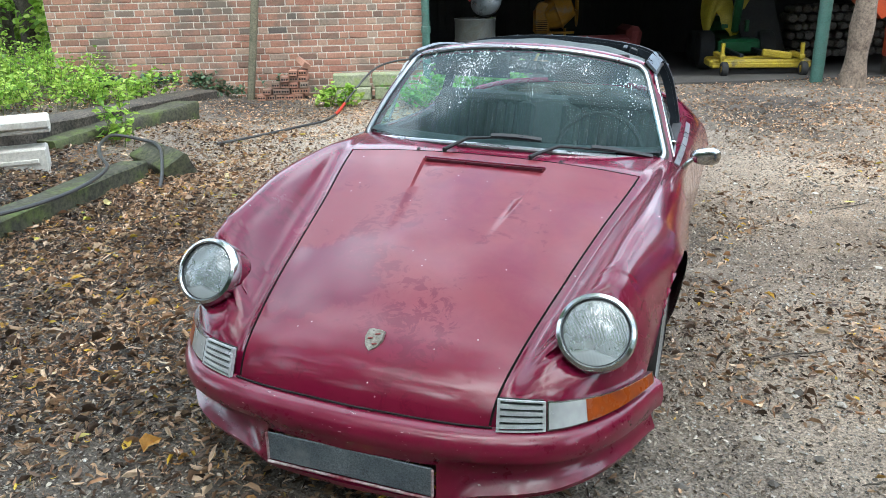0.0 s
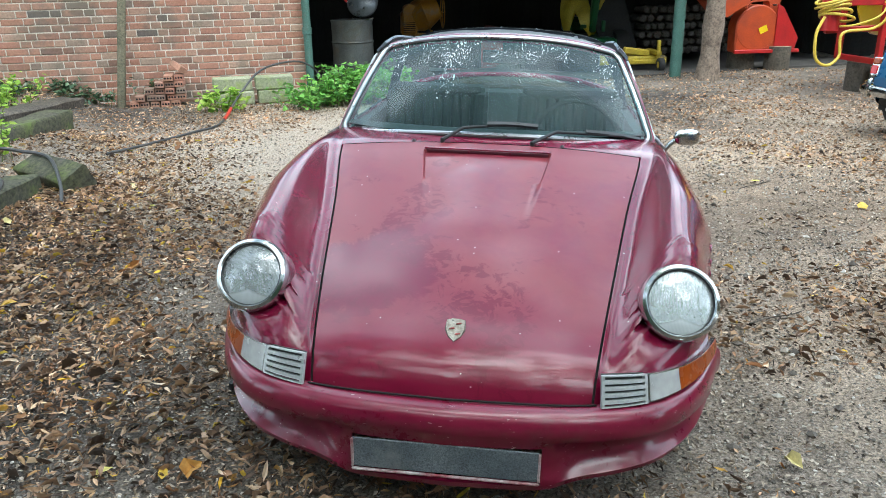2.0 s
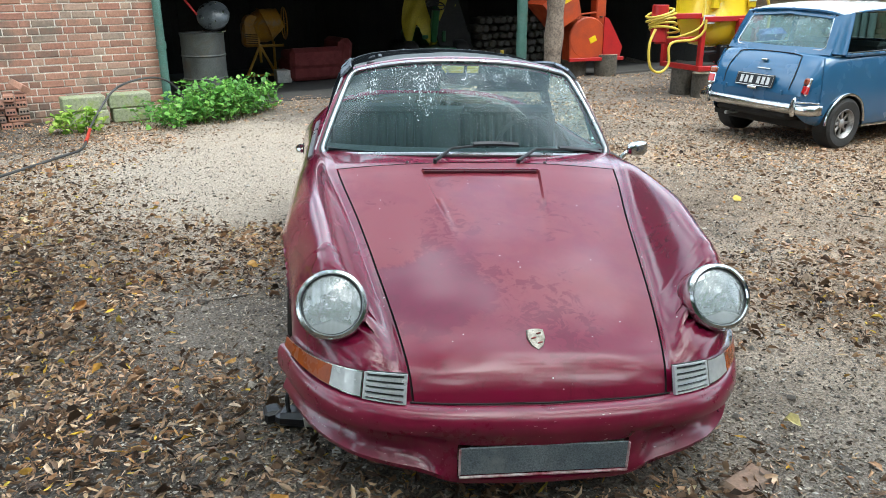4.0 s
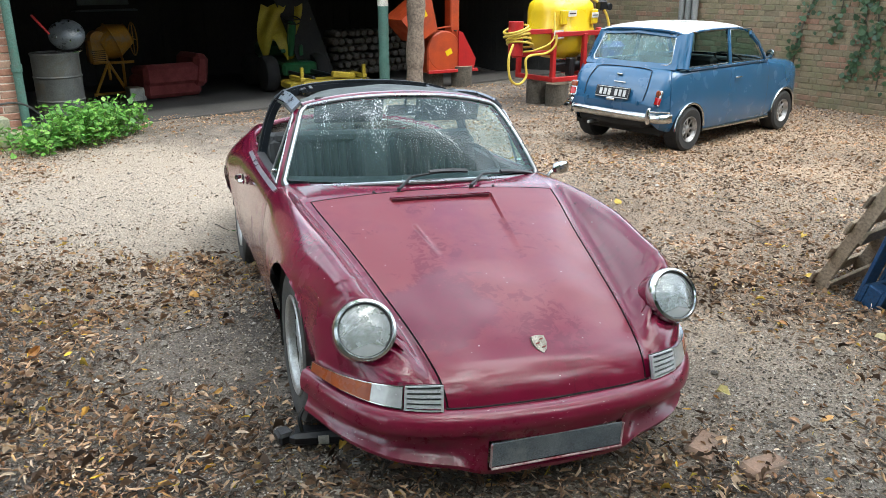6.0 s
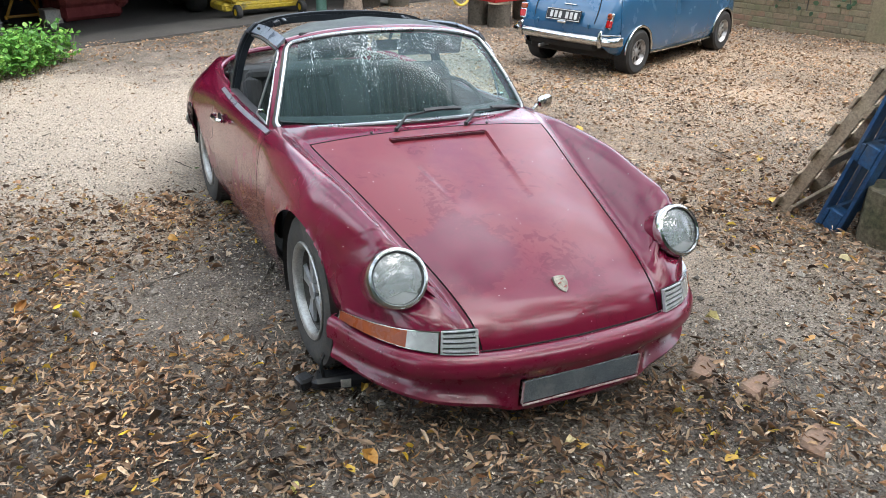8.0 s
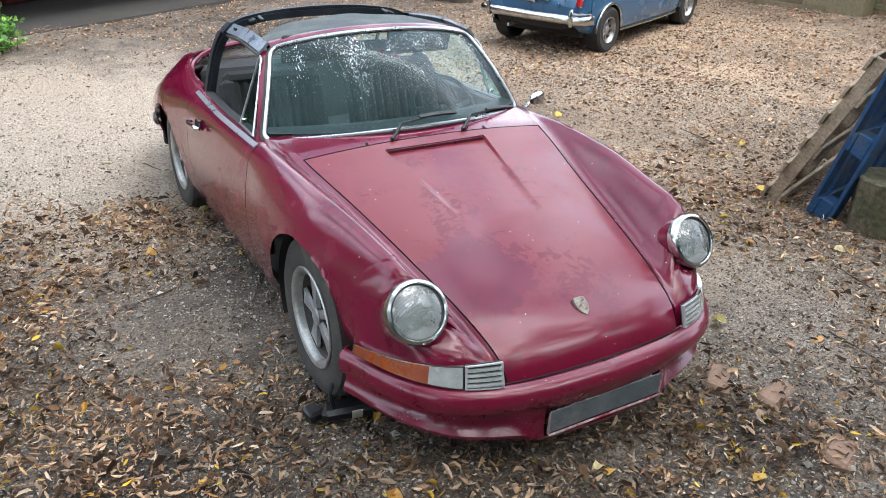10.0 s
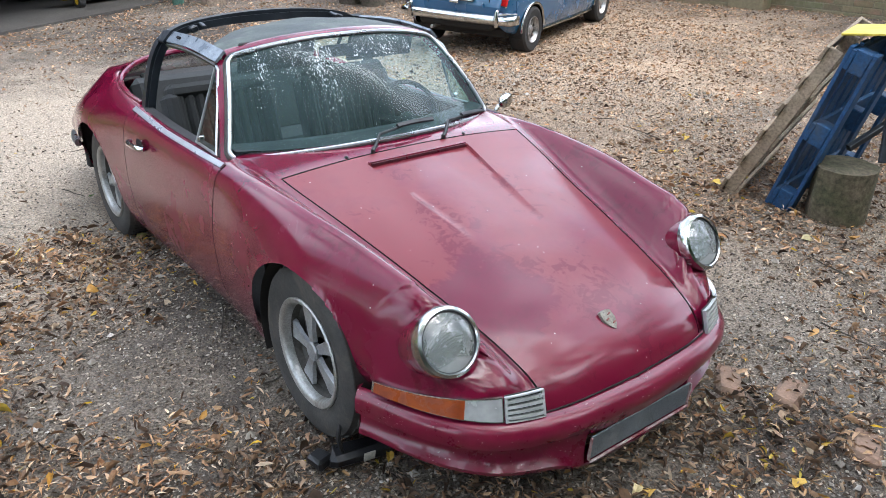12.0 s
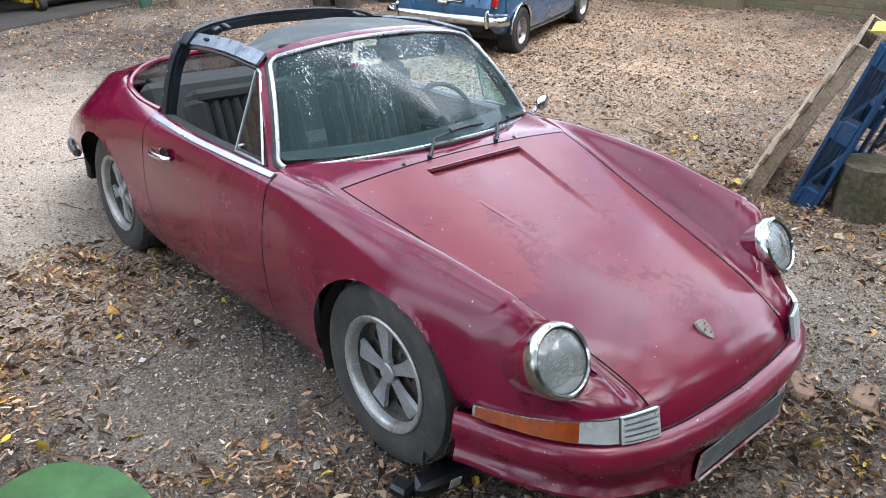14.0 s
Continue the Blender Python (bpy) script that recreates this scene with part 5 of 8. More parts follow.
def wheel_shape_parts(parent, m):
    tyre = Shape().lathe([(0.196, -0.085), (0.235, -0.096), (0.282, -0.098), (0.306, -0.086), (0.315, -0.06), (0.3165, 0.0), (0.315, 0.06), (0.306, 0.086), (0.282, 0.098), (0.235, 0.096), (0.196, 0.085)], m, 48, cap=False)
    w = part("wheel", tyre, RUBBER, parent, "dusty grey road tyre on a five-spoke alloy rim", smooth=40)
    tr = Shape()
    for k in range(60):
        a = 2 * math.pi * k / 60
        for z in (-0.05, -0.017, 0.017, 0.05):
            tr.box(0.024, 0.026, 0.006, m @ pose(0, 0, 0, 0, 0, math.degrees(a)) @ pose(0.3165, 0, z + 0.006 * (k % 2), 0, 90, 0), 0.001)
    part("tread", tr, RUBBER, w, smooth=0)
    part("rim", Shape().lathe([(0.174, 0.060), (0.177, 0.082), (0.183, 0.091), (0.190, 0.0945), (0.199, 0.097), (0.204, 0.092), (0.200, 0.080)], m, 56, cap=False), RIMLIP, w, "weathered bright rim lip")
    part("barrel", Shape().lathe([(0.04, 0.030), (0.10, 0.022), (0.150, 0.020), (0.168, 0.034), (0.176, 0.066)], m, 48, cap=False), DARKALLOY, w, "grimy dark wheel web")
    for k in range(5):
        mm = m @ pose(0, 0, 0, 0, 0, 72 * k + 12)
        part("web_opening", Shape().lathe([(0.019, 0.0), (0.022, 0.0035), (0.024, 0.0)], mm @ pose(0, 0, 0, 0, 0, 36) @ pose(0.128, 0, 0.0235) @ Matrix.Diagonal((0.9, 1.35, 1, 1)), 16), GAP, w)
        part("bolt", Shape().lathe([(0.009, 0.0), (0.009, 0.012), (0.006, 0.015), (0, 0.015)], mm @ pose(0, 0, 0, 0, 0, 36) @ pose(0.072, 0, 0.026), 6), DARKALLOY, w)
        rows = []
        for r, hw, z in ((0.034, 0.017, 0.066), (0.060, 0.0185, 0.067), (0.085, 0.022, 0.066), (0.110, 0.028, 0.064), (0.135, 0.034, 0.063), (0.153, 0.037, 0.062), (0.163, 0.034, 0.059), (0.168, 0.027, 0.052)):
            rows.append([mm @ Vector((r, q * hw * (1.0 if abs(q) < 0.9 else 1.06), z - 0.0015 * (1 - abs(q)) - (0.014 if abs(q) > 0.95 else 0.0))) for q in (-1, -0.88, -0.6, -0.3, 0, 0.3, 0.6, 0.88, 1)])
        part("spoke", Shape().sheet(rows, 0.018, flip=True), SPOKE, w, "dull silver paddle spoke")
    part("hub_cap", Shape().lathe([(0.034, 0.05), (0.036, 0.070), (0.031, 0.075), (0.0, 0.077)], m, 24), SPOKE, w)
    return w


for _side in (1, -1):
    for h in HUBS:
        wheel_shape_parts(car, pose(_side * 0.655, h, HUB_Z, 0, 90 * _side, 0) @ pose(0, 0, 0, 0, 0, 20 if h else 0))
        well = Shape()
        rows = []
        for x in ((0.755, 0.70, 0.50) if h == 0 else (0.715, 0.66, 0.50)):
            rows.append([(_side * x, h + (R_ARCH + 0.004) * math.cos(a), HUB_Z + (R_ARCH + 0.004) * math.sin(a)) for a in np.linspace(-0.4, math.pi + 0.1, 44)])
        well.sheet(rows, flip=_side > 0)
        well.box(0.02, 0.70, 0.42, pose(_side * 0.49, h, 0.36), 0.004)
        part("wheel_well", well, UNDER, car)
    part("rear_closing_panel", Shape().box(0.26, 0.05, 0.30, pose(_side * 0.62, 2.70, 0.42), 0.01), UNDER, car)
# floor pan, tunnel, bulkheads
pan = Shape().box(1.36, 2.05, 0.04, pose(0, 1.30, 0.17), 0.01).box(1.0, 0.9, 0.03, pose(0, -0.22, 0.24), 0.01).box(1.0, 1.2, 0.04, pose(0, 2.6, 0.27), 0.01)
pan.box(0.18, 1.5, 0.18, pose(0, 1.15, 0.25), 0.04)
part("floor_pan", pan, CARPET, car)
part("bulkhead", Shape().box(1.30, 0.03, 0.50, pose(0, 0.50, 0.48), 0.006), TRIM, car)
part("bulkhead", Shape().box(0.80, 0.03, 0.30, pose(0, 2.50, 0.62), 0.006), TRIM, car)
for _side in (1, -1):
    part("door_card", Shape().box(0.03, 1.04, 0.52, pose(_side * 0.672, 1.20, 0.53), 0.01).box(0.05, 0.34, 0.045, pose(_side * 0.650, 1.22, 0.60), 0.015), TRIM, car)
    part("rear_quarter_trim", Shape().box(0.03, 0.68, 0.44, pose(_side * 0.640, 2.04, 0.57), 0.01), TRIM, car)
# dash, wheel, seats
dash = part("dashboard", Shape().sheet([[(x, y0 + 0.18 * (abs(x) / 0.66) ** 2.2 * (1 - k / 9), z0) for x in np.linspace(-0.64, 0.64, 21)]
                                        for k, (y0, z0) in enumerate([(0.53, 0.835), (0.62, 0.842), (0.68, 0.838), (0.715, 0.815), (0.72, 0.78), (0.70, 0.70), (0.66, 0.62)])], flip=True), TRIM, car)
_m = pose(0.36, 0.93, 0.76, 66, 0, 0)
sw = part("steering_wheel", Shape().tube([_m @ Vector((0.19 * math.cos(a), 0.19 * math.sin(a), 0)) for a in np.linspace(0, 2 * math.pi, 40)[:-1]], 0.011, 8, True), TRIM, car, "thin black steering wheel")
for a in (15, 165, 270):
    part("spoke", Shape().box(0.17, 0.026, 0.006, _m @ pose(0, 0, 0, 0, 0, a) @ pose(0.095, 0, -0.01), 0.002), TRIM, sw)
part("horn_pad", Shape().lathe([(0.045, -0.03), (0.045, 0.0), (0.03, 0.008), (0, 0.010)], _m, 18), TRIM, sw)


def car_seat(x):
    cushion = Shape()
    for k in range(9):
        cushion.box(0.054, 0.46, 0.13, pose(x - 0.20 + 0.05 * k, 1.22, 0.40 + 0.012 * abs(k - 4) / 4, 6, 0, 0), 0.02)
    cushion.box(0.07, 0.48, 0.16, pose(x - 0.245, 1.22, 0.40, 6, 0, 0), 0.03).box(0.07, 0.48, 0.16, pose(x + 0.245, 1.22, 0.40, 6, 0, 0), 0.03)
    s = part("seat", cushion, SEAT, car, "pleated charcoal cloth seat")
    bk = part("backrest", Shape().box(0.44, 0.07, 0.50, pose(x, 1.515, 0.68, -18, 0, 0), 0.02), SEAT, car)
    for k in range(9):
        part("pleat", Shape().box(0.048, 0.10, 0.49, pose(x - 0.20 + 0.05 * k, 1.50, 0.68, -18, 0, 0), 0.02), SEAT, bk)
    for d in (-0.235, 0.235):
        part("bolster", Shape().box(0.07, 0.13, 0.48, pose(x + d, 1.49, 0.665, -18, 0, 0), 0.03), SEAT, bk)
    part("head_roll", Shape().box(0.50, 0.11, 0.07, pose(x, 1.565, 0.90, -18, 0, 0), 0.03), SEAT, bk)
    return s


for x in (-0.35, 0.35):
    car_seat(x)
part("rear_seat", Shape().box(1.16, 0.12, 0.42, pose(0, 2.12, 0.66, -24, 0, 0), 0.05).box(1.16, 0.36, 0.12, pose(0, 1.92, 0.46), 0.04), SEAT, car, "dark rear bench")
part("parcel_shelf", Shape().box(0.86, 0.36, 0.03, pose(0, 2.32, 0.80, 4, 0, 0), 0.01), CARPET, car)
rim_r = spline([(0.655, 1.76, 0.822), (0.655, 2.0, 0.835), (0.60, 2.25, 0.865), (0.43, 2.46, 0.900), (0.2, 2.575, 0.912), (0.0, 2.60, 0.914)], 6)
rimline = [Vector((-p.x, p.y, p.z)) for p in rim_r] + rim_r[::-1][1:]
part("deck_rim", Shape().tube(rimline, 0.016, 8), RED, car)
for _side in (1, -1):
    part("rear_bumper", Shape().tube(spline([(_side * 0.756, 2.80, 0.400), (_side * 0.748, 2.90, 0.403), (_side * 0.70, 3.05, 0.405), (_side * 0.57, 3.17, 0.41), (0, 3.23, 0.41)], 6), 0.024, 10), SILVER, car)
part("interior_mirror", Shape().box(0.20, 0.02, 0.055, pose(0.02, 1.0, 1.12, 10, 0, 0), 0.01).tube([(0.02, 1.0, 1.15), (0.02, 0.97, 1.19)], 0.008), TRIM, car)
for _side in (1, -1):
    part("sun_visor", Shape().box(0.36, 0.14, 0.02, pose(_side * 0.27, 1.035, 1.125, -72, 0, 0), 0.009), TRIM, car)

# ---------- leaves and plants ----------


def leaf_cloud(rng, places, sizes, ways, tilt=0.5, width=0.42, fold=0.25):
    """One mesh of many pointed, folded leaves; ways are the directions (angle) they point."""
    n = len(places)
    L, W = sizes, sizes * width * rng.uniform(0.7, 1.3, n)
    base = np.array([(0, 0, 0), (0.28, -1, fold), (0.68, -0.8, fold), (1, 0, -0.06), (0.68, 0.8, fold), (0.28, 1, fold)])
    v = np.zeros((n, 6, 3))
    v[:, :, 0] = base[:, 0] * L[:, None] - L[:, None] / 2
    v[:, :, 1] = base[:, 1] * W[:, None] / 2
    v[:, :, 2] = base[:, 2] * L[:, None] * rng.uniform(-1.2, 1.6, n)[:, None]
    a, b, c = ways, rng.normal(0, tilt, n), rng.normal(0, tilt, n)
    ca, sa, cb, sb, cc, sc = (f(q)[:, None] for q in (a, b, c) for f in (np.cos, np.sin))
    x, y, z = v[:, :, 0], v[:, :, 1], v[:, :, 2]
    y, z = y * cc - z * sc, y * sc + z * cc
    x, z = x * cb + z * sb, -x * sb + z * cb
    x, y = x * ca - y * sa, x * sa + y * ca
    out = np.dstack([x, y, z]) + places[:, None, :]
    k = np.arange(n)[:, None] * 6
    faces = np.concatenate([k + np.array([0, 1, 2, 3]), k + np.array([0, 3, 4, 5])]).tolist()
    return out.reshape(-1, 3).tolist(), faces


def leaf_mesh(name, rng, places, sizes, mat, tilt=0.5, width=0.42, fold=0.25, ways=None):
    places = np.array(places, float)
    sizes = np.broadcast_to(np.array(sizes, float), (len(places),)).copy()
    ways = rng.uniform(0, 6.283, len(places)) if ways is None else ways
    v, f = leaf_cloud(rng, places, sizes, ways, tilt, width, fold)
    s = Shape()
    s.v, s.f, s.s = v, f, [0] * len(f)
    return s.mesh(name, mat, 0)


def weed(name, label, x, y, z, rng, count, spread, height, size, mat, group=""):
    """A clump of leafy stems."""
    t = thing(name, label, "plant", pose(x, y, z), group)
    places, sizes = [], []
    for k in range(count):
        a, r = rng.uniform(0, 6.283), spread * rng.uniform(0, 1) ** 0.6
        bx, by, h = r * math.cos(a), r * math.sin(a), height * rng.uniform(0.55, 1.05)
        tx, ty = bx * 1.25 + rng.normal(0, 0.04), by * 1.25 + rng.normal(0, 0.04)
        part("stem", Shape().tube([(bx, by, -0.03), ((bx + tx) / 2, (by + ty) / 2, h * 0.55), (tx, ty, h)], [0.004, 0.003, 0.002], 5), STEM, t)
        for q in np.linspace(0.25, 1.0, 6):
            for _ in range(3):
                rr = size * (0.9 - 0.3 * q)
                places.append((bx + (tx - bx) * q + rng.normal(0, rr * 0.9), by + (ty - by) * q + rng.normal(0, rr * 0.9), h * q + rng.normal(0, 0.02)))
                sizes.append(size * rng.uniform(0.55, 1.15))
    part("leaves", leaf_mesh("leaves", rng, places, sizes, mat, 0.45, 0.7, 0.12), mat, t)
    return t


NP_RNG = np.random.default_rng(11)
for _x, _y, _h, _c in ((-2.12, 6.22, 0.36, 22), (-1.88, 6.55, 0.42, 26), (-1.68, 6.92, 0.40, 20), (-2.02, 6.50, 0.40, 22), (-2.42, 6.12, 0.24, 6)):
    weed("nettle_clump", "bright green nettles by the shed corner", _x, _y, gz(_x, _y), NP_RNG, _c + 12, 0.30, _h, 0.072, NETTLE, "nettles by the shed")
for _x, _y, _h, _c, _r in ((-5.9, 3.9, 0.55, 26, 0.6), (-6.6, 4.6, 0.6, 26, 0.6), (-5.4, 4.55, 0.40, 18, 0.5), (-7.3, 5.2, 0.65, 24, 0.7), (-6.0, 3.0, 0.5, 20, 0.5), (-7.2, 4.0, 0.7, 24, 0.7), (-8.1, 5.4, 0.9, 24, 0.7), (-6.5, 3.4, 0.45, 20, 0.5)):
    weed("weed_clump", "sunlit pale green weeds on the bank", _x, _y, gz(_x, _y), NP_RNG, _c + 22, _r, _h * 0.72, 0.062, BRIGHTLEAF, "weeds on the bank")
weed("sapling", "small bright green seedling beside the sleepers", -4.02, 2.92, gz(-4.02, 2.92), NP_RNG, 8, 0.14, 0.50, 0.075, BRIGHTLEAF)
weed("fern_tuft", "light green weed tuft before the concrete blocks", -3.28, 5.68, gz(-3.28, 5.68), NP_RNG, 9, 0.16, 0.28, 0.09, BRIGHTLEAF)
weed("ivy_tuft", "dark green ivy at the foot of the brick wall", -4.35, 6.08, gz(-4.35, 6.08), NP_RNG, 8, 0.14, 0.35, 0.06, IVY)
for _u in (-3.0, -3.5, -4.0, -2.5):
    _q = yd(_u, -0.16).translation
    weed("ivy_edge", "low dark ivy creeping along the wall foot", _q.x, _q.y, gz(_q.x, _q.y), NP_RNG, 14, 0.3, 0.16, 0.06, IVY, "ivy along the wall foot")

# ---------- sleepers, blocks, pole ----------


def timber(name, label, a, b, w, h, mat, roll=0.0, group="old railway sleepers"):
    s = Shape()
    L = (Vector(b) - Vector(a)).length
    n = 16
    rows = []
    for i in range(n + 1):
        y = -L / 2 + L * i / n
        ring = []
        for px, pz in ((-1, -1), (-0.9, -1.06), (0, -1), (0.9, -1.06), (1, -1), (1.06, -0.85), (1, 0), (1.06, 0.85), (0.92, 1.04), (0, 1), (-0.92, 1.04), (-1.05, 0.85), (-1, 0), (-1.05, -0.85)):
            q = Vector((px * w / 2, y, pz * h / 2))
            q += noise.noise_vector(q * 5 + Vector(a)) * 0.012
            ring.append(q)
        rows.append(ring)
    s.sheet(rows, closed=True, flip=True)
    k = len(rows[0])
    s.f += [tuple(range(k)), tuple(range(n * k, n * k + k))[::-1]]
    s.s += [0, 0]
    return solid(name, s, mat, label, "sleeper", bar(a, b, w, h, roll), group, smooth=50)


timber("railway_sleeper", "mossy dark railway sleeper edging the bank", (-4.27, 2.30, 0.125), (-4.38, 4.35, 0.12), 0.25, 0.25, MOSSY)
timber("railway_sleeper", "dark weathered sleeper stacked on the lower one", (-4.40, 1.98, 0.325), (-4.92, 5.42, 0.13), 0.26, 0.15, SLEEPER, 3)
timber("railway_sleeper", "mossy green half-sunk sleeper beside the leaf drift", (-3.14, 0.20, 0.055), (-3.36, 2.28, 0.065), 0.24, 0.16, MOSSY, -4)
timber("sleeper_offcut", "short mossy sleeper offcut lying askew", (-3.56, 2.66, 0.10), (-3.00, 2.36, 0.07), 0.22, 0.17, MOSSY, 24)
# pale stone copings on the sleepers
_c = pose(-4.06, 1.73, 0.20, 0, 0, 42)
solid("stone_coping", Shape().box(0.62, 0.24, 0.24, _c, 0.012).box(0.5, 0.02, 0.03, _c @ pose(0, -0.125, 0.03), 0.004), WHITESTONE, "off-white painted stone block", "block", group="stone copings")
solid("stone_coping", Shape().box(0.60, 0.34, 0.07, pose(-4.05, 1.80, 0.495, 0, 0, 45), 0.014).box(0.60, 0.30, 0.035, pose(-4.05, 1.80, 0.445, 0, 0, 45), 0.01), WHITESTONE, "white moulded coping slab on a brick", "block", group="stone copings")
solid("loose_brick", Shape().box(0.22, 0.105, 0.08, pose(-4.20, 1.62, 0.372, 0, 0, 40), 0.006), surf("buff_brick", (0.42, 0.30, 0.20), (0.34, 0.23, 0.15), 9, 0.9), "buff brick between two white stones", "brick")
solid("timber_pole", Shape().box(0.085, 0.075, 3.3, Matrix.Translation((-4.40, 5.95, 1.55)) @ pose(0, 0, 0, 0, 8.3, 20), 0.012), POLEWOOD, "grey-green weathered timber pole before the brick wall", "pole")

# drain pipe, posts
_p = yd(0.02, -0.075).translation
dp = thing("drain_pipe", "green painted iron drain pipe at the shed corner", "pipe", Matrix.Translation(_p))
part("pipe", Shape().cyl(0.048, -0.02, 3.0, None, 16), GREENPIPE, dp)
for _z in (0.75, 1.75):
    part("collar", Shape().cyl(0.058, _z, _z + 0.08, None, 16), GREENPIPE, dp)
solid("iron_post", Shape().cyl(0.078, -0.05, 2.8, pose(2.03, 8.62, 0), 18).cyl(0.080, 1.33, 1.46, pose(2.03, 8.62, 0), 18, slot=1), [GREENPIPE, LABEL], "round green iron post holding the shed roof", "post")
_t = Shape()
_rows = []
for _k in range(24):
    _z = -0.08 + _k * 0.13
    _r = 0.125 + 0.05 * math.exp(-_k / 1.6) + 0.012 * math.sin(_k * 1.3)
    _rows.append([(2.40 + 0.03 * _z + _r * (1 + 0.10 * noise.noise(Vector((math.cos(a) * 2, math.sin(a) * 2, _z * 0.6)))) * math.cos(a), 8.30 + _r * (1 + 0.10 * noise.noise(Vector((math.cos(a) * 2, math.sin(a) * 2, _z * 0.6 + 9)))) * math.sin(a), _z) for a in np.linspace(0, 2 * math.pi, 29)[:-1]])
_t.sheet(_rows, closed=True)
solid("timber_post", _t, BARK, "thick rough tree trunk post before the shed", "post", smooth=60)

# concrete blocks and spare bricks by the wall
for _k, (_u, _v, _z, _r) in enumerate(((-0.42, -0.30, 0.08, 2), (-0.90, -0.32, 0.08, -3), (-0.44, -0.30, 0.238, 0), (-0.92, -0.31, 0.238, 4), (-0.02, -0.36, 0.075, 6))):
    solid("concrete_block", Shape().box(0.44, 0.215, 0.152, None, 0.012), BLOCK, "mossy grey-green concrete block stacked by the wall", "block", yd(_u, _v, _z, _r), "concrete blocks")
_n = 0
for _row, (_cnt, _u0) in enumerate(((5, -2.02), (5, -1.96), (4, -1.84), (3, -1.74), (2, -1.62))):
    for _i in range(_cnt):
        s = Shape().box(0.102, 0.215, 0.065, None, 0.004)
        for _h in (-0.06, 0, 0.06):
            s.lathe([(0.0, 0.0), (0.012, 0.0005)], pose(0, -0.1085, 0, 90, 0, 0) @ pose(0, 0, 0, 0, 0, 0) @ pose(0.0 + _h * 0.5, 0, 0), 8, slot=1)
        solid("spare_brick", s, [BRICK, GAP], "spare perforated red-brown brick in a heap", "brick", yd(_u0 + _i * 0.112 + 0.01 * (_row % 2), -0.20 + RNG.uniform(-0.02, 0.02), 0.05 + _row * 0.072, RNG.uniform(-5, 5)), "spare brick heap")
solid("spare_brick", Shape().box(0.102, 0.215, 0.065, None, 0.004), BRICK, "spare perforated red-brown brick tilted on the heap", "brick", yd(-1.50, -0.2, 0.45) @ pose(0, 0, 0, 20, 30, 40), "spare brick heap")

# hoses
_pts = [(-3.42, 3.45, 0.03), (-3.30, 3.78, 0.025), (-3.22, 4.0, 0.025), (-3.05, 4.45, 0.03), (-2.98, 4.75, 0.03), (-3.08, 5.25, 0.04), (-3.10, 5.62, 0.16), (-2.95, 6.05, 0.42), (-2.62, 6.42, 0.47), (-2.40, 6.50, 0.30), (-2.35, 6.45, 0.05)]
_hs = thing("garden_hose", "black hose trailing over the yard with a red joint", "hose")
part("hose", Shape().tube(spline(_pts, 6), 0.012, 8), HOSE, _hs)
part("joint", Shape().tube(spline(_pts, 6)[28:34], 0.017, 8), REDHOSE, _hs, "red taped joint")
_pts = [(-3.12, 0.45, 0.20), (-2.98, 0.95, 0.20), (-2.98, 1.35, 0.21), (-3.08, 1.70, 0.24), (-3.38, 1.98, 0.25), (-3.60, 2.22, 0.27), (-3.82, 2.60, 0.26), (-3.62, 2.68, 0.22), (-3.30, 2.52, 0.21), (-3.02, 2.18, 0.10), (-2.92, 2.0, 0.02)]
solid("garden_hose", Shape().tube(spline(_pts, 6), 0.013, 8), HOSE, "grey-black hose looped over the mossy sleeper", "hose")

# ---------- pallets, logs, board at the yard's edge ----------


def pallet(name, label, m, mat, boards=7, length=1.0):
    """A pallet lying flat: x across (1.0), y along, z up."""
    t = thing(name, label, "pallet", m, "leaning pallets")
    e = length / 2 - 0.065
    for x in (-0.45, 0, 0.45):
        part("bearer", Shape().box(0.09, length, 0.022, pose(x, 0, 0.011), 0.003), mat, t)
        for y in (-e, 0, e):
            part("block", Shape().box(0.095, 0.13, 0.085, pose(x, y, 0.065), 0.006), mat, t)
    for y in (-e, 0, e):
        part("cross_board", Shape().box(1.0, 0.11, 0.022, pose(0, y, 0.119), 0.003), mat, t)
    for k in range(boards):
        x = -0.45 + 0.9 * k / (boards - 1)
        part("deck_board", Shape().box(0.095, length, 0.022, pose(x, 0, 0.141), 0.003), mat, t)
    return t


def slat_pallet(m, length=1.02):
    """An open slatted pallet: long side boards joined by rungs."""
    t = thing("wooden_pallet", "weathered slatted wooden pallet leaning at the yard edge", "pallet", m, "leaning pallets")
    for x in (-0.47, 0.0, 0.47):
        part("bearer", Shape().box(0.030, length, 0.075, pose(x, 0, 0.038), 0.004), PALLET, t)
    for k in range(6):
        y = (-0.5 + k / 5) * (length - 0.09)
        part("deck_board", Shape().box(1.02, 0.085, 0.020, pose(0, y, 0.086), 0.003), PALLET, t)
        if k % 2 == 0:
            part("base_board", Shape().box(1.0, 0.085, 0.020, pose(0, y, -0.011), 0.003), PALLET, t)
    return t


def leaning(foot, top, side):
    """The pose whose y runs from foot to top and whose x is as near to side as can be."""
    f, t = Vector(foot), Vector(top)
    y = (t - f).normalized()
    x = Vector(side)
    x = (x - y * x.dot(y)).normalized()
    z = x.cross(y)
    m = Matrix((x, y, z)).transposed().to_4x4()
    return Matrix.Translation((f + t) / 2) @ m


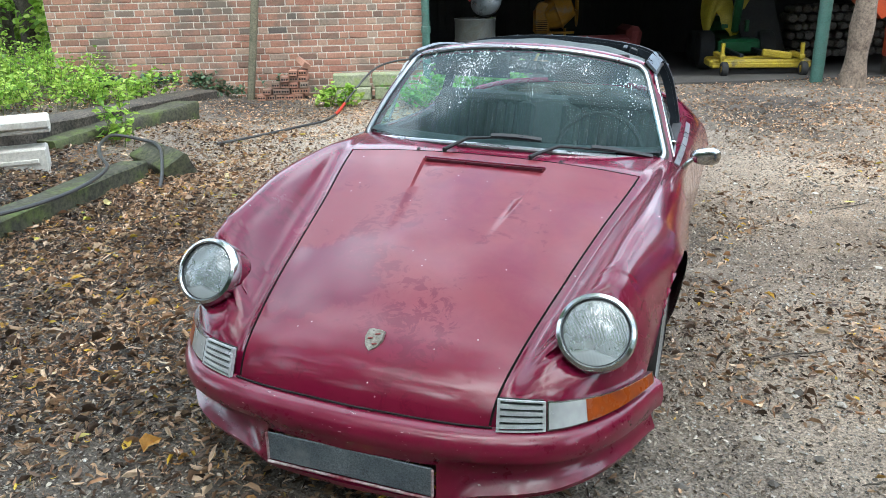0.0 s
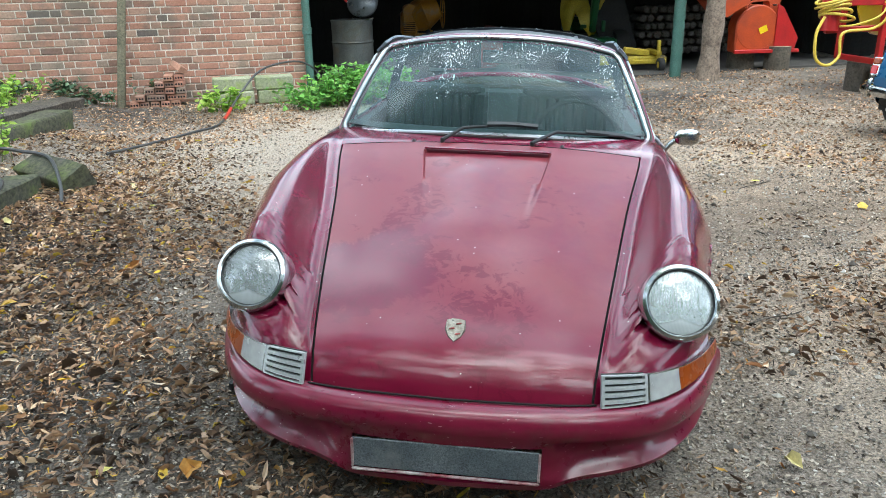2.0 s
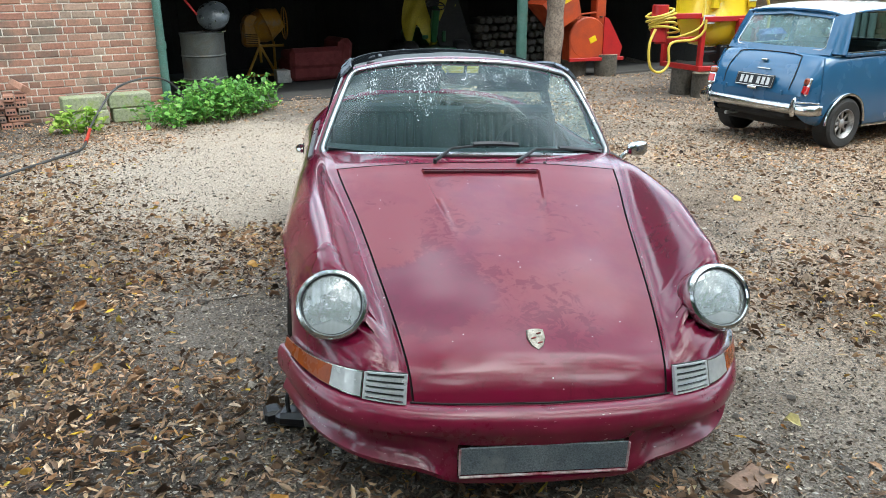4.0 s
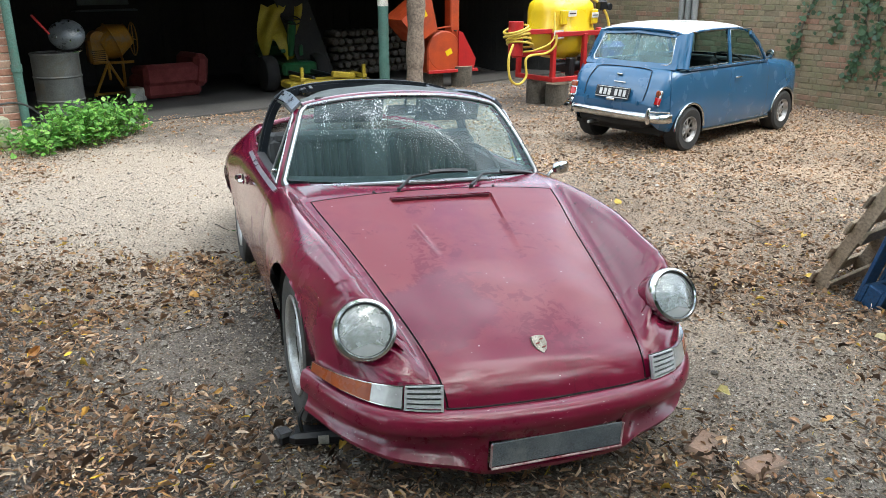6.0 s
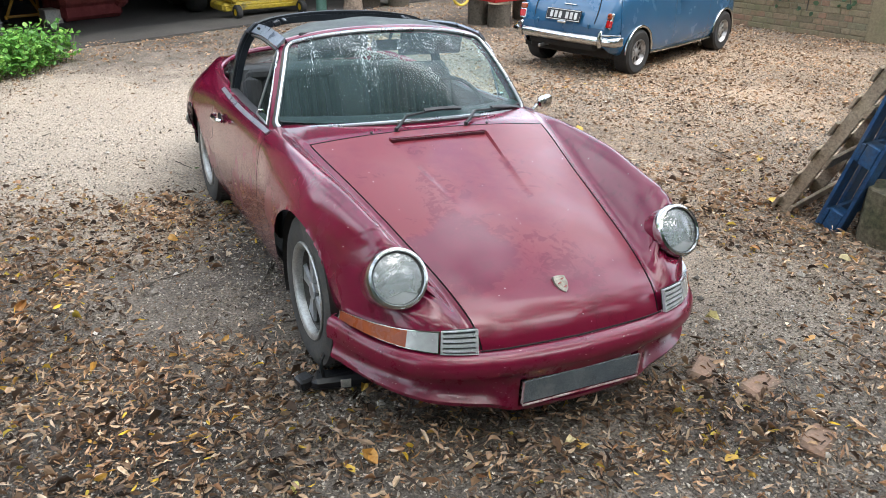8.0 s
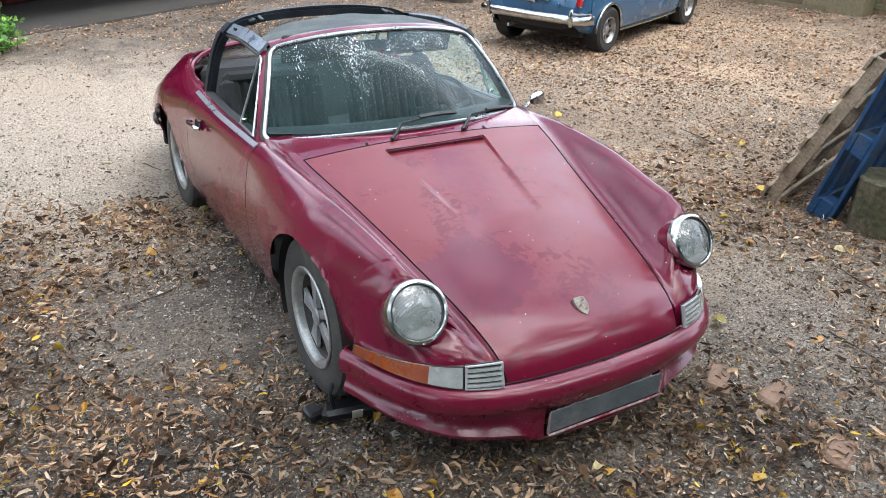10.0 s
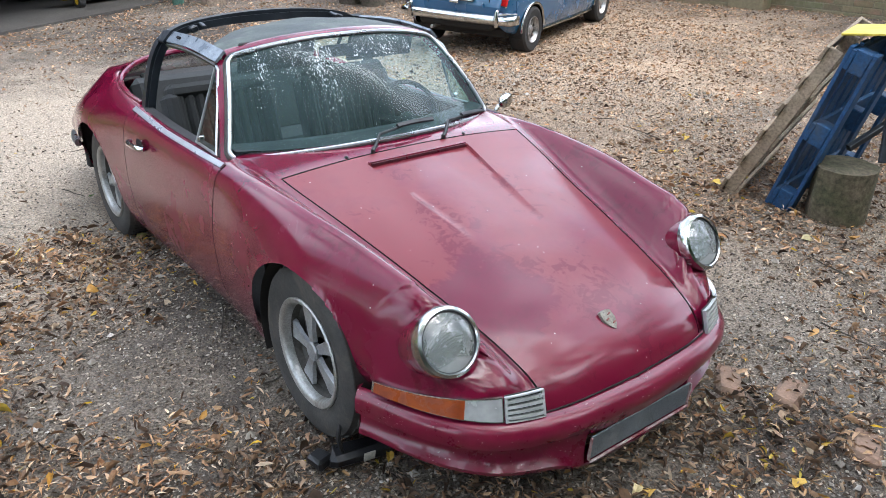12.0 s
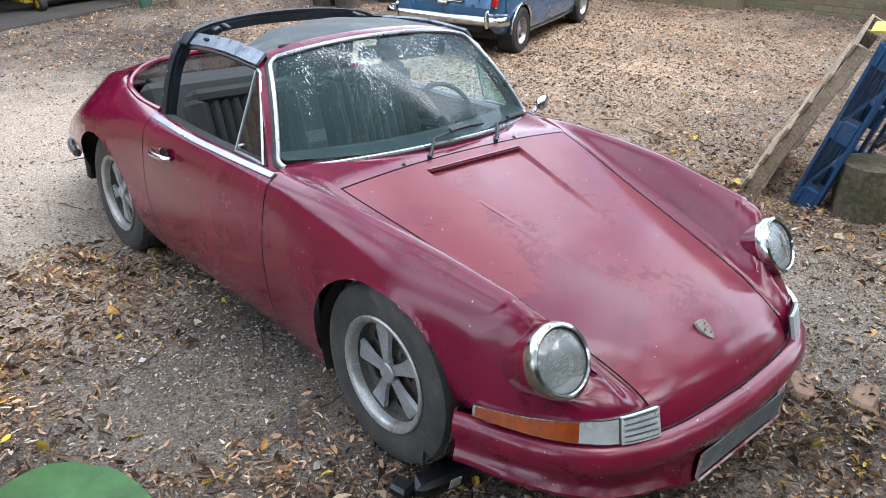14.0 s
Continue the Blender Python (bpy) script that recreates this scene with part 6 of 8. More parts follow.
slat_pallet(leaning((2.325, 0.40, 0.02), (2.445, -0.01, 0.95), (-0.955, -0.295, 0)) @ pose(-0.5, 0, -0.075))
pallet("blue_pallet", "scuffed blue block pallet standing on edge", leaning((2.375, 0.135, 0.02), (2.41, -0.125, 0.985), (-0.99, -0.12, 0)) @ pose(-0.5, 0.0, -0.152), BLUEPALLET)
solid("yellow_board", Shape().box(0.55, 0.34, 0.012, pose(2.744, -0.133, 1.025, -6, 4, 18), 0.002), surf("yellow_board", (0.62, 0.50, 0.06), (0.55, 0.42, 0.05), 6, 0.6), "yellow painted board laid on the pallet top", "board")
_s = thing("trestle", "dark steel trestle behind the blue pallet", "trestle", pose(0, 0, 0))
for a, b in (((2.50, -0.40, 0.40), (2.72, -0.24, 1.05)), ((2.95, -0.55, 0.0), (2.78, -0.25, 1.05)), ((2.52, -0.20, 0.42), (3.2, -0.45, 0.80)), ((2.75, -0.25, 1.06), (3.3, -0.25, 1.06))):
    part("bar", beam(Shape(), a, b, 0.035, 0.035), BLACK, _s)


def log(name, label, x, y, r, h, mat, seed, lean=0.0, group="sawn log stumps"):
    s, rows = Shape(), []
    for k in range(7):
        z = -0.03 + (h + 0.03) * k / 6
        rows.append([(r * (1 + 0.07 * noise.noise(Vector((math.cos(a) * 1.6 + seed, math.sin(a) * 1.6, z))) + 0.02 * math.cos(9 * a + seed)) * math.cos(a),
                      r * (1 + 0.07 * noise.noise(Vector((math.cos(a) * 1.6 + seed, math.sin(a) * 1.6, z))) + 0.02 * math.cos(9 * a + seed)) * math.sin(a), z) for a in np.linspace(0, 2 * math.pi, 33)[:-1]])
    s.sheet(rows, closed=True)
    k = len(rows[0])
    s.f.append(tuple(6 * k + i for i in range(k)))
    s.s.append(1)
    return solid(name, s, [mat, STUMPTOP if mat is STUMP else mat], label, "log", pose(x, y, gz(x, y), lean, 0, seed * 40), group, smooth=50)


log("log_stump", "thick log stump green with algae beside the pallet", 2.57, -0.20, 0.165, 0.31, GREENLOG, 1.0)
for _k in range(4):
    solid("scrap_board", Shape().box(0.5, 0.12, 0.045, pose(3.02 + 0.01 * _k, -0.60 - 0.01 * _k, 0.03 + 0.05 * _k, 0, 0, 12 + 9 * _k), 0.004), PALLET, "weathered board in a small stack", "board", group="stacked boards")
log("log_stump", "pale sawn log stump under the sprayer frame", 3.98, 7.42, 0.145, 0.34, STUMP, 2.0)
log("log_stump", "pale sawn log stump before the sprayer frame", 4.16, 7.12, 0.165, 0.31, STUMP, 3.0)
log("log_stump", "grey sawn log stump under the orange chipper", 3.58, 9.42, 0.17, 0.33, STUMP, 4.0)
log("log_stump", "grey sawn log stump beneath the orange chipper", 3.10, 9.55, 0.19, 0.28, STUMP, 5.0)
log("log_stump", "pale sawn log stump at the back of the sprayer", 4.80, 7.55, 0.15, 0.33, STUMP, 6.0)
# broken clay slabs in the earth before the car
for _x, _y, _r, _w in ((0.70, -0.76, 35, 0.22), (0.82, -0.95, 12, 0.22), (0.76, -1.28, 20, 0.20)):
    solid("clay_slab", rough_up(Shape().box(_w, 0.11, 0.065, None, 0.016), 0.012, 11), surf("pale_clay_brick", (0.27, 0.165, 0.11), (0.15, 0.115, 0.088), 9, 0.9, 0, 0.5), "worn orange clay brick half buried in leaves", "brick", pose(_x, _y, gz(_x, _y) - 0.014, 5, 7, _r), "half buried bricks", smooth=60)
# the black plastic piece under the front wheel
_w = CAR @ Vector((-0.70, -0.25, 0.03))
bag = thing("plastic_scrap", "black plastic lamp housing scrap under the front tyre", "scrap", Matrix.Translation((_w.x, _w.y, gz(_w.x, _w.y) + 0.02)) @ pose(0, 0, 0, 0, 0, -12) @ Matrix.Scale(0.9, 4))
part("housing", rough_up(Shape().box(0.24, 0.10, 0.07, pose(0, 0, 0.03), 0.02).box(0.07, 0.09, 0.05, pose(-0.15, 0.02, 0.03, 0, 0, 30), 0.012), 0.012, 14), PLASTICBLACK, bag)
part("strap", Shape().tube(spline([(-0.07, -0.02, 0.05), (-0.08, 0.0, 0.12), (-0.06, 0.03, 0.15)], 4), 0.009, 6), PLASTICBLACK, bag)
part("patch", Shape().box(0.045, 0.004, 0.05, pose(0.02, -0.056, 0.04, 15, 0, 0), 0.001), LABEL, bag, "white reflective patch")
# a broad leaf that hangs near the path's end
NEARLEAF = leafy("broad_green_leaf", [(0.0, (0.06, 0.17, 0.04)), (1.0, (0.08, 0.2, 0.05))], 0.4, 0.3)
LEAF_FOOT, LEAF_TIP = Vector((-1.936, -1.192, 1.456)), Vector((-1.856, -1.256, 1.468))
br = thing("laurel_shoot", "young green shoot with broad leaves", "plant", pose(LEAF_FOOT.x - 0.03, LEAF_FOOT.y, gz(LEAF_FOOT.x, LEAF_FOOT.y)))
_h = LEAF_FOOT.z - gz(LEAF_FOOT.x, LEAF_FOOT.y)
part("stem", Shape().tube(spline([(0, 0, -0.05), (-0.02, 0.01, _h * 0.4), (-0.01, 0.0, _h * 0.8), (0.03, 0, _h)], 5), 0.004, 6), STEM, br)


def broad_leaf(foot, way, length):
    """A pointed oval leaf with a sunken midrib."""
    y = Vector(way).normalized()
    x = y.cross(Vector((0, 0, 1))).normalized()
    z = x.cross(y)
    rows = []
    for u in np.linspace(0, 1, 13):
        w = 0.34 * math.sin(math.pi * u ** 0.85) ** 0.75 * (1 + 0.04 * math.sin(u * 60))
        rows.append([Vector(foot) + y * (length * u) + x * (length * w * q) + z * (length * (0.10 * abs(q) ** 1.3 * (1 - u) - 0.12 * u * u + 0.008 * math.cos(u * 45) * abs(q))) for q in np.linspace(-1, 1, 9)])
    return Shape().sheet(rows)


part("leaf", broad_leaf((0.03, 0, _h), LEAF_TIP - LEAF_FOOT, (LEAF_TIP - LEAF_FOOT).length * 1.03), NEARLEAF, br, smooth=60)
for _a, _z, _l in ((200, 0.86, 0.08), (110, 0.80, 0.09), (250, 0.66, 0.09), (150, 0.5, 0.10)):
    part("leaf", broad_leaf((-0.01, 0, _h * _z), (math.cos(radians(_a)), math.sin(radians(_a)), 0.2), _l), NEARLEAF, br, smooth=60)

# ---------- the blue small saloon ----------
MINI = Matrix.Translation((3.727, 4.404, 0.0)) @ pose(0, 0, 0, 0, 0, -69.5) @ Matrix.Diagonal((0.945, 0.945, 0.965, 1))
saloon = thing("small_saloon", "glossy blue small saloon car with a cream roof", "car", MINI)
MB = {k: crv(*v) for k, v in dict(
    top=((-0.50, 0.52), (-0.47, 0.62), (-0.40, 0.76), (-0.27, 0.885), (-0.18, 0.905), (1.5, 0.915), (1.9, 0.885), (2.25, 0.85), (2.42, 0.80), (2.52, 0.66), (2.55, 0.55)),
    half=((-0.50, 0.54), (-0.45, 0.60), (-0.30, 0.655), (0.0, 0.685), (1.2, 0.695), (1.9, 0.685), (2.3, 0.65), (2.48, 0.58), (2.55, 0.50)),
    bot=((-0.50, 0.36), (-0.40, 0.27), (-0.2, 0.22), (0.3, 0.19), (1.9, 0.19), (2.4, 0.25), (2.55, 0.33))).items()}


def saloon_section(y):
    t, h, b = float(MB["top"](y)), float(MB["half"](y)), float(MB["bot"](y))
    sh = h * 0.93
    ctrl = [(0, t), (sh * 0.5, t - 0.004), (sh * 0.86, t - 0.018), (sh, t - 0.045), (h * 0.985, t - 0.13), (h, b + (t - b) * 0.50), (h * 0.992, b + (t - b) * 0.2), (h * 0.955, b + 0.03), (h * 0.90, b)]
    return [(p.x, y, p.y) for p in spline([(a, z, 0) for a, z in ctrl], 5)]


ys = np.concatenate([np.linspace(-0.50, -0.2, 16), np.linspace(-0.17, 2.3, 80), np.linspace(2.33, 2.55, 12)])
ys = np.array(sorted(list(ys) + [0.735, 0.741, 1.585, 1.591]))
MG = np.array([saloon_section(y) for y in ys])
MHUB, MR = (0.0, 2.036), 0.275
mb = Shape()
for _side in (1, -1):
    g = MG.copy()
    inside = np.zeros(g.shape[:2], bool)
    for h in MHUB:
        d = np.hypot(g[:, :, 1] - h, g[:, :, 2] - 0.245)
        ins = (d < MR) & (g[:, :, 0] > 0.45) | (np.abs(g[:, :, 1] - h) < MR) & (g[:, :, 2] < 0.245) & (g[:, :, 0] > 0.45)
        up = ins & (g[:, :, 2] >= 0.245)
        k = MR / np.maximum(d, 1e-4)
        g[:, :, 1] = np.where(up, h + (g[:, :, 1] - h) * k, g[:, :, 1])
        g[:, :, 2] = np.where(up, 0.245 + (g[:, :, 2] - 0.245) * k, g[:, :, 2])
        inside |= ins
    g[:, :, 0] *= _side
    C = g.shape[1]
    f, sl = [], []
    for i in range(len(ys) - 1):
        for j in range(C - 1):
            if inside[i:i + 2, j:j + 2].all():
                continue
            cx, cy, cz = np.abs(g[i:i + 2, j:j + 2, 0]).mean(), (ys[i] + ys[i + 1]) / 2, 0
            if -0.17 < cy < 1.52 and cx < 0.60 and j < 14:
                continue
            q = (i * C + j, (i + 1) * C + j, (i + 1) * C + j + 1, i * C + j + 1)
            f.append(q if _side < 0 else q[::-1])
            gap = j > 14 and (0.735 < cy < 0.741 or 1.585 < cy < 1.591) and j < C - 6
            sl.append(1 if gap else 0)
    k0 = len(mb.v)
    mb.v += [tuple(p) for p in g.reshape(-1, 3)]
    mb.f += [tuple(a + k0 for a in q) for q in f]
    mb.s += sl
part("body", mb, [SALOONBLUE, GAP], saloon, smooth=50)
for _side in (1, -1):
    part("rear_panel_end", Shape().sheet([[(_side * x, -0.50, z) for x in (0, 0.3, 0.54)] for z in (0.36, 0.52)], flip=_side < 0), SALOONBLUE, saloon)
# roof shell, gutter, pillars
def roof_pt(u, v):
    """u across from -1 to 1, v from the rear to the front."""
    y = -0.105 + v * 1.385 + (0.055 * (1 - v) - 0.09 * v) * abs(u) ** 2.5
    hw = 0.535 + 0.062 * math.sin(math.pi * min(1, max(0, 0.06 + 0.88 * v))) ** 0.45
    e = abs(u) ** 5 * 0.034 + abs(2 * v - 1) ** 6 * 0.030
    return Vector((u * hw, y, 1.300 + 0.022 * math.sin(math.pi * v) - 0.018 * u * u - e))


rf = [[roof_pt(u, v) for u in np.linspace(-1, 1, 21)] for v in np.linspace(0, 1, 21)]
part("roof", Shape().sheet(rf, 0.02), SALOONWHITE, saloon, "cream white roof", smooth=60)
edge = [roof_pt(u, 0) for u in np.linspace(-1, 1, 12)] + [roof_pt(1, v) for v in np.linspace(0.08, 1, 14)] + [roof_pt(u, 1) for u in np.linspace(0.9, -1, 12)] + [roof_pt(-1, v) for v in np.linspace(0.92, 0.08, 12)]
part("gutter", Shape().tube([p + Vector((0, 0, -0.008)) for p in edge], 0.013, 6, True), SALOONBLUE, saloon)
belt = 0.875
for _side in (1, -1):
    def gh(y, z):
        """Side of the cabin at height z."""
        return Vector((_side * (0.655 - (z - belt) * 0.185), y, z))
    rear = [Vector((_side * 0.560, -0.225, 0.885)), Vector((_side * 0.530, -0.140, 1.06)), Vector((_side * 0.500, -0.050, 1.215))]
    front = [gh(-0.10, belt), gh(-0.035, 1.05), gh(0.025, 1.235)]
    rows = [[p, p.lerp(q, 0.33) + Vector((_side * 0.030, -0.018, 0)), p.lerp(q, 0.66) + Vector((_side * 0.026, -0.008, 0)), q] for p, q in zip(rear, front)]
    part("pillar", Shape().sheet(rows, 0.02, flip=_side > 0), SALOONBLUE, saloon, smooth=60)
    part("pillar", Shape().ribbon([gh(0.738, belt), gh(0.735, 1.10), gh(0.73, 1.25)], (_side, 0, 0.2), 0.055, 0.022), SALOONBLUE, saloon)
    part("pillar", Shape().ribbon([gh(1.53, belt), gh(1.36, 1.08), gh(1.20, 1.195)], (_side, 0.5, 0.2), 0.055, 0.03), SALOONBLUE, saloon)
    part("window_ledge", Shape().ribbon([gh(y, belt + 0.004) for y in np.linspace(-0.1, 1.55, 10)], (_side * 0.3, 0, 1), 0.050, 0.02), SALOONBLUE, saloon)
    for (y0, y1), (y2, y3) in (((-0.085, 0.70), (0.035, 0.695)), ((0.78, 1.46), (0.775, 1.225))):
        c = [gh(y0, belt + 0.02), gh(y1, belt + 0.02), gh(y3, 1.243), gh(y2, 1.243)]
        w = part("side_window", Shape().tube([a.lerp(b, k / 5) for a, b in zip(c, c[1:] + c[:1]) for k in range(5)], 0.007, 6, True), CHROME, saloon, "bright-edged side window")
        part("pane", Shape().add(c, [(0, 1, 2, 3)]), PANE, w).visible_shadow = False
    part("sill_trim", Shape().tube([(_side * 0.655, 0.28, 0.205), (_side * 0.668, 1.0, 0.200), (_side * 0.655, 1.76, 0.205)], 0.016, 8), CHROME, saloon, "bright sill strip")
    for h in MHUB:
        part("arch_trim", Shape().tube([(_side * (0.690 if abs(math.cos(a)) < 0.8 else 0.684), h + MR * math.cos(a), 0.245 + MR * math.sin(a)) for a in np.linspace(0.02, math.pi - 0.02, 20)], 0.014, 8), CHROME, saloon, "bright wheel arch strip")
        m = pose(_side * 0.60, h, 0.245, 0, 90 * _side, 0)
        wl = part("wheel", Shape().lathe([(0.128, -0.08), (0.16, -0.095), (0.21, -0.098), (0.236, -0.08), (0.2425, -0.04), (0.243, 0.0), (0.2425, 0.04), (0.236, 0.08), (0.21, 0.098), (0.16, 0.095), (0.128, 0.082)], m, 36, cap=False), TYRE, saloon, "black tyre on a silver alloy rim")
        part("rim", Shape().lathe([(0.118, 0.04), (0.125, 0.07), (0.138, 0.094), (0.133, 0.096), (0.122, 0.072), (0.112, 0.045)], m, 32, cap=False), ALU, wl)
        part("rim_disc", Shape().lathe([(0.10, 0.02), (0.118, 0.035)], m, 24), UNDER, wl)
        for k in range(8):
            part("spoke", Shape().box(0.075, 0.026, 0.016, m @ pose(0, 0, 0, 0, 0, 45 * k) @ pose(0.078, 0, 0.052), 0.004), ALU, wl)
        part("hub_cap", Shape().lathe([(0.045, 0.04), (0.042, 0.066), (0.03, 0.075), (0, 0.077)], m, 18), ALU, wl)
        rows = [[(_side * x, h + (MR + 0.003) * math.cos(a), 0.245 + (MR + 0.003) * math.sin(a)) for a in np.linspace(-0.2, math.pi + 0.2, 20)] for x in (0.68, 0.45)]
        part("wheel_well", Shape().sheet(rows, flip=_side > 0).box(0.02, 0.56, 0.4, pose(_side * 0.44, h, 0.38), 0.004), UNDER, saloon)
    tl = part("tail_lamp", Shape().box(0.085, 0.035, 0.165, pose(_side * 0.575, -0.462, 0.605, -14, 0, -_side * 22), 0.012), CHROME, saloon, "upright tail lamp")
    part("red_lens", Shape().box(0.074, 0.045, 0.088, pose(_side * 0.578, -0.474, 0.575, -14, 0, -_side * 22), 0.014), REDLENS, tl, "red lens")
    part("amber_lens", Shape().box(0.074, 0.045, 0.060, pose(_side * 0.577, -0.459, 0.650, -14, 0, -_side * 22), 0.014), AMBER, tl, "amber lens")
    part("overrider", Shape().tube([(_side * 0.53, -0.555, 0.345), (_side * 0.53, -0.575, 0.41), (_side * 0.53, -0.555, 0.49), (_side * 0.53, -0.54, 0.50)], [0.022, 0.026, 0.022, 0.016], 10), CHROME, saloon, "chrome overrider")
    part("seam_fin", Shape().tube([(_side * 0.600, -0.30, 0.86), (_side * 0.640, -0.34, 0.72), (_side * 0.652, -0.345, 0.50), (_side * 0.645, -0.33, 0.34)], 0.007, 6), SALOONBLUE, saloon)
    part("corner_bar", Shape().tube(spline([(_side * 0.53, -0.56, 0.47), (_side * 0.62, -0.52, 0.47), (_side * 0.685, -0.40, 0.46)], 5), 0.010, 8), CHROME, saloon)
line = spline([(-0.69, -0.36, 0.40), (-0.66, -0.50, 0.40), (-0.45, -0.545, 0.40), (0, -0.56, 0.40), (0.45, -0.545, 0.40), (0.66, -0.50, 0.40), (0.69, -0.36, 0.40)], 6)
rows = []
for off, dz in ((-0.03, -0.045), (0.0, -0.042), (0.018, -0.025), (0.024, 0.0), (0.018, 0.025), (0.0, 0.040), (-0.03, 0.043)):
    rows.append([p + Vector((p.x * 0.02 * (off > 0), -off, dz)) for p in line])
part("rear_bumper", Shape().sheet(rows, 0.006, flip=True), CHROME, saloon, "chrome rear bumper", smooth=60)
# rear window
def rw_pt(u, v):
    hw = 0.535 - 0.060 * v
    return Vector((u * hw, -0.222 + 0.150 * v - 0.03 * (1 - u * u), 0.912 + (0.320 - 0.025 * u * u) * v))


c = []
for cu, cv, a0 in ((0.88, 0.82, 0), (-0.88, 0.82, 90), (-0.88, 0.18, 180), (0.88, 0.18, 270)):
    c += [rw_pt(cu + 0.12 * math.cos(radians(a)), cv + 0.18 * math.sin(radians(a))) for a in np.linspace(a0, a0 + 90, 7)]
rw = part("rear_window", Shape().tube(c, 0.011, 6, True), CHROME, saloon, "wide rear window with a bright edge")
part("pane", Shape().add([rw_pt(0, 0.5)] + c, [(0, i + 1, (i + 1) % len(c) + 1) for i in range(len(c))]), REARPANE, rw).visible_shadow = False
fill = Shape()
fill.ribbon([rw_pt(-1.0, 1.02), rw_pt(0, 1.04), rw_pt(1.0, 1.02)], (0, -0.7, 0.5), 0.07, 0.02)
fill.ribbon([rw_pt(-1.12, -0.05), rw_pt(0, -0.06), rw_pt(1.12, -0.05)], (0, -0.7, 0.5), 0.07, 0.03)
fill.ribbon([rw_pt(1.05, -0.05), rw_pt(1.05, 1.0)], (0.2, -0.8, 0.5), 0.05, 0.02)
fill.ribbon([rw_pt(-1.05, -0.05), rw_pt(-1.05, 1.0)], (-0.2, -0.8, 0.5), 0.05, 0.02)
part("rear_window_surround", fill, SALOONBLUE, saloon)
# windscreen
c = [(-0.57, 1.53, 0.92), (0.57, 1.53, 0.92), (0.54, 1.25, 1.245), (-0.54, 1.25, 1.245)]
fs = part("windscreen", Shape().add(c, [(0, 1, 2, 3)]), PANE, saloon)
fs.visible_shadow = False
# boot lid line, handle, number plate with plain bars
def boot_pt(x, z):
    ys_ = np.linspace(-0.50, -0.19, 60)
    zz = MB["top"](ys_)
    return Vector((x, float(np.interp(z, zz, ys_)) - 0.006 + 0.02 * abs(x) ** 2, z))


out = [boot_pt(x, z) for x, z in [(-0.40, 0.56), (-0.41, 0.70), (-0.38, 0.82), (-0.33, 0.865), (0, 0.875), (0.33, 0.865), (0.38, 0.82), (0.41, 0.70), (0.40, 0.56)]]
lid = part("boot_lid", Shape().tube(spline(out, 5), 0.0045, 6), GAP, saloon, "boot lid with its dark shut line")
part("boot_handle", Shape().box(0.07, 0.03, 0.022, Matrix.Translation(boot_pt(0, 0.80) + Vector((0, -0.015, 0))), 0.008), CHROME, lid)
part("badge", Shape().box(0.16, 0.010, 0.014, Matrix.Translation(boot_pt(0.04, 0.725) + Vector((0, -0.008, 0))) @ pose(0, 0, 0, -25, 0, 0), 0.003), CHROME, lid)
_m = Matrix.Translation(boot_pt(0, 0.615) + Vector((0, -0.022, 0))) @ pose(0, 0, 0, 72, 0, 0)
npl = part("number_plate", Shape().box(0.46, 0.125, 0.010, _m, 0.003), NUMBLACK, lid, "black number plate with plain pale bars")
part("plate_border", Shape().tube([_m @ Vector((a * 0.218, b * 0.053, 0.006)) for a, b in ((-1, -1), (1, -1), (1, 1), (-1, 1))], 0.004, 4, True), WHITEBAR, npl)
for k in range(6):
    part("bar", Shape().box(0.036, 0.070, 0.004, _m @ pose(-0.155 + 0.058 * k + (0.03 if k > 2 else 0), 0, 0.007), 0.001), WHITEBAR, npl)
part("plate_lamp", Shape().box(0.11, 0.035, 0.03, Matrix.Translation(boot_pt(0, 0.545) + Vector((0, -0.025, 0))), 0.008), CHROME, lid)
for x in (-0.34, 0.34):
    part("hinge", Shape().box(0.02, 0.02, 0.05, Matrix.Translation(boot_pt(x, 0.53) + Vector((0, -0.01, 0))), 0.005), SALOONBLUE, lid)
part("door_handle", Shape().tube([(0.700, 0.83, 0.735), (0.715, 0.84, 0.737), (0.715, 0.92, 0.737), (0.700, 0.93, 0.735)], 0.008, 8), CHROME, saloon)
for _side in (1, -1):
    mm = part("door_mirror", Shape().lathe([(0.015, -0.03), (0.050, -0.025), (0.055, 0.0), (0.045, 0.025), (0.0, 0.04)], pose(_side * 0.745, 1.46, 0.955, -90, 0, 0), 18), CHROME, saloon, "round chrome door mirror")
    part("stalk", Shape().tube([(_side * 0.665, 1.47, 0.885), (_side * 0.70, 1.47, 0.91), (_side * 0.735, 1.46, 0.94)], 0.008, 6), CHROME, mm)
# cabin
part("cabin_floor", Shape().box(1.22, 2.3, 0.04, pose(0, 0.95, 0.23), 0.01), CARPET, saloon)
part("dashboard", Shape().box(1.16, 0.14, 0.05, pose(0, 1.46, 0.86), 0.02), TRIM, saloon)
for x in (-0.30, 0.30):
    st = part("seat", Shape().box(0.44, 0.46, 0.16, pose(x, 0.95, 0.42), 0.05), TRIM, saloon)
    part("backrest", Shape().box(0.44, 0.11, 0.52, pose(x, 0.70, 0.70, 12, 0, 0), 0.04), TRIM, st)
part("rear_seat", Shape().box(1.05, 0.10, 0.42, pose(0, -0.02, 0.68, 14, 0, 0), 0.04), TRIM, saloon)
_m = pose(0.32, 1.30, 0.86, -35, 0, 0)
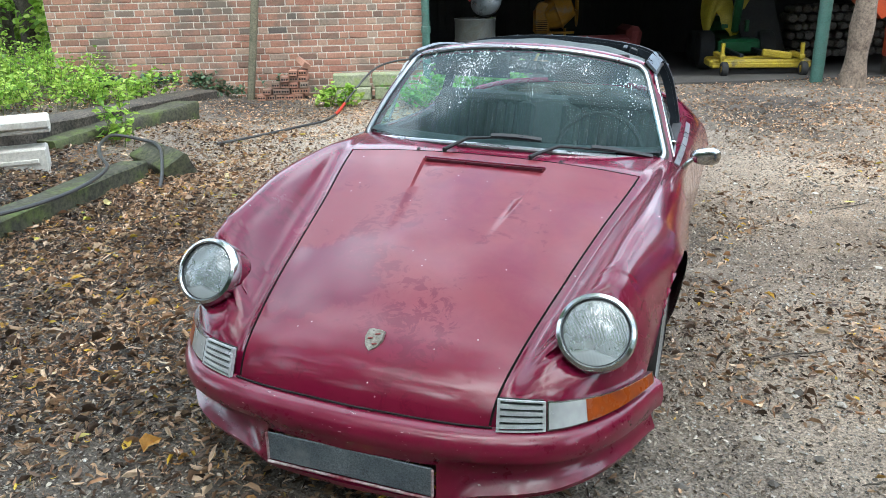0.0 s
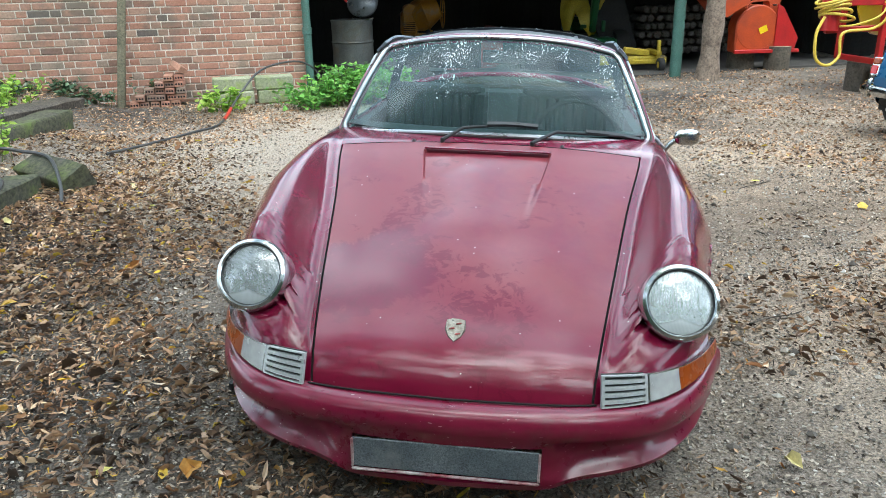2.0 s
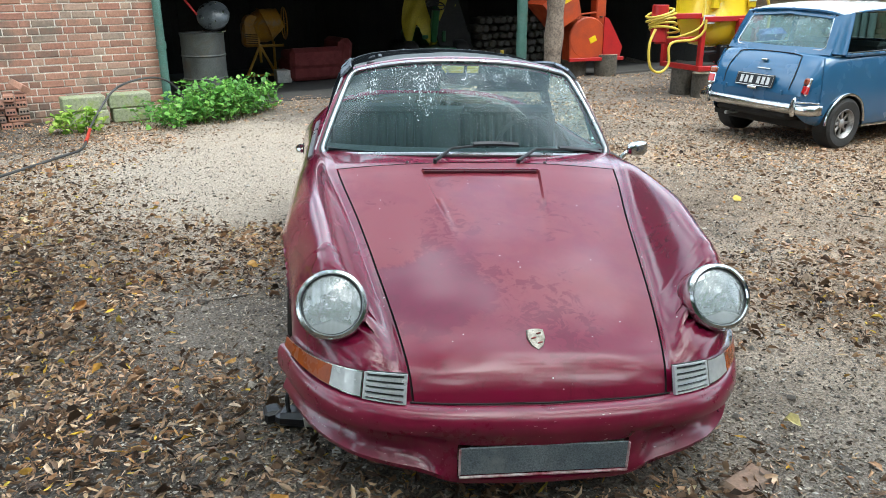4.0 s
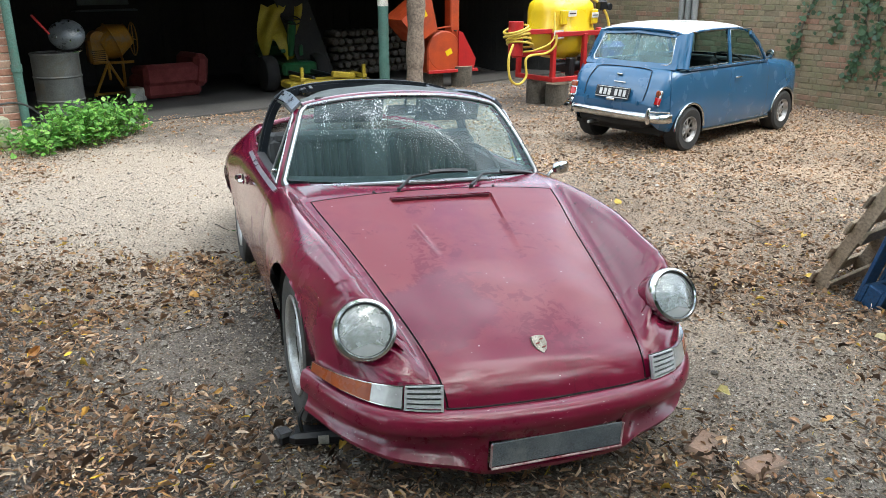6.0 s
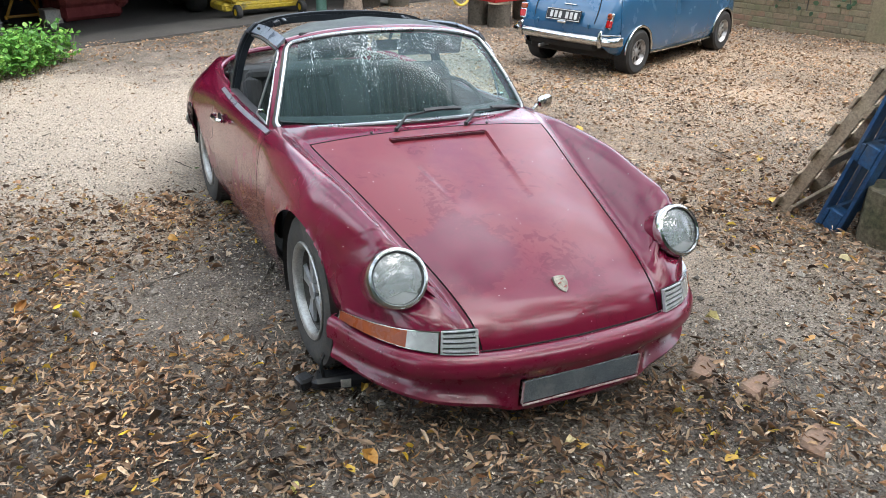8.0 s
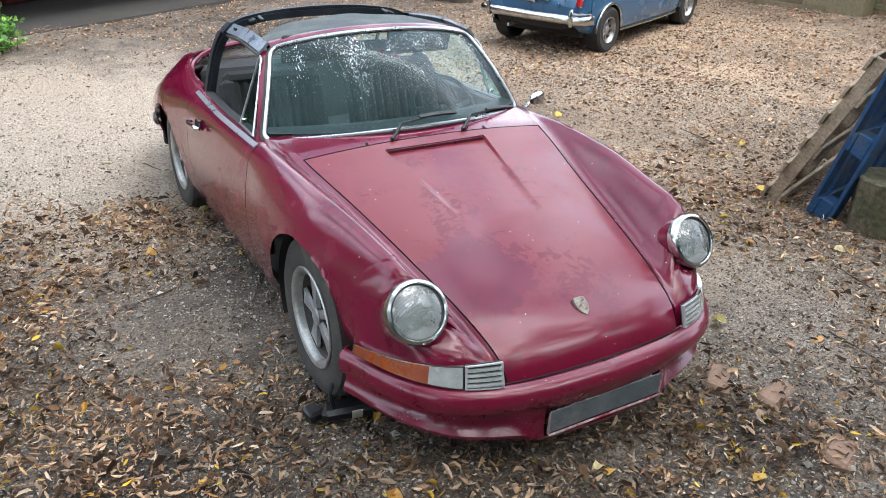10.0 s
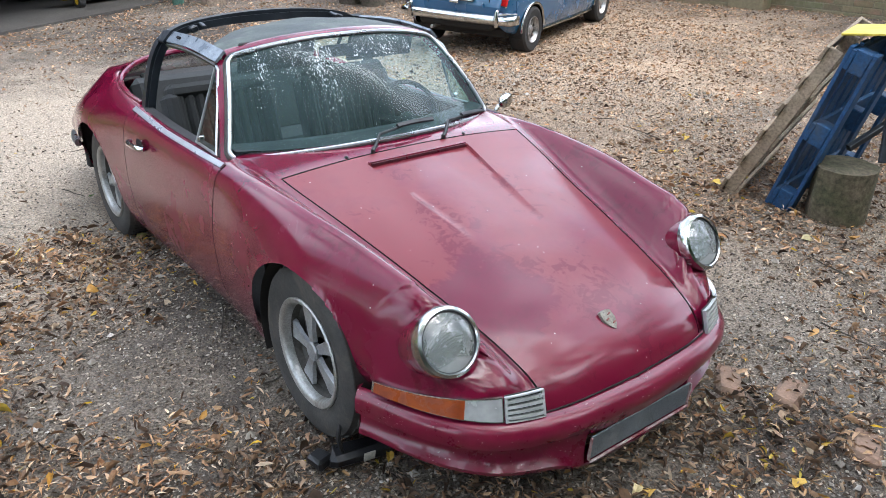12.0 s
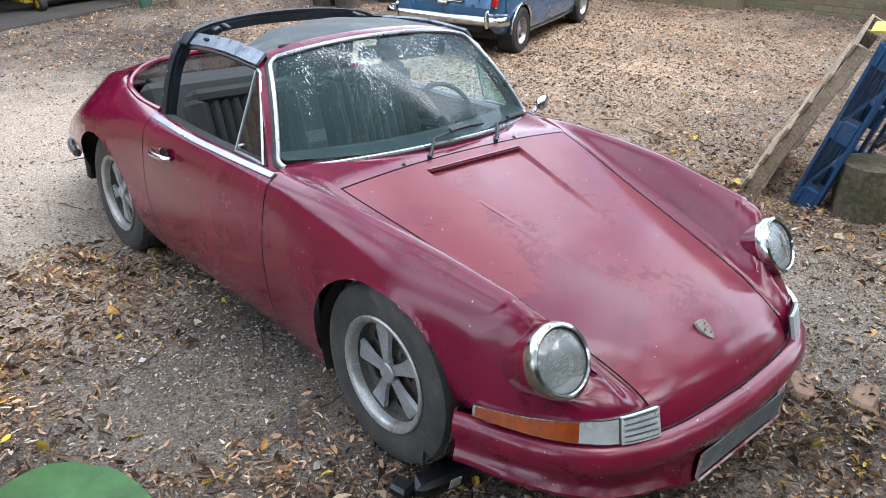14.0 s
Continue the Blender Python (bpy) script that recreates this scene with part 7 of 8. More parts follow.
part("steering_wheel", Shape().tube([_m @ Vector((0.18 * math.cos(a), 0.18 * math.sin(a), 0)) for a in np.linspace(0, 6.283, 29)[:-1]], 0.011, 6, True).box(0.34, 0.02, 0.008, _m, 0.002), TRIM, saloon)
part("underbody", Shape().box(1.1, 2.7, 0.10, pose(0, 1.0, 0.24), 0.02).box(0.9, 0.2, 0.12, pose(0, -0.42, 0.34), 0.03), UNDER, saloon)
part("exhaust", Shape().cyl(0.018, 0, 0.18, pose(-0.25, -0.40, 0.27, 90, 0, 0), 10), ALU, saloon)

# ---------- things in and before the shed ----------
# steel drum with a round lidded grill on it
_d = pose(-2.36, 8.05, gz(-2.36, 8.05) + 0.02)
solid("oil_drum", Shape().lathe([(0.27, 0.0), (0.285, 0.004), (0.285, 0.02), (0.278, 0.03), (0.278, 0.27), (0.290, 0.285), (0.278, 0.30), (0.278, 0.56), (0.290, 0.575), (0.278, 0.59), (0.278, 0.83), (0.285, 0.84), (0.285, 0.862), (0.275, 0.865), (0.268, 0.845), (0.0, 0.842)], _d, 40),
      DRUM, "dull grey steel oil drum with two ribs", "drum")
gr = thing("kettle_grill", "dark enamel kettle lid with a bright wire handle on the drum", "grill", pose(-2.18, 8.03, gz(-2.36, 8.05) + 0.92))
part("bowl", Shape().lathe([(0.0, -0.10), (0.10, -0.09), (0.17, -0.03), (0.20, 0.03), (0.21, 0.06)], pose(0, 0, 0.14, 55, 0, 0), 28), PLASTICBLACK, gr)
part("lid", Shape().lathe([(0.21, 0.06), (0.205, 0.075), (0.17, 0.12), (0.10, 0.155), (0.0, 0.165)], pose(0, 0, 0.14, 55, 0, 0), 28), surf("grey_enamel", (0.05, 0.056, 0.06), (0.09, 0.10, 0.105), 8, 0.3, 0.2), gr)
part("wire_handle", Shape().tube(spline([(-0.14, -0.05, 0.0), (-0.13, -0.12, -0.02), (0, -0.14, -0.03), (0.13, -0.12, -0.02), (0.14, -0.05, 0.0)], 5), 0.010, 6), CHROME, gr)
for k in range(5):
    a = k * 1.256
    part("clip", Shape().box(0.02, 0.03, 0.01, pose(0, 0, 0.14, 55, 0, 0) @ pose(0.14 * math.cos(a), 0.14 * math.sin(a), 0.14), 0.003), CHROME, gr)
solid("red_lever", Shape().tube([(-2.52, 7.85, 1.30), (-2.35, 7.80, 1.08)], 0.014, 8), REDSTEEL, "thin red handle behind the drum", "tool")

# concrete mixer
cm = thing("concrete_mixer", "yellow tip-up concrete mixer on a stand", "mixer", pose(-1.93, 11.0, gz(-1.93, 11.0) + 0.022, 0, 0, 15))
dm = pose(0.10, 0, 0.90, 0, 68, 0)
drum = part("drum", Shape().lathe([(0.10, -0.24), (0.22, -0.20), (0.265, -0.10), (0.268, -0.02), (0.275, -0.01), (0.275, 0.015), (0.268, 0.025), (0.20, 0.20), (0.165, 0.27), (0.172, 0.28), (0.158, 0.28), (0.19, 0.20)], dm, 32, cap=False), ORANGEYELLOW, cm)
part("ring_gear", Shape().tube([dm @ Vector((0.285 * math.cos(a), 0.285 * math.sin(a), 0.0)) for a in np.linspace(0, 6.283, 33)[:-1]], 0.014, 6, True), ORANGEYELLOW, drum)
mo = part("motor_box", Shape().box(0.27, 0.30, 0.40, pose(-0.16, -0.05, 0.76), 0.04), ORANGEYELLOW, cm, "yellow louvred motor housing")
for k in range(6):
    part("louvre", Shape().box(0.20, 0.012, 0.012, pose(-0.16, -0.205, 0.62 + 0.03 * k), 0.003), GAP, mo)
part("motor_top", Shape().cyl(0.12, -0.15, 0.15, pose(-0.14, -0.05, 0.95, 90, 0, 0), 20), ORANGEYELLOW, mo)
part("tilt_wheel", Shape().tube([(0.43, 0.26 * math.cos(a), 0.92 + 0.26 * math.sin(a)) for a in np.linspace(0, 6.283, 33)[:-1]], 0.010, 6, True), ORANGEYELLOW, cm)
part("tilt_spoke", Shape().tube([(0.43, -0.26, 0.92), (0.43, 0.26, 0.92)], 0.008, 6).tube([(0.43, 0, 0.66), (0.43, 0, 1.18)], 0.008, 6), ORANGEYELLOW, cm)
for a, b in (((-0.02, -0.1, 0.58), (-0.30, -0.12, 0.02)), ((-0.02, -0.1, 0.58), (0.25, -0.12, 0.02)), ((0.25, 0.12, 0.62), (0.25, 0.12, 0.02)), ((-0.30, -0.12, 0.09), (0.25, -0.12, 0.09)), ((-0.02, -0.1, 0.30), (-0.02, -0.1, 0.60)), ((0.02, 0, 0.56), (0.40, 0, 0.56))):
    part("leg", Shape().tube([a, b], 0.022, 8), ORANGEYELLOW, cm)
for x in (-0.30, 0.25):
    part("foot", Shape().box(0.07, 0.12, 0.05, pose(x, -0.12, 0.03), 0.008), TYRE, cm)

# sofa and pale box
sf = thing("armchair", "dark red cloth sofa facing aside in the shade", "sofa", pose(-1.02, 10.75, gz(-1.02, 10.75) + 0.022, 0, 0, 22))
part("base", Shape().box(0.95, 0.75, 0.34, pose(0, 0.2, 0.19), 0.06), SOFA, sf)
part("arm", Shape().box(0.98, 0.22, 0.34, pose(0.0, -0.12, 0.38), 0.09), SOFA, sf)
part("backrest", Shape().box(0.26, 0.80, 0.52, pose(0.46, 0.15, 0.42, 0, 8, 0), 0.09), SOFA, sf)
part("cushion", Shape().box(0.70, 0.55, 0.15, pose(-0.08, 0.25, 0.42), 0.05), SOFA, sf)
solid("carton", Shape().box(0.24, 0.30, 0.20, pose(-1.56, 10.6, gz(-1.56, 10.6) + 0.125, 0, 0, 15), 0.006), LABEL, "small pale box beside the sofa", "box")

# ride-on mower under a yellow sheet
mw = thing("ride_on_mower", "green and yellow ride-on mower half under a yellow sheet", "mower", pose(0.97, 11.25, gz(0.97, 11.25) + 0.022, 0, 0, 12))
dk = part("mower_deck", Shape().box(1.35, 0.50, 0.12, pose(0.0, -1.72, 0.27), 0.03).box(1.30, 0.06, 0.06, pose(0.0, -1.98, 0.25), 0.01), DECK, mw, "worn yellow mowing deck")
for x in (-0.54, 0.50):
    part("deck_arm", Shape().box(0.08, 0.50, 0.06, pose(x, -1.85, 0.38), 0.01).box(0.05, 0.05, 0.24, pose(x, -2.06, 0.44), 0.008), DECK, dk)
    m = pose(x + 0.03, -2.10, 0.215, 0, 90, 0)
    cw = part("caster_wheel", Shape().lathe([(0.05, -0.04), (0.085, -0.045), (0.10, -0.03), (0.102, 0), (0.10, 0.03), (0.085, 0.045), (0.05, 0.04)], m, 24, cap=False), TYRE, dk, "small black caster wheel")
    part("caster_rim", Shape().lathe([(0.0, 0.036), (0.055, 0.034)], m, 18).lathe([(0.055, -0.034), (0.0, -0.036)], m, 18), YELLOW, cw)
part("deck_bracket", Shape().box(0.40, 0.10, 0.10, pose(0.22, -1.90, 0.39, 0, 8, 0), 0.02), DECK, dk)
part("chassis", Shape().box(0.62, 1.5, 0.22, pose(0, 0.1, 0.38), 0.04), GREEN, mw)
part("lift_arm", Shape().box(0.06, 1.2, 0.06, pose(-0.2, -1.1, 0.34), 0.01).box(0.06, 1.2, 0.06, pose(0.2, -1.1, 0.34), 0.01), BLACK, mw)
part("hood", Shape().box(0.52, 0.6, 0.30, pose(0, 0.7, 0.62), 0.08), GREEN, mw)
for x, y, r in ((-0.42, 0.65, 0.27), (0.42, 0.65, 0.27), (-0.45, -0.30, 0.30), (0.45, -0.30, 0.30)):
    tw = part("wheel", Shape().lathe([(r * 0.5, -0.10), (r * 0.9, -0.11), (r, -0.06), (r, 0.06), (r * 0.9, 0.11), (r * 0.5, 0.10)], pose(x, y, r, 0, 90, 0), 28), TYRE, mw)
part("column", Shape().box(0.12, 0.14, 0.62, pose(0.0, -0.28, 0.86, 18, 0, 0), 0.03), GREEN, mw, "green steering column")
_m = pose(0.0, -0.36, 1.17, 25, 0, 0)
part("steering_wheel", Shape().tube([_m @ Vector((0.155 * math.cos(a), 0.155 * math.sin(a), 0)) for a in np.linspace(0, 6.283, 29)[:-1]], 0.012, 6, True).box(0.30, 0.02, 0.012, _m, 0.003).box(0.02, 0.16, 0.012, _m @ pose(0, -0.08, 0), 0.003), PLASTICBLACK, mw)
part("lever", Shape().box(0.06, 0.06, 0.18, pose(0.16, -0.30, 0.66), 0.01), GREEN, mw)
part("pedal", Shape().box(0.10, 0.05, 0.06, pose(-0.18, -0.32, 0.66), 0.01), GREEN, mw)
rows = []
for i in range(13):
    v = i / 12
    row = []
    for j in range(15):
        u = -1 + 2 * j / 14
        w = 0.42 + 0.08 * math.sin(v * 3) - 0.20 * v * v
        x = u * w + 0.05 * v * (-1 if u < 0 else 1) - 0.14 * v * v
        z = 1.40 - 0.92 * v * (0.55 + 0.45 * abs(math.sin(u * 2.2 + 0.9))) + 0.03 * math.sin(u * 11 + v * 4)
        y = -0.12 - 0.10 * v + 0.05 * math.sin(u * 8 + v * 6) + 0.10 * u * u
        row.append((x, y, z))
    rows.append(row)
part("sheet", Shape().sheet(rows, 0.006), TARP, mw, "crumpled yellow vinyl sheet", smooth=70)

# orange wood chipper
ch = thing("wood_chipper", "orange steel wood chipper resting on logs", "machine", pose(3.30, 9.45, 0.26, 0, 0, 12))
part("drum_housing", Shape().cyl(0.32, -0.14, 0.14, pose(-0.10, 0, 0.34, 90, 0, 0), 36, 0.02).box(0.62, 0.27, 0.34, pose(-0.10, 0, 0.17), 0.02), ORANGE, ch)
part("chute", Shape().box(0.17, 0.20, 1.30, pose(0.14, 0.02, 1.05), 0.015), ORANGE, ch)
part("hopper", Shape().add([(-0.95, -0.25, 0.85), (-0.62, -0.25, 0.50), (-0.30, -0.25, 0.70), (-0.42, -0.25, 1.22), (-0.95, 0.35, 0.85), (-0.62, 0.35, 0.50), (-0.30, 0.35, 0.70), (-0.42, 0.35, 1.22)],
                            [(0, 1, 2, 3), (7, 6, 5, 4), (0, 4, 5, 1), (1, 5, 6, 2), (3, 2, 6, 7), (0, 3, 7, 4)]), ORANGE, ch, "orange folding hopper", smooth=0)
part("side_plate", Shape().add([(0.16, -0.16, 0.0), (0.46, -0.16, 0.02), (0.50, -0.16, 0.20), (0.24, -0.16, 0.62), (0.16, -0.16, 0.66), (0.16, -0.13, 0.0), (0.46, -0.13, 0.02), (0.50, -0.13, 0.20), (0.24, -0.13, 0.62), (0.16, -0.13, 0.66)],
                               [(0, 1, 2, 3, 4), (9, 8, 7, 6, 5), (0, 5, 6, 1), (1, 6, 7, 2), (2, 7, 8, 3), (3, 8, 9, 4), (4, 9, 5, 0)]), REDSTEEL, ch, smooth=0)
part("base_rail", Shape().box(0.95, 0.06, 0.05, pose(0.05, -0.16, 0.02), 0.006), REDSTEEL, ch)
part("handle", Shape().tube([(-0.30, -0.12, 0.62), (-0.22, -0.12, 0.70), (0.02, -0.12, 0.72), (0.06, -0.12, 0.64)], 0.014, 6), ORANGE, ch)
for x, z in ((-0.02, 0.32), (-0.55, 0.92)):
    part("sticker", Shape().box(0.12, 0.003, 0.09, pose(x, -0.146 if x > -0.3 else -0.252, z, 0, -25, 0), 0.001), YELLOW, ch, "yellow sticker")
part("opening", Shape().cyl(0.10, -0.15, -0.146, pose(0.16, 0, 0.14, 90, 0, 0), 18), GAP, ch)
part("latch", Shape().cyl(0.03, -0.12, -0.10, pose(0.14, -0.08, 0.76), 12), PLASTICBLACK, ch)

# crop sprayer
sp = thing("crop_sprayer", "yellow tank crop sprayer on a red steel frame", "sprayer", pose(4.32, 7.42, 0.33, 0, 0, 16))
rows = []
for k, (r, z) in enumerate(((0.05, 0.28), (0.26, 0.32), (0.37, 0.42), (0.42, 0.56), (0.44, 0.66), (0.475, 0.67), (0.475, 0.70), (0.46, 0.72), (0.46, 0.95), (0.44, 1.05), (0.36, 1.12), (0.16, 1.15), (0.0, 1.15))):
    rows.append([(r * 1.02 * math.copysign(abs(math.cos(a)) ** 0.72, math.cos(a)), r * 0.82 * math.copysign(abs(math.sin(a)) ** 0.72, math.sin(a)), z) for a in np.linspace(0, 2 * math.pi, 41)[:-1]])
tk = part("tank", Shape().sheet(rows, closed=True), YELLOW, sp, "glossy yellow plastic tank", smooth=50)
part("filler_cap", Shape().cyl(0.12, 1.14, 1.20, pose(0.08, 0, 0), 20, 0.01), PLASTICBLACK, tk)
part("moulding", Shape().box(0.12, 0.05, 0.20, pose(0.28, -0.385, 0.88), 0.02), YELLOW, tk)
part("moulding", Shape().box(0.12, 0.05, 0.20, pose(-0.30, -0.375, 0.88), 0.02), YELLOW, tk)
for x, z, w, h in ((0.26, 0.90, 0.10, 0.07), (-0.18, 0.93, 0.12, 0.08), (-0.40, 0.66, 0.14, 0.11)):
    lb = part("label", Shape().box(w * 1.3, 0.004, h, pose(x, -0.42 if z > 0.7 else -0.40, z), 0.001), LABEL, tk, "pale label")
    part("print", Shape().box(w, 0.004, h * 0.18, pose(x, -0.4245 if z > 0.7 else -0.4045, z), 0.001), MARK, lb)
for a, b in (((-0.45, -0.36, 0.02), (-0.45, -0.36, 0.68)), ((0.10, -0.40, 0.02), (0.10, -0.40, 0.66)), ((0.47, -0.30, 0.02), (0.47, -0.30, 0.72)), ((-0.45, 0.36, 0.02), (-0.45, 0.36, 0.68)), ((0.47, 0.36, 0.02), (0.47, 0.36, 0.68)),
             ((-0.50, -0.38, 0.05), (0.14, -0.42, 0.05)), ((-0.45, -0.38, 0.05), (-0.45, 0.38, 0.05)), ((0.47, -0.38, 0.05), (0.47, 0.38, 0.05)), ((0.10, -0.40, 0.05), (0.50, -0.36, 0.05)), ((-0.47, -0.38, 0.66), (0.48, -0.38, 0.66)), ((-0.45, 0.36, 0.66), (0.48, 0.36, 0.66)),
             ((-1.12, -0.2, 0.70), (-0.45, -0.30, 0.70)), ((-1.05, -0.2, 0.40), (-0.45, -0.30, 0.42))):
    part("frame_bar", beam(Shape(), a, b, 0.065, 0.065, 0.006), REDSTEEL, sp)
reel = pose(-1.02, -0.22, 0.62, 0, 0, 0)
hr = part("hose_reel", Shape().cyl(0.10, -0.22, 0.22, reel, 20), REDSTEEL, sp, "red hose reel")
for k in range(5):
    part("hose_coil", Shape().tube([reel @ Vector(((0.17 + 0.02 * math.sin(k * 2)) * math.cos(a) + 0.02 * k, (0.15) * math.sin(a), 0.12 - 0.05 * k + 0.05 * math.cos(a + k * 0.6))) for a in np.linspace(0, 6.283, 25)[:-1]], 0.016, 8, True), YHOSE, hr)
part("loose_hose", Shape().tube(spline([(-1.18, -0.36, 0.56), (-1.27, -0.38, 0.38), (-1.25, -0.40, 0.12), (-1.10, -0.40, 0.04), (-0.97, -0.40, 0.14), (-0.95, -0.38, 0.38), (-0.60, -0.38, 0.42), (-0.48, -0.42, 0.52), (-0.46, -0.42, 0.66)], 6), 0.017, 8), YHOSE, hr)
part("spray_lance", Shape().tube(spline([(-0.95, -0.3, 0.45), (-0.75, -0.34, 0.47), (-0.5, -0.4, 0.60), (-0.4, -0.3, 0.95)], 5), 0.012, 6), YHOSE, hr)
part("tank_hose", Shape().tube(spline([(0.16, -0.42, 0.30), (0.22, -0.46, 0.22), (0.40, -0.46, 0.26), (0.56, -0.42, 0.50), (0.60, -0.36, 0.80), (0.50, -0.30, 1.02), (0.40, -0.20, 1.12)], 6), 0.018, 8), YHOSE, sp)
part("control_valve", Shape().box(0.14, 0.12, 0.14, pose(0.52, -0.28, 1.02), 0.02).cyl(0.03, 0, 0.25, pose(0.55, -0.3, 1.08), 10).cyl(0.05, -0.02, 0.02, pose(0.62, -0.34, 1.0, 90, 0, 0), 14), PLASTICBLACK, sp)
part("pump", Shape().cyl(0.09, -0.12, 0.12, pose(0.02, -0.2, 0.20, 0, 90, 0), 16).box(0.10, 0.12, 0.26, pose(-0.06, -0.3, 0.20), 0.02).cyl(0.07, 0.0, 0.2, pose(0.26, -0.2, 0.12), 14), PLASTICBLACK, sp)
part("drive_shaft", Shape().tube([(-0.40, -0.25, 0.24), (0.45, -0.25, 0.24)], 0.025, 8), PLASTICBLACK, sp)
# blue sheet and odds behind, grey pipes on the yard wall, stacked firewood
solid("plastic_sheet", rough_up(Shape().box(0.30, 0.26, 0.22, pose(0, 0, 0.11), 0.05), 0.07, 6), BLUETARP, "crumpled dark blue plastic sheet", "sheet", pose(4.95, 7.05, 0.62), smooth=60)
solid("crate", Shape().box(0.45, 0.4, 0.64, pose(4.98, 7.08, 0.31, 0, 0, 20), 0.01), SHEDWALL, "dark box standing behind the saloon", "box")
for _k in range(3):
    solid("wall_pipe", Shape().cyl(0.05, -0.03, 2.9, RW @ pose(-0.07, 4.0 + _k * 0.13, 0), 12), surf("grey_pipe_paint", (0.20, 0.21, 0.20), (0.27, 0.27, 0.26), 5, 0.5), "grey vertical pipe on the yard wall", "pipe", group="wall pipes")
for _k in range(70):
    _u, _z = RNG.uniform(5.9, 7.6), 0.0
    _lvl = _k // 12
    _m = yd(5.9 + (_k % 12) * 0.15 + (_lvl % 2) * 0.07, 2.5 + RNG.uniform(-0.05, 0.05), 0.09 + _lvl * 0.135) @ pose(0, 0, 0, 90, 0, 0)
    solid("firewood_log", rough_up(Shape().cyl(RNG.uniform(0.055, 0.075), -0.18, 0.18, None, 9, 0.004), 0.012, 8), SLEEPER, "split firewood log in a dark stack", "log", _m, "firewood stack", smooth=50)
solid("leaning_panel", Shape().box(0.62, 0.03, 1.7, yd(5.3, 2.4, 0.75) @ pose(0, 0, 0, -12, -14, 0), 0.006), SHEDWALL, "dark board leaning in the shed", "board")
# pale window and shelf on the back wall
tagged(part("window_1", Shape().box(0.9, 0.03, 0.7, yd(2.9, SHED_V1 - 0.05, 1.62), 0.004).box(1.1, 0.18, 0.03, yd(2.9, SHED_V1 - 0.12, 1.18), 0.004), surf("dusty_dim_board", (0.10, 0.12, 0.13), (0.13, 0.15, 0.16), 4, 0.5)), "dim boarded window with a shelf in the shed", "window", kind="structure")

# ---------- trees ----------


def tree(name, label, x, y, height, trunk_r, crown, leaves, size, seed, mat=TREELEAF, group="trees round the yard"):
    """crown: a list of (dx, dy, dz, radius) masses over the foot."""
    rng = np.random.default_rng(seed)
    t = thing(name, label, "tree", pose(x, y, gz(x, y)), group)
    top = Vector((np.mean([c[0] for c in crown]) * 0.5, np.mean([c[1] for c in crown]) * 0.5, height * 0.62))
    trunk = spline([(0, 0, -0.2), (top.x * 0.15, top.y * 0.15, height * 0.25), (top.x * 0.5, top.y * 0.5, height * 0.45), tuple(top)], 5)
    s = Shape().tube(trunk, [trunk_r * (1.25 - 0.75 * k / (len(trunk) - 1)) for k in range(len(trunk))], 12)
    for cx, cy, cz, cr in crown:
        for _ in range(4):
            e = Vector((cx, cy, cz)) + Vector(rng.normal(0, cr * 0.45, 3))
            b = trunk[int(rng.uniform(0.5, 1.0) * (len(trunk) - 1))]
            m1 = b.lerp(e, 0.5) + Vector(rng.normal(0, 0.25, 3))
            s.tube(spline([b, m1, e], 4), [trunk_r * (0.42 - 0.38 * k / 8) for k in range(9)], 7)
    part("trunk", s, TRUNK, t, smooth=60)
    places = []
    w = np.array([c[3] ** 2 for c in crown])
    for c, n in zip(crown, (w / w.sum() * leaves).astype(int)):
        for _ in range(max(1, n // 40)):
            d = rng.normal(0, 1, 3)
            d = d / np.linalg.norm(d) * c[3] * rng.uniform(0.25, 1.05)
            places.append(np.array(c[:3]) + d * np.array([1, 1, 0.75]) + rng.normal(0, c[3] * 0.11, (40, 3)))
    places = np.concatenate(places)
    part("crown", leaf_mesh("crown", rng, places, rng.uniform(0.6, 1.25, len(places)) * size, mat, 0.7, 0.6, 0.15), mat, t)
    return t


# unseen canopy mirrored in the windscreen; its crowns are also placed to block sky
tree("tree", "unseen leafy tree spreading over the yard", -3.6, -5.2, 9.5, 0.28, [(3.0, 4.6, 7.0, 2.0), (1.0, 4.4, 7.4, 2.0), (0.0, 1.2, 6.4, 2.3), (2.8, 1.2, 6.6, 2.2), (-0.4, -0.6, 4.0, 2.0), (2.6, -0.8, 3.6, 1.9), (4.8, -0.4, 4.4, 2.0), (5.6, 1.6, 6.8, 2.0)], 10500, 0.17, 21)
tree("tree", "unseen leafy tree behind the yard", 7.4, -5.4, 10, 0.30, [(-2.2, 2.6, 6.6, 2.4), (-4.0, 3.4, 7.6, 2.2), (-0.4, 0.8, 6.2, 2.4), (-2.8, 0.6, 8.2, 2.2), (-1.0, 3.8, 5.0, 1.8)], 5000, 0.17, 22)
tree("tree", "leafy tree beyond the bank", -8.2, -2.5, 9, 0.26, [(0, 0, 6.0, 2.4), (1.4, 1.6, 7.0, 2.0), (-1, -1, 7.4, 2.0), (0.3, 0.5, 3.6, 1.6)], 6000, 0.20, 23)
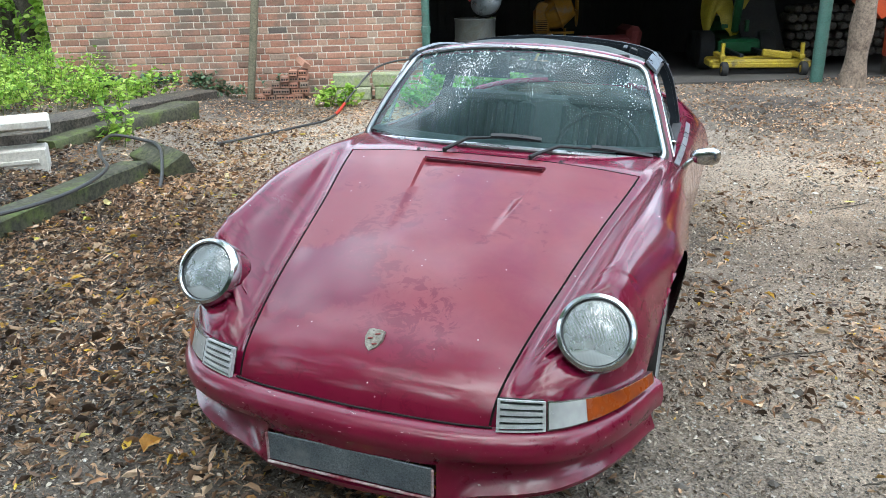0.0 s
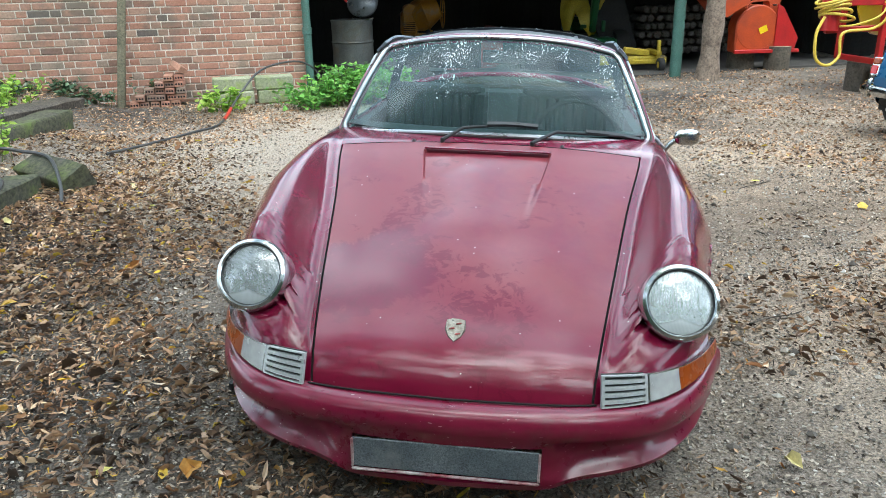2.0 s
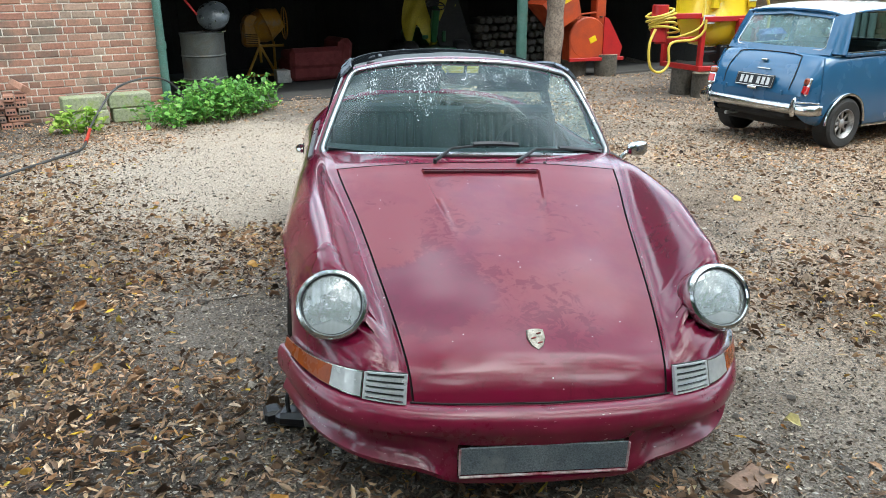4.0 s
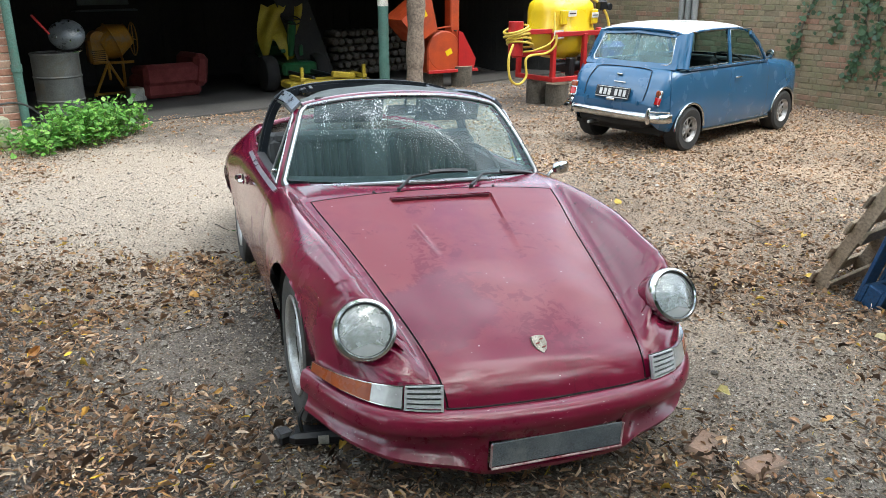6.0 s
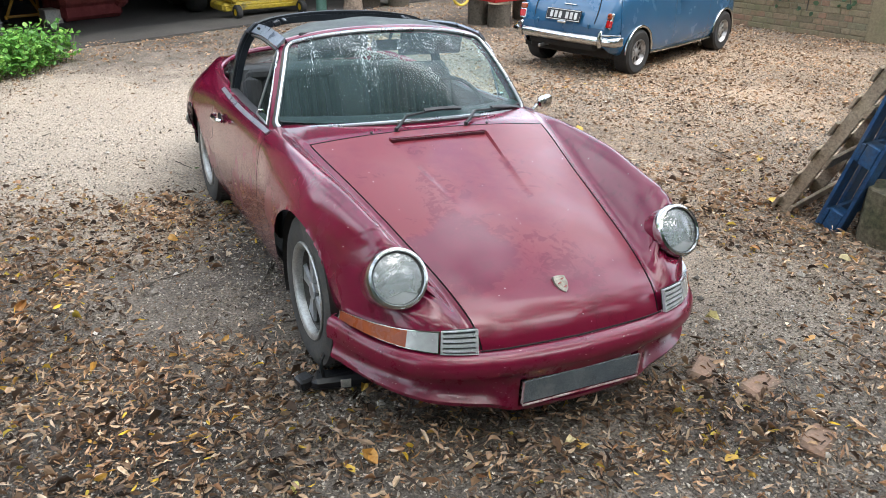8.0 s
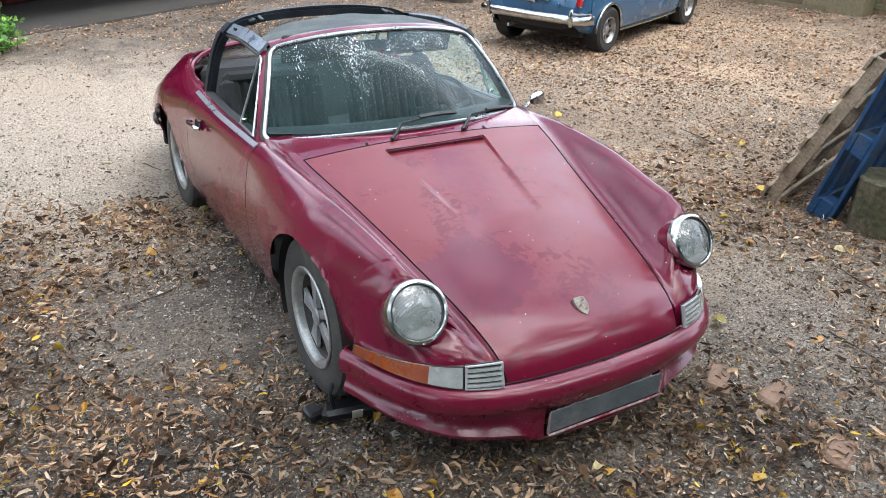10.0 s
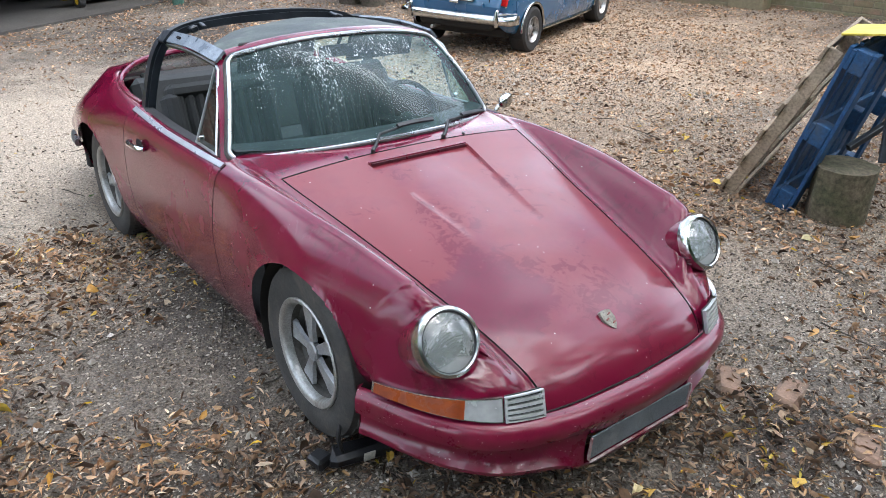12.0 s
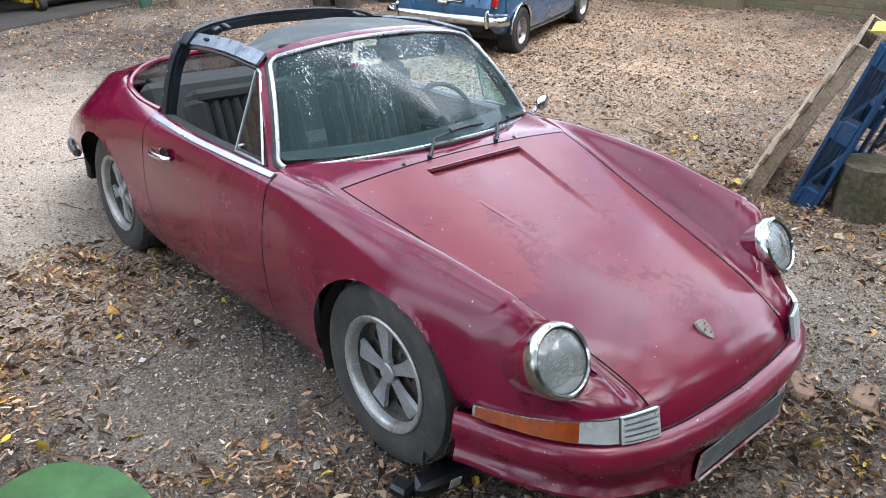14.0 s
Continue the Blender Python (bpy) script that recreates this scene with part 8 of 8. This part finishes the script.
# row of trees out of view, added to dim the low sky in paint reflections
for _k, (_x, _y, _h) in enumerate(((-9.5, -8.0, 9), (-6.2, -9.0, 10), (-2.8, -9.6, 9), (0.6, -9.2, 10), (4.0, -9.6, 9), (7.6, -9.0, 10), (11.0, -7.4, 9))):
    tree("tree", "unseen dense dark tree added to block low sky", _x, _y, _h, 0.2, [(0, 0, 1.3, 1.7), (0.6, 0.4, 3.4, 2.0), (-0.7, -0.3, 5.4, 2.0), (0.3, 0.2, 7.4, 1.8), (1.5, -0.4, 2.2, 1.4)], 3200, 0.34, 80 + _k, TREELEAF, "dark trees at the yard's edge")
for _k, (_x, _y, _h, _dz) in enumerate(((-9.8, 7.6, 7, 2.0), (-11.6, 6.2, 8, 2.6), (-10.6, 9.6, 9, 3.0), (-13.4, 8.6, 9, 2.4), (-12.4, 11.6, 10, 3.0), (-9.4, 5.0, 6, 2.0), (-15.2, 6.4, 9, 3.0), (-12.0, 9.4, 7, 1.6), (-13.6, 10.6, 8, 2.0), (-14.6, 12.0, 9, 2.2), (-11.2, 8.4, 6, 1.2))):
    tree("tree", "sunlit young tree in the wood beyond the wall", _x, _y, _h, 0.12, [(0, 0, _dz, 1.3), (0.6, 0.4, _dz + 1.4, 1.4), (-0.6, -0.5, _dz + 2.4, 1.5), (0.3, 0.2, 0.9, 1.0)], 2600, 0.15, 40 + _k, TREELEAF if _k % 3 == 2 else BRIGHTLEAF, "wood beyond the wall")

# a tall hedge out of view, added to keep bright low sky off the car paint
hedge_rng = np.random.default_rng(97)
HEDGE = thing("hedge", "unseen tall dark green hedge added to block low sky", "hedge", pose(0.5, -8.0, 0))
_hx, _hz = np.linspace(-13, 13, 90), np.linspace(-0.1, 4.2, 18)
for _d in (-0.5, 0.5):
    part("foliage_core", Shape().sheet([[(x, _d * (1 - 0.5 * max(0, z) / 4.2) + 0.22 * noise.noise(Vector((x, _d, z))), z + 0.25 * noise.noise(Vector((x * 0.7, z, 4)))) for x in _hx] for z in _hz], flip=_d > 0), IVY, HEDGE, smooth=0)
_n = 9000
_q = np.column_stack([hedge_rng.uniform(-13, 13, _n), hedge_rng.choice([-1, 1], _n) * hedge_rng.uniform(0.2, 0.75, _n), hedge_rng.uniform(0, 4.5, _n)])
part("leaves", leaf_mesh("leaves", hedge_rng, _q, hedge_rng.uniform(0.10, 0.24, _n), TREELEAF, 0.8, 0.6, 0.15), TREELEAF, HEDGE)

# ---------- ivy on the yard wall ----------
for _k, (_y, _z0, _n) in enumerate(((2.05, 0.55, 90), (1.40, 0.40, 170), (1.05, 0.30, 100), (0.42, 0.45, 80), (1.75, 0.9, 60))):
    rng = np.random.default_rng(60 + _k)
    iv = thing("wall_ivy", "dark ivy strand hanging down the yard wall", "ivy", RW, "ivy on the yard wall")
    zz = np.linspace(2.6, _z0, 14)
    line = [(-0.008, _y + 0.13 * math.sin(z * 2.2 + _k * 2) + 0.25 * (z - 1.3) * (0.4 if _k % 2 else -0.25), z) for z in zz]
    part("stem", Shape().tube(line, 0.008, 5), TRUNK, iv)
    pl = []
    for _ in range(_n):
        q = rng.uniform(0, 1) ** 0.8
        z = 2.6 + (_z0 - 2.6) * q
        y = np.interp(-z, -zz, [p[1] for p in line])
        pl.append((-0.03 - abs(rng.normal(0, 0.02)), y + rng.normal(0, 0.085), z + rng.normal(0, 0.05)))
    v, f = leaf_cloud(rng, np.array(pl), rng.uniform(0.05, 0.10, _n), rng.uniform(0, 6.28, _n), 0.5, 0.9, 0.12)
    s = Shape()
    # leaves hang flat to the wall
    s.v = [(p[0] + (q[2] - p[2]) * 0.35, q[1], p[2] + (q[0] - p[0])) for p, q in zip(np.repeat(np.array(pl), 6, axis=0), v)]
    s.f, s.s = f, [0] * len(f)
    part("leaves", s, IVY, iv, smooth=0)

# ---------- bricks ----------


def brick_wall(wall, along_x, length, height, near, mats, name, z0=-0.02, origin=0.0, face=-1, limit=300):
    """Flemish-bond bricks proud of the wall's mortar face; those in the near stretch are parts, the rest one mesh.
    along_x: whether the wall runs along its own x (else y)."""
    rng = random.Random(5)
    shapes = {}
    made, far = 0, Shape()
    for row in range(int(height / 0.0805)):
        z = z0 + 0.0805 * (row + 0.5)
        u = origin + (0 if row % 2 else -0.17) + rng.uniform(-0.01, 0.01)
        k = row % 2
        while u < origin + length - 0.02:
            L = 0.222 if k % 2 == 0 else 0.106
            a, b = max(u, origin + 0.004), min(u + L, origin + length - 0.004)
            u += L + 0.0115
            k += 1
            if b - a < 0.04:
                continue
            c, w = (a + b) / 2, round(b - a, 3)
            d = rng.uniform(-0.003, 0.004)
            m = pose(c, 0.0245 + d, z, 0, 0, rng.uniform(-0.5, 0.5)) if along_x else pose(0.0245 + d, c, z, 0, 0, 90 + rng.uniform(-0.5, 0.5))
            if made < limit and near[0] <= c <= near[1] and z < near[2]:
                key = min((0.222, 0.106), key=lambda q: abs(q - w)) if abs(w - 0.222) < 0.004 or abs(w - 0.106) < 0.004 else w
                if key not in shapes:
                    shapes[key] = rough_up(Shape().box(key, 0.034, 0.069, None, 0.005), 0.0025, 30).mesh(name, mats[0], 0)
                part(name, shapes[key], None, wall, m=m)
                made += 1
            else:
                far.box(w, 0.034, 0.069, m, 0.005)
    if far.v:
        tagged(part("bricks_beyond", far, mats[1], wall, smooth=0), kind="stuff")


brick_wall(wall_front, True, -WALL_U, 3.0, (-2.95, 0.0, 1.33), (BRICK, BRICKS), "brick", -0.02, WALL_U)
brick_wall(wall_yard, False, 7.4, 2.6, (-0.1, 3.0, 1.40), (YARDBRICK, YARDBRICKS), "brick", -0.02, 0.0)
_far = Shape()
for _row in range(30):
    for _k in range(30):
        _far.box(0.222, 0.034, 0.069, pose(0.3265, -0.05 - _k * 0.2335 - (0.117 if _row % 2 else 0), 0.02 + _row * 0.0805, 0, 0, 90), 0.005)
tagged(part("bricks_beyond", _far, YARDBRICKS, wall_yard, smooth=0), kind="stuff")
tagged(part("wall_pier", Shape().box(0.44, 0.46, 3.0, pose(0.18, -0.10, 1.35), 0.006), YARDBRICKS, wall_yard))

# ---------- leaf litter and grit ----------


def scatter(rng, n, x0, x1, y0, y1, keep):
    x, y = rng.uniform(x0, x1, n), rng.uniform(y0, y1, n)
    ok = rng.uniform(0, 1, n) < keep(x, y)
    return x[ok], y[ok]


def patchy(x, y, scale, seed):
    return np.array([noise.noise(Vector((a * scale, b * scale, seed))) for a, b in zip(x, y)])


def litter_density(x, y):
    d = 0.31 + 0.34 * patchy(x, y, 0.9, 2.0) + 0.30 * patchy(x, y, 2.6, 5.0)
    d = d + 0.85 * bell(x, y, -2.8, 1.6, 1.25) + 0.6 * bell(x, y, 2.3, 0.2, 0.8) + 0.9 * bell(x, y, 0.5, -1.05, 0.36) + 0.3 * bell(x, y, 1.6, -1.0, 0.8) + 0.7 * bell(x, y, -1.5, -0.35, 0.75) + 0.35 * bell(x, y, -2.1, 0.6, 0.7)
    d = d + 0.45 * bell(x, y, -2.6, 5.6, 0.9) + 0.4 * bell(x, y, 7.0, 5.2, 1.4) + 0.7 * bell(x, y, -1.05, 2.0, 0.32) + 0.6 * bell(x, y, -4.0, 1.4, 0.8) + 0.5 * bell(x, y, -3.6, 4.8, 1.0) + 0.35 * bell(x, y, 1.9, 6.2, 0.9) + 0.4 * bell(x, y, -0.2, -0.95, 0.4)
    d = d - 0.55 * bell(x, y, -1.0, 4.6, 1.5) - 0.4 * bell(x, y, -1.4, 3.1, 0.8) - 0.35 * bell(x, y, 1.7, 2.4, 1.0) - 0.45 * bell(x, y, -0.9, 0.75, 0.5) - 0.55 * bell(x, y, 1.35, -0.25, 0.55)
    return np.clip(d, 0.015, 1)


def clear_of_shed(x, y):
    c = YARD.inverted()
    v = c[1][0] * x + c[1][1] * y + c[1][3]
    return v < 0.35


def curled_leaves(name, rng, x, y, sizes, mat, lift, width=0.24, curl=0.8):
    """Dry leaves, rolled lengthwise and bent, lying loosely on one another."""
    n = len(x)
    L = sizes
    W = L * width * rng.uniform(0.4, 1.6, n)
    base = np.array([(-0.5, 0, 0), (-0.22, -0.5, 1), (-0.22, 0, 0), (-0.22, 0.5, 1), (0.2, -0.42, 1), (0.2, 0, 0), (0.2, 0.42, 1), (0.5, 0, 0)])
    roll = rng.uniform(-0.3, curl * 2, n)[:, None]
    bend = rng.normal(0.05, 0.16, n)[:, None]
    vx = base[None, :, 0] * L[:, None]
    vy = base[None, :, 1] * W[:, None] * (1 - 0.35 * np.abs(roll)) + 0.25 * rng.normal(0, 1, n)[:, None] * W[:, None] * (base[None, :, 0] * 2) ** 2
    vz = base[None, :, 2] * W[:, None] * roll * rng.uniform(0.4, 1.2, (n, 8)) + bend * L[:, None] * (base[None, :, 0] * 2) ** 2
    a, b, c = rng.uniform(0, 6.283, n), rng.normal(0, 0.22, n), rng.normal(0, 0.35, n)
    ca, sa, cb, sb, cc, sc = (f(q)[:, None] for q in (a, b, c) for f in (np.cos, np.sin))
    vy, vz = vy * cc - vz * sc, vy * sc + vz * cc
    vx, vz = vx * cb + vz * sb, -vx * sb + vz * cb
    vx, vy = vx * ca - vy * sa, vx * sa + vy * ca
    low = vz.min(axis=1, keepdims=True)
    vz = vz - low * 0.8 + (ground_z(x, y) + lift)[:, None]
    s = Shape()
    s.v = np.dstack([vx + x[:, None], vy + y[:, None], vz]).reshape(-1, 3).tolist()
    k = np.arange(n)[:, None] * 8
    s.f = np.concatenate([k + np.array(q) for q in ((1, 4, 5, 2), (2, 5, 6, 3))]).tolist() + np.concatenate([k + np.array(q) for q in ((0, 1, 2), (0, 2, 3), (4, 7, 5), (5, 7, 6))]).tolist()
    s.s = [0] * len(s.f)
    return s.mesh(name, mat, 0)


rng = np.random.default_rng(3)
x, y = scatter(rng, 260000, -4.2, 4.2, -2.6, 4.2, lambda a, b: litter_density(a, b) ** 1.25 * 0.9 * (1 - 0.75 * (a > 2.0)))
big = rng.uniform(0, 1, len(x))
size = np.where(big > 0.97 - 0.06 * litter_density(x, y), rng.uniform(0.045, 0.072, len(x)), 0.013 + 0.036 * rng.uniform(0, 1, len(x)) ** 1.3)
tagged(part("leaf_litter", curled_leaves("leaf_litter", rng, x, y, size, LITTER, rng.uniform(0.0, 0.024, len(x)) * (0.3 + litter_density(x, y))), LITTER), "brown curled dead leaves strewn thickly over the yard", "leaves", kind="stuff")
x, y = scatter(rng, 560, -3.6, 3.4, -2.4, 4.0, lambda a, b: litter_density(a, b) * 0.5 + 0.02)
FALLEN = leafy("fresh_fallen_leaves", [(0.0, (0.52, 0.38, 0.035)), (0.3, (0.46, 0.27, 0.04)), (0.5, (0.36, 0.16, 0.05)), (0.72, (0.55, 0.46, 0.28)), (0.9, (0.50, 0.46, 0.07)), (1.0, (0.10, 0.20, 0.05))], 0.6)
tagged(part("fallen_leaves", curled_leaves("fallen_leaves", rng, x, y, rng.uniform(0.030, 0.075, len(x)), FALLEN, rng.uniform(0.012, 0.026, len(x)), 0.6, 0.3), FALLEN), "yellow and orange freshly fallen leaves", "leaves", kind="stuff")
x, y = scatter(rng, 300000, -7.5, 9.0, -0.8, 9.5, lambda a, b: np.clip(litter_density(a, b) + 0.30 * bell(a, b, 4.5, 2.5, 3.0), 0, 1) * 0.75 * ((np.abs(a) > 4.0) | (b > 4.0) | (a > 2.0)) * ((b > 2.0) | (a > 2.0)) * clear_of_shed(a, b))
tagged(part("far_leaf_litter", curled_leaves("far_leaf_litter", rng, x, y, rng.uniform(0.016, 0.048, len(x)), DRYLITTER, rng.uniform(0.0, 0.01, len(x))), DRYLITTER), "pale dead leaves across the far yard", "leaves", kind="stuff")
x, y = scatter(rng, 430000, -3.8, 7.0, -2.4, 6.4, lambda a, b: np.clip(0.42 + 0.5 * patchy(a, b, 1.7, 9.0), 0.08, 1) * 0.75 * (1 - 0.85 * bell(a, b, -0.9, 4.2, 1.7)))
tagged(part("leaf_crumbs", leaf_mesh("leaf_crumbs", rng, np.column_stack([x, y, ground_z(x, y) + rng.uniform(0.002, 0.009, len(x))]), rng.uniform(0.006, 0.024, len(x)), CRUMBS, 0.35, 0.42, 0.2), CRUMBS), "crumbled leaf bits and wood chips on the earth", "debris", kind="stuff")


def stones(name, rng, x, y, r):
    octa = np.array([(1, 0, 0), (0, 1, 0), (-1, 0, 0), (0, -1, 0), (0, 0, 0.7), (0, 0, -0.7)])
    of = [(0, 1, 4), (1, 2, 4), (2, 3, 4), (3, 0, 4), (1, 0, 5), (2, 1, 5), (3, 2, 5), (0, 3, 5)]
    v = octa[None] * r[:, None, None] * rng.uniform(0.6, 1.3, (len(x), 6, 1))
    a = rng.uniform(0, 6.28, len(x))
    vx = v[:, :, 0] * np.cos(a)[:, None] - v[:, :, 1] * np.sin(a)[:, None] + x[:, None]
    vy = v[:, :, 0] * np.sin(a)[:, None] + v[:, :, 1] * np.cos(a)[:, None] + y[:, None]
    s = Shape()
    s.v = np.dstack([vx, vy, v[:, :, 2] + (ground_z(x, y) + r * 0.3)[:, None]]).reshape(-1, 3).tolist()
    s.f = (np.arange(len(x))[:, None, None] * 6 + np.array(of)[None]).reshape(-1, 3).tolist()
    s.s = [0] * len(s.f)
    return s


GRIT = pieces("yard_grit", [(0.0, (0.05, 0.043, 0.036)), (0.35, (0.16, 0.14, 0.118)), (0.65, (0.34, 0.30, 0.25)), (0.88, (0.44, 0.40, 0.34)), (1.0, (0.58, 0.55, 0.50))], 0.9)
x, y = scatter(rng, 150000, -3.8, 4.2, -2.4, 4.8, lambda a, b: np.clip(0.42 + 0.7 * patchy(a, b, 1.1, 15.0), 0.05, 1) * (1 - 0.85 * bell(a, b, -0.9, 4.2, 1.7)))
r = rng.uniform(0.0022, 0.0092, len(x)) * np.where(rng.uniform(0, 1, len(x)) > 0.985, 2.6, 1)
tagged(part("grit", stones("grit", rng, x, y, r), GRIT, smooth=0), "small pale stones and grit in the earth", "gravel", kind="stuff")
# twigs
for _k in range(40):
    _x, _y, _a, _l = RNG.uniform(-3, 3), RNG.uniform(-2, 4), RNG.uniform(0, 6.28), RNG.uniform(0.08, 0.30)
    _p = [(_x + q * _l * math.cos(_a) + RNG.uniform(-0.01, 0.01), _y + q * _l * math.sin(_a) + RNG.uniform(-0.01, 0.01), gz(_x + q * _l * math.cos(_a), _y + q * _l * math.sin(_a)) + 0.012) for q in np.linspace(0, 1, 5)]
    solid("twig", Shape().tube(_p, [0.004, 0.004, 0.0035, 0.003, 0.002], 5), TRUNK, "thin dry twig lying among dead leaves", "twig", group="fallen twigs")
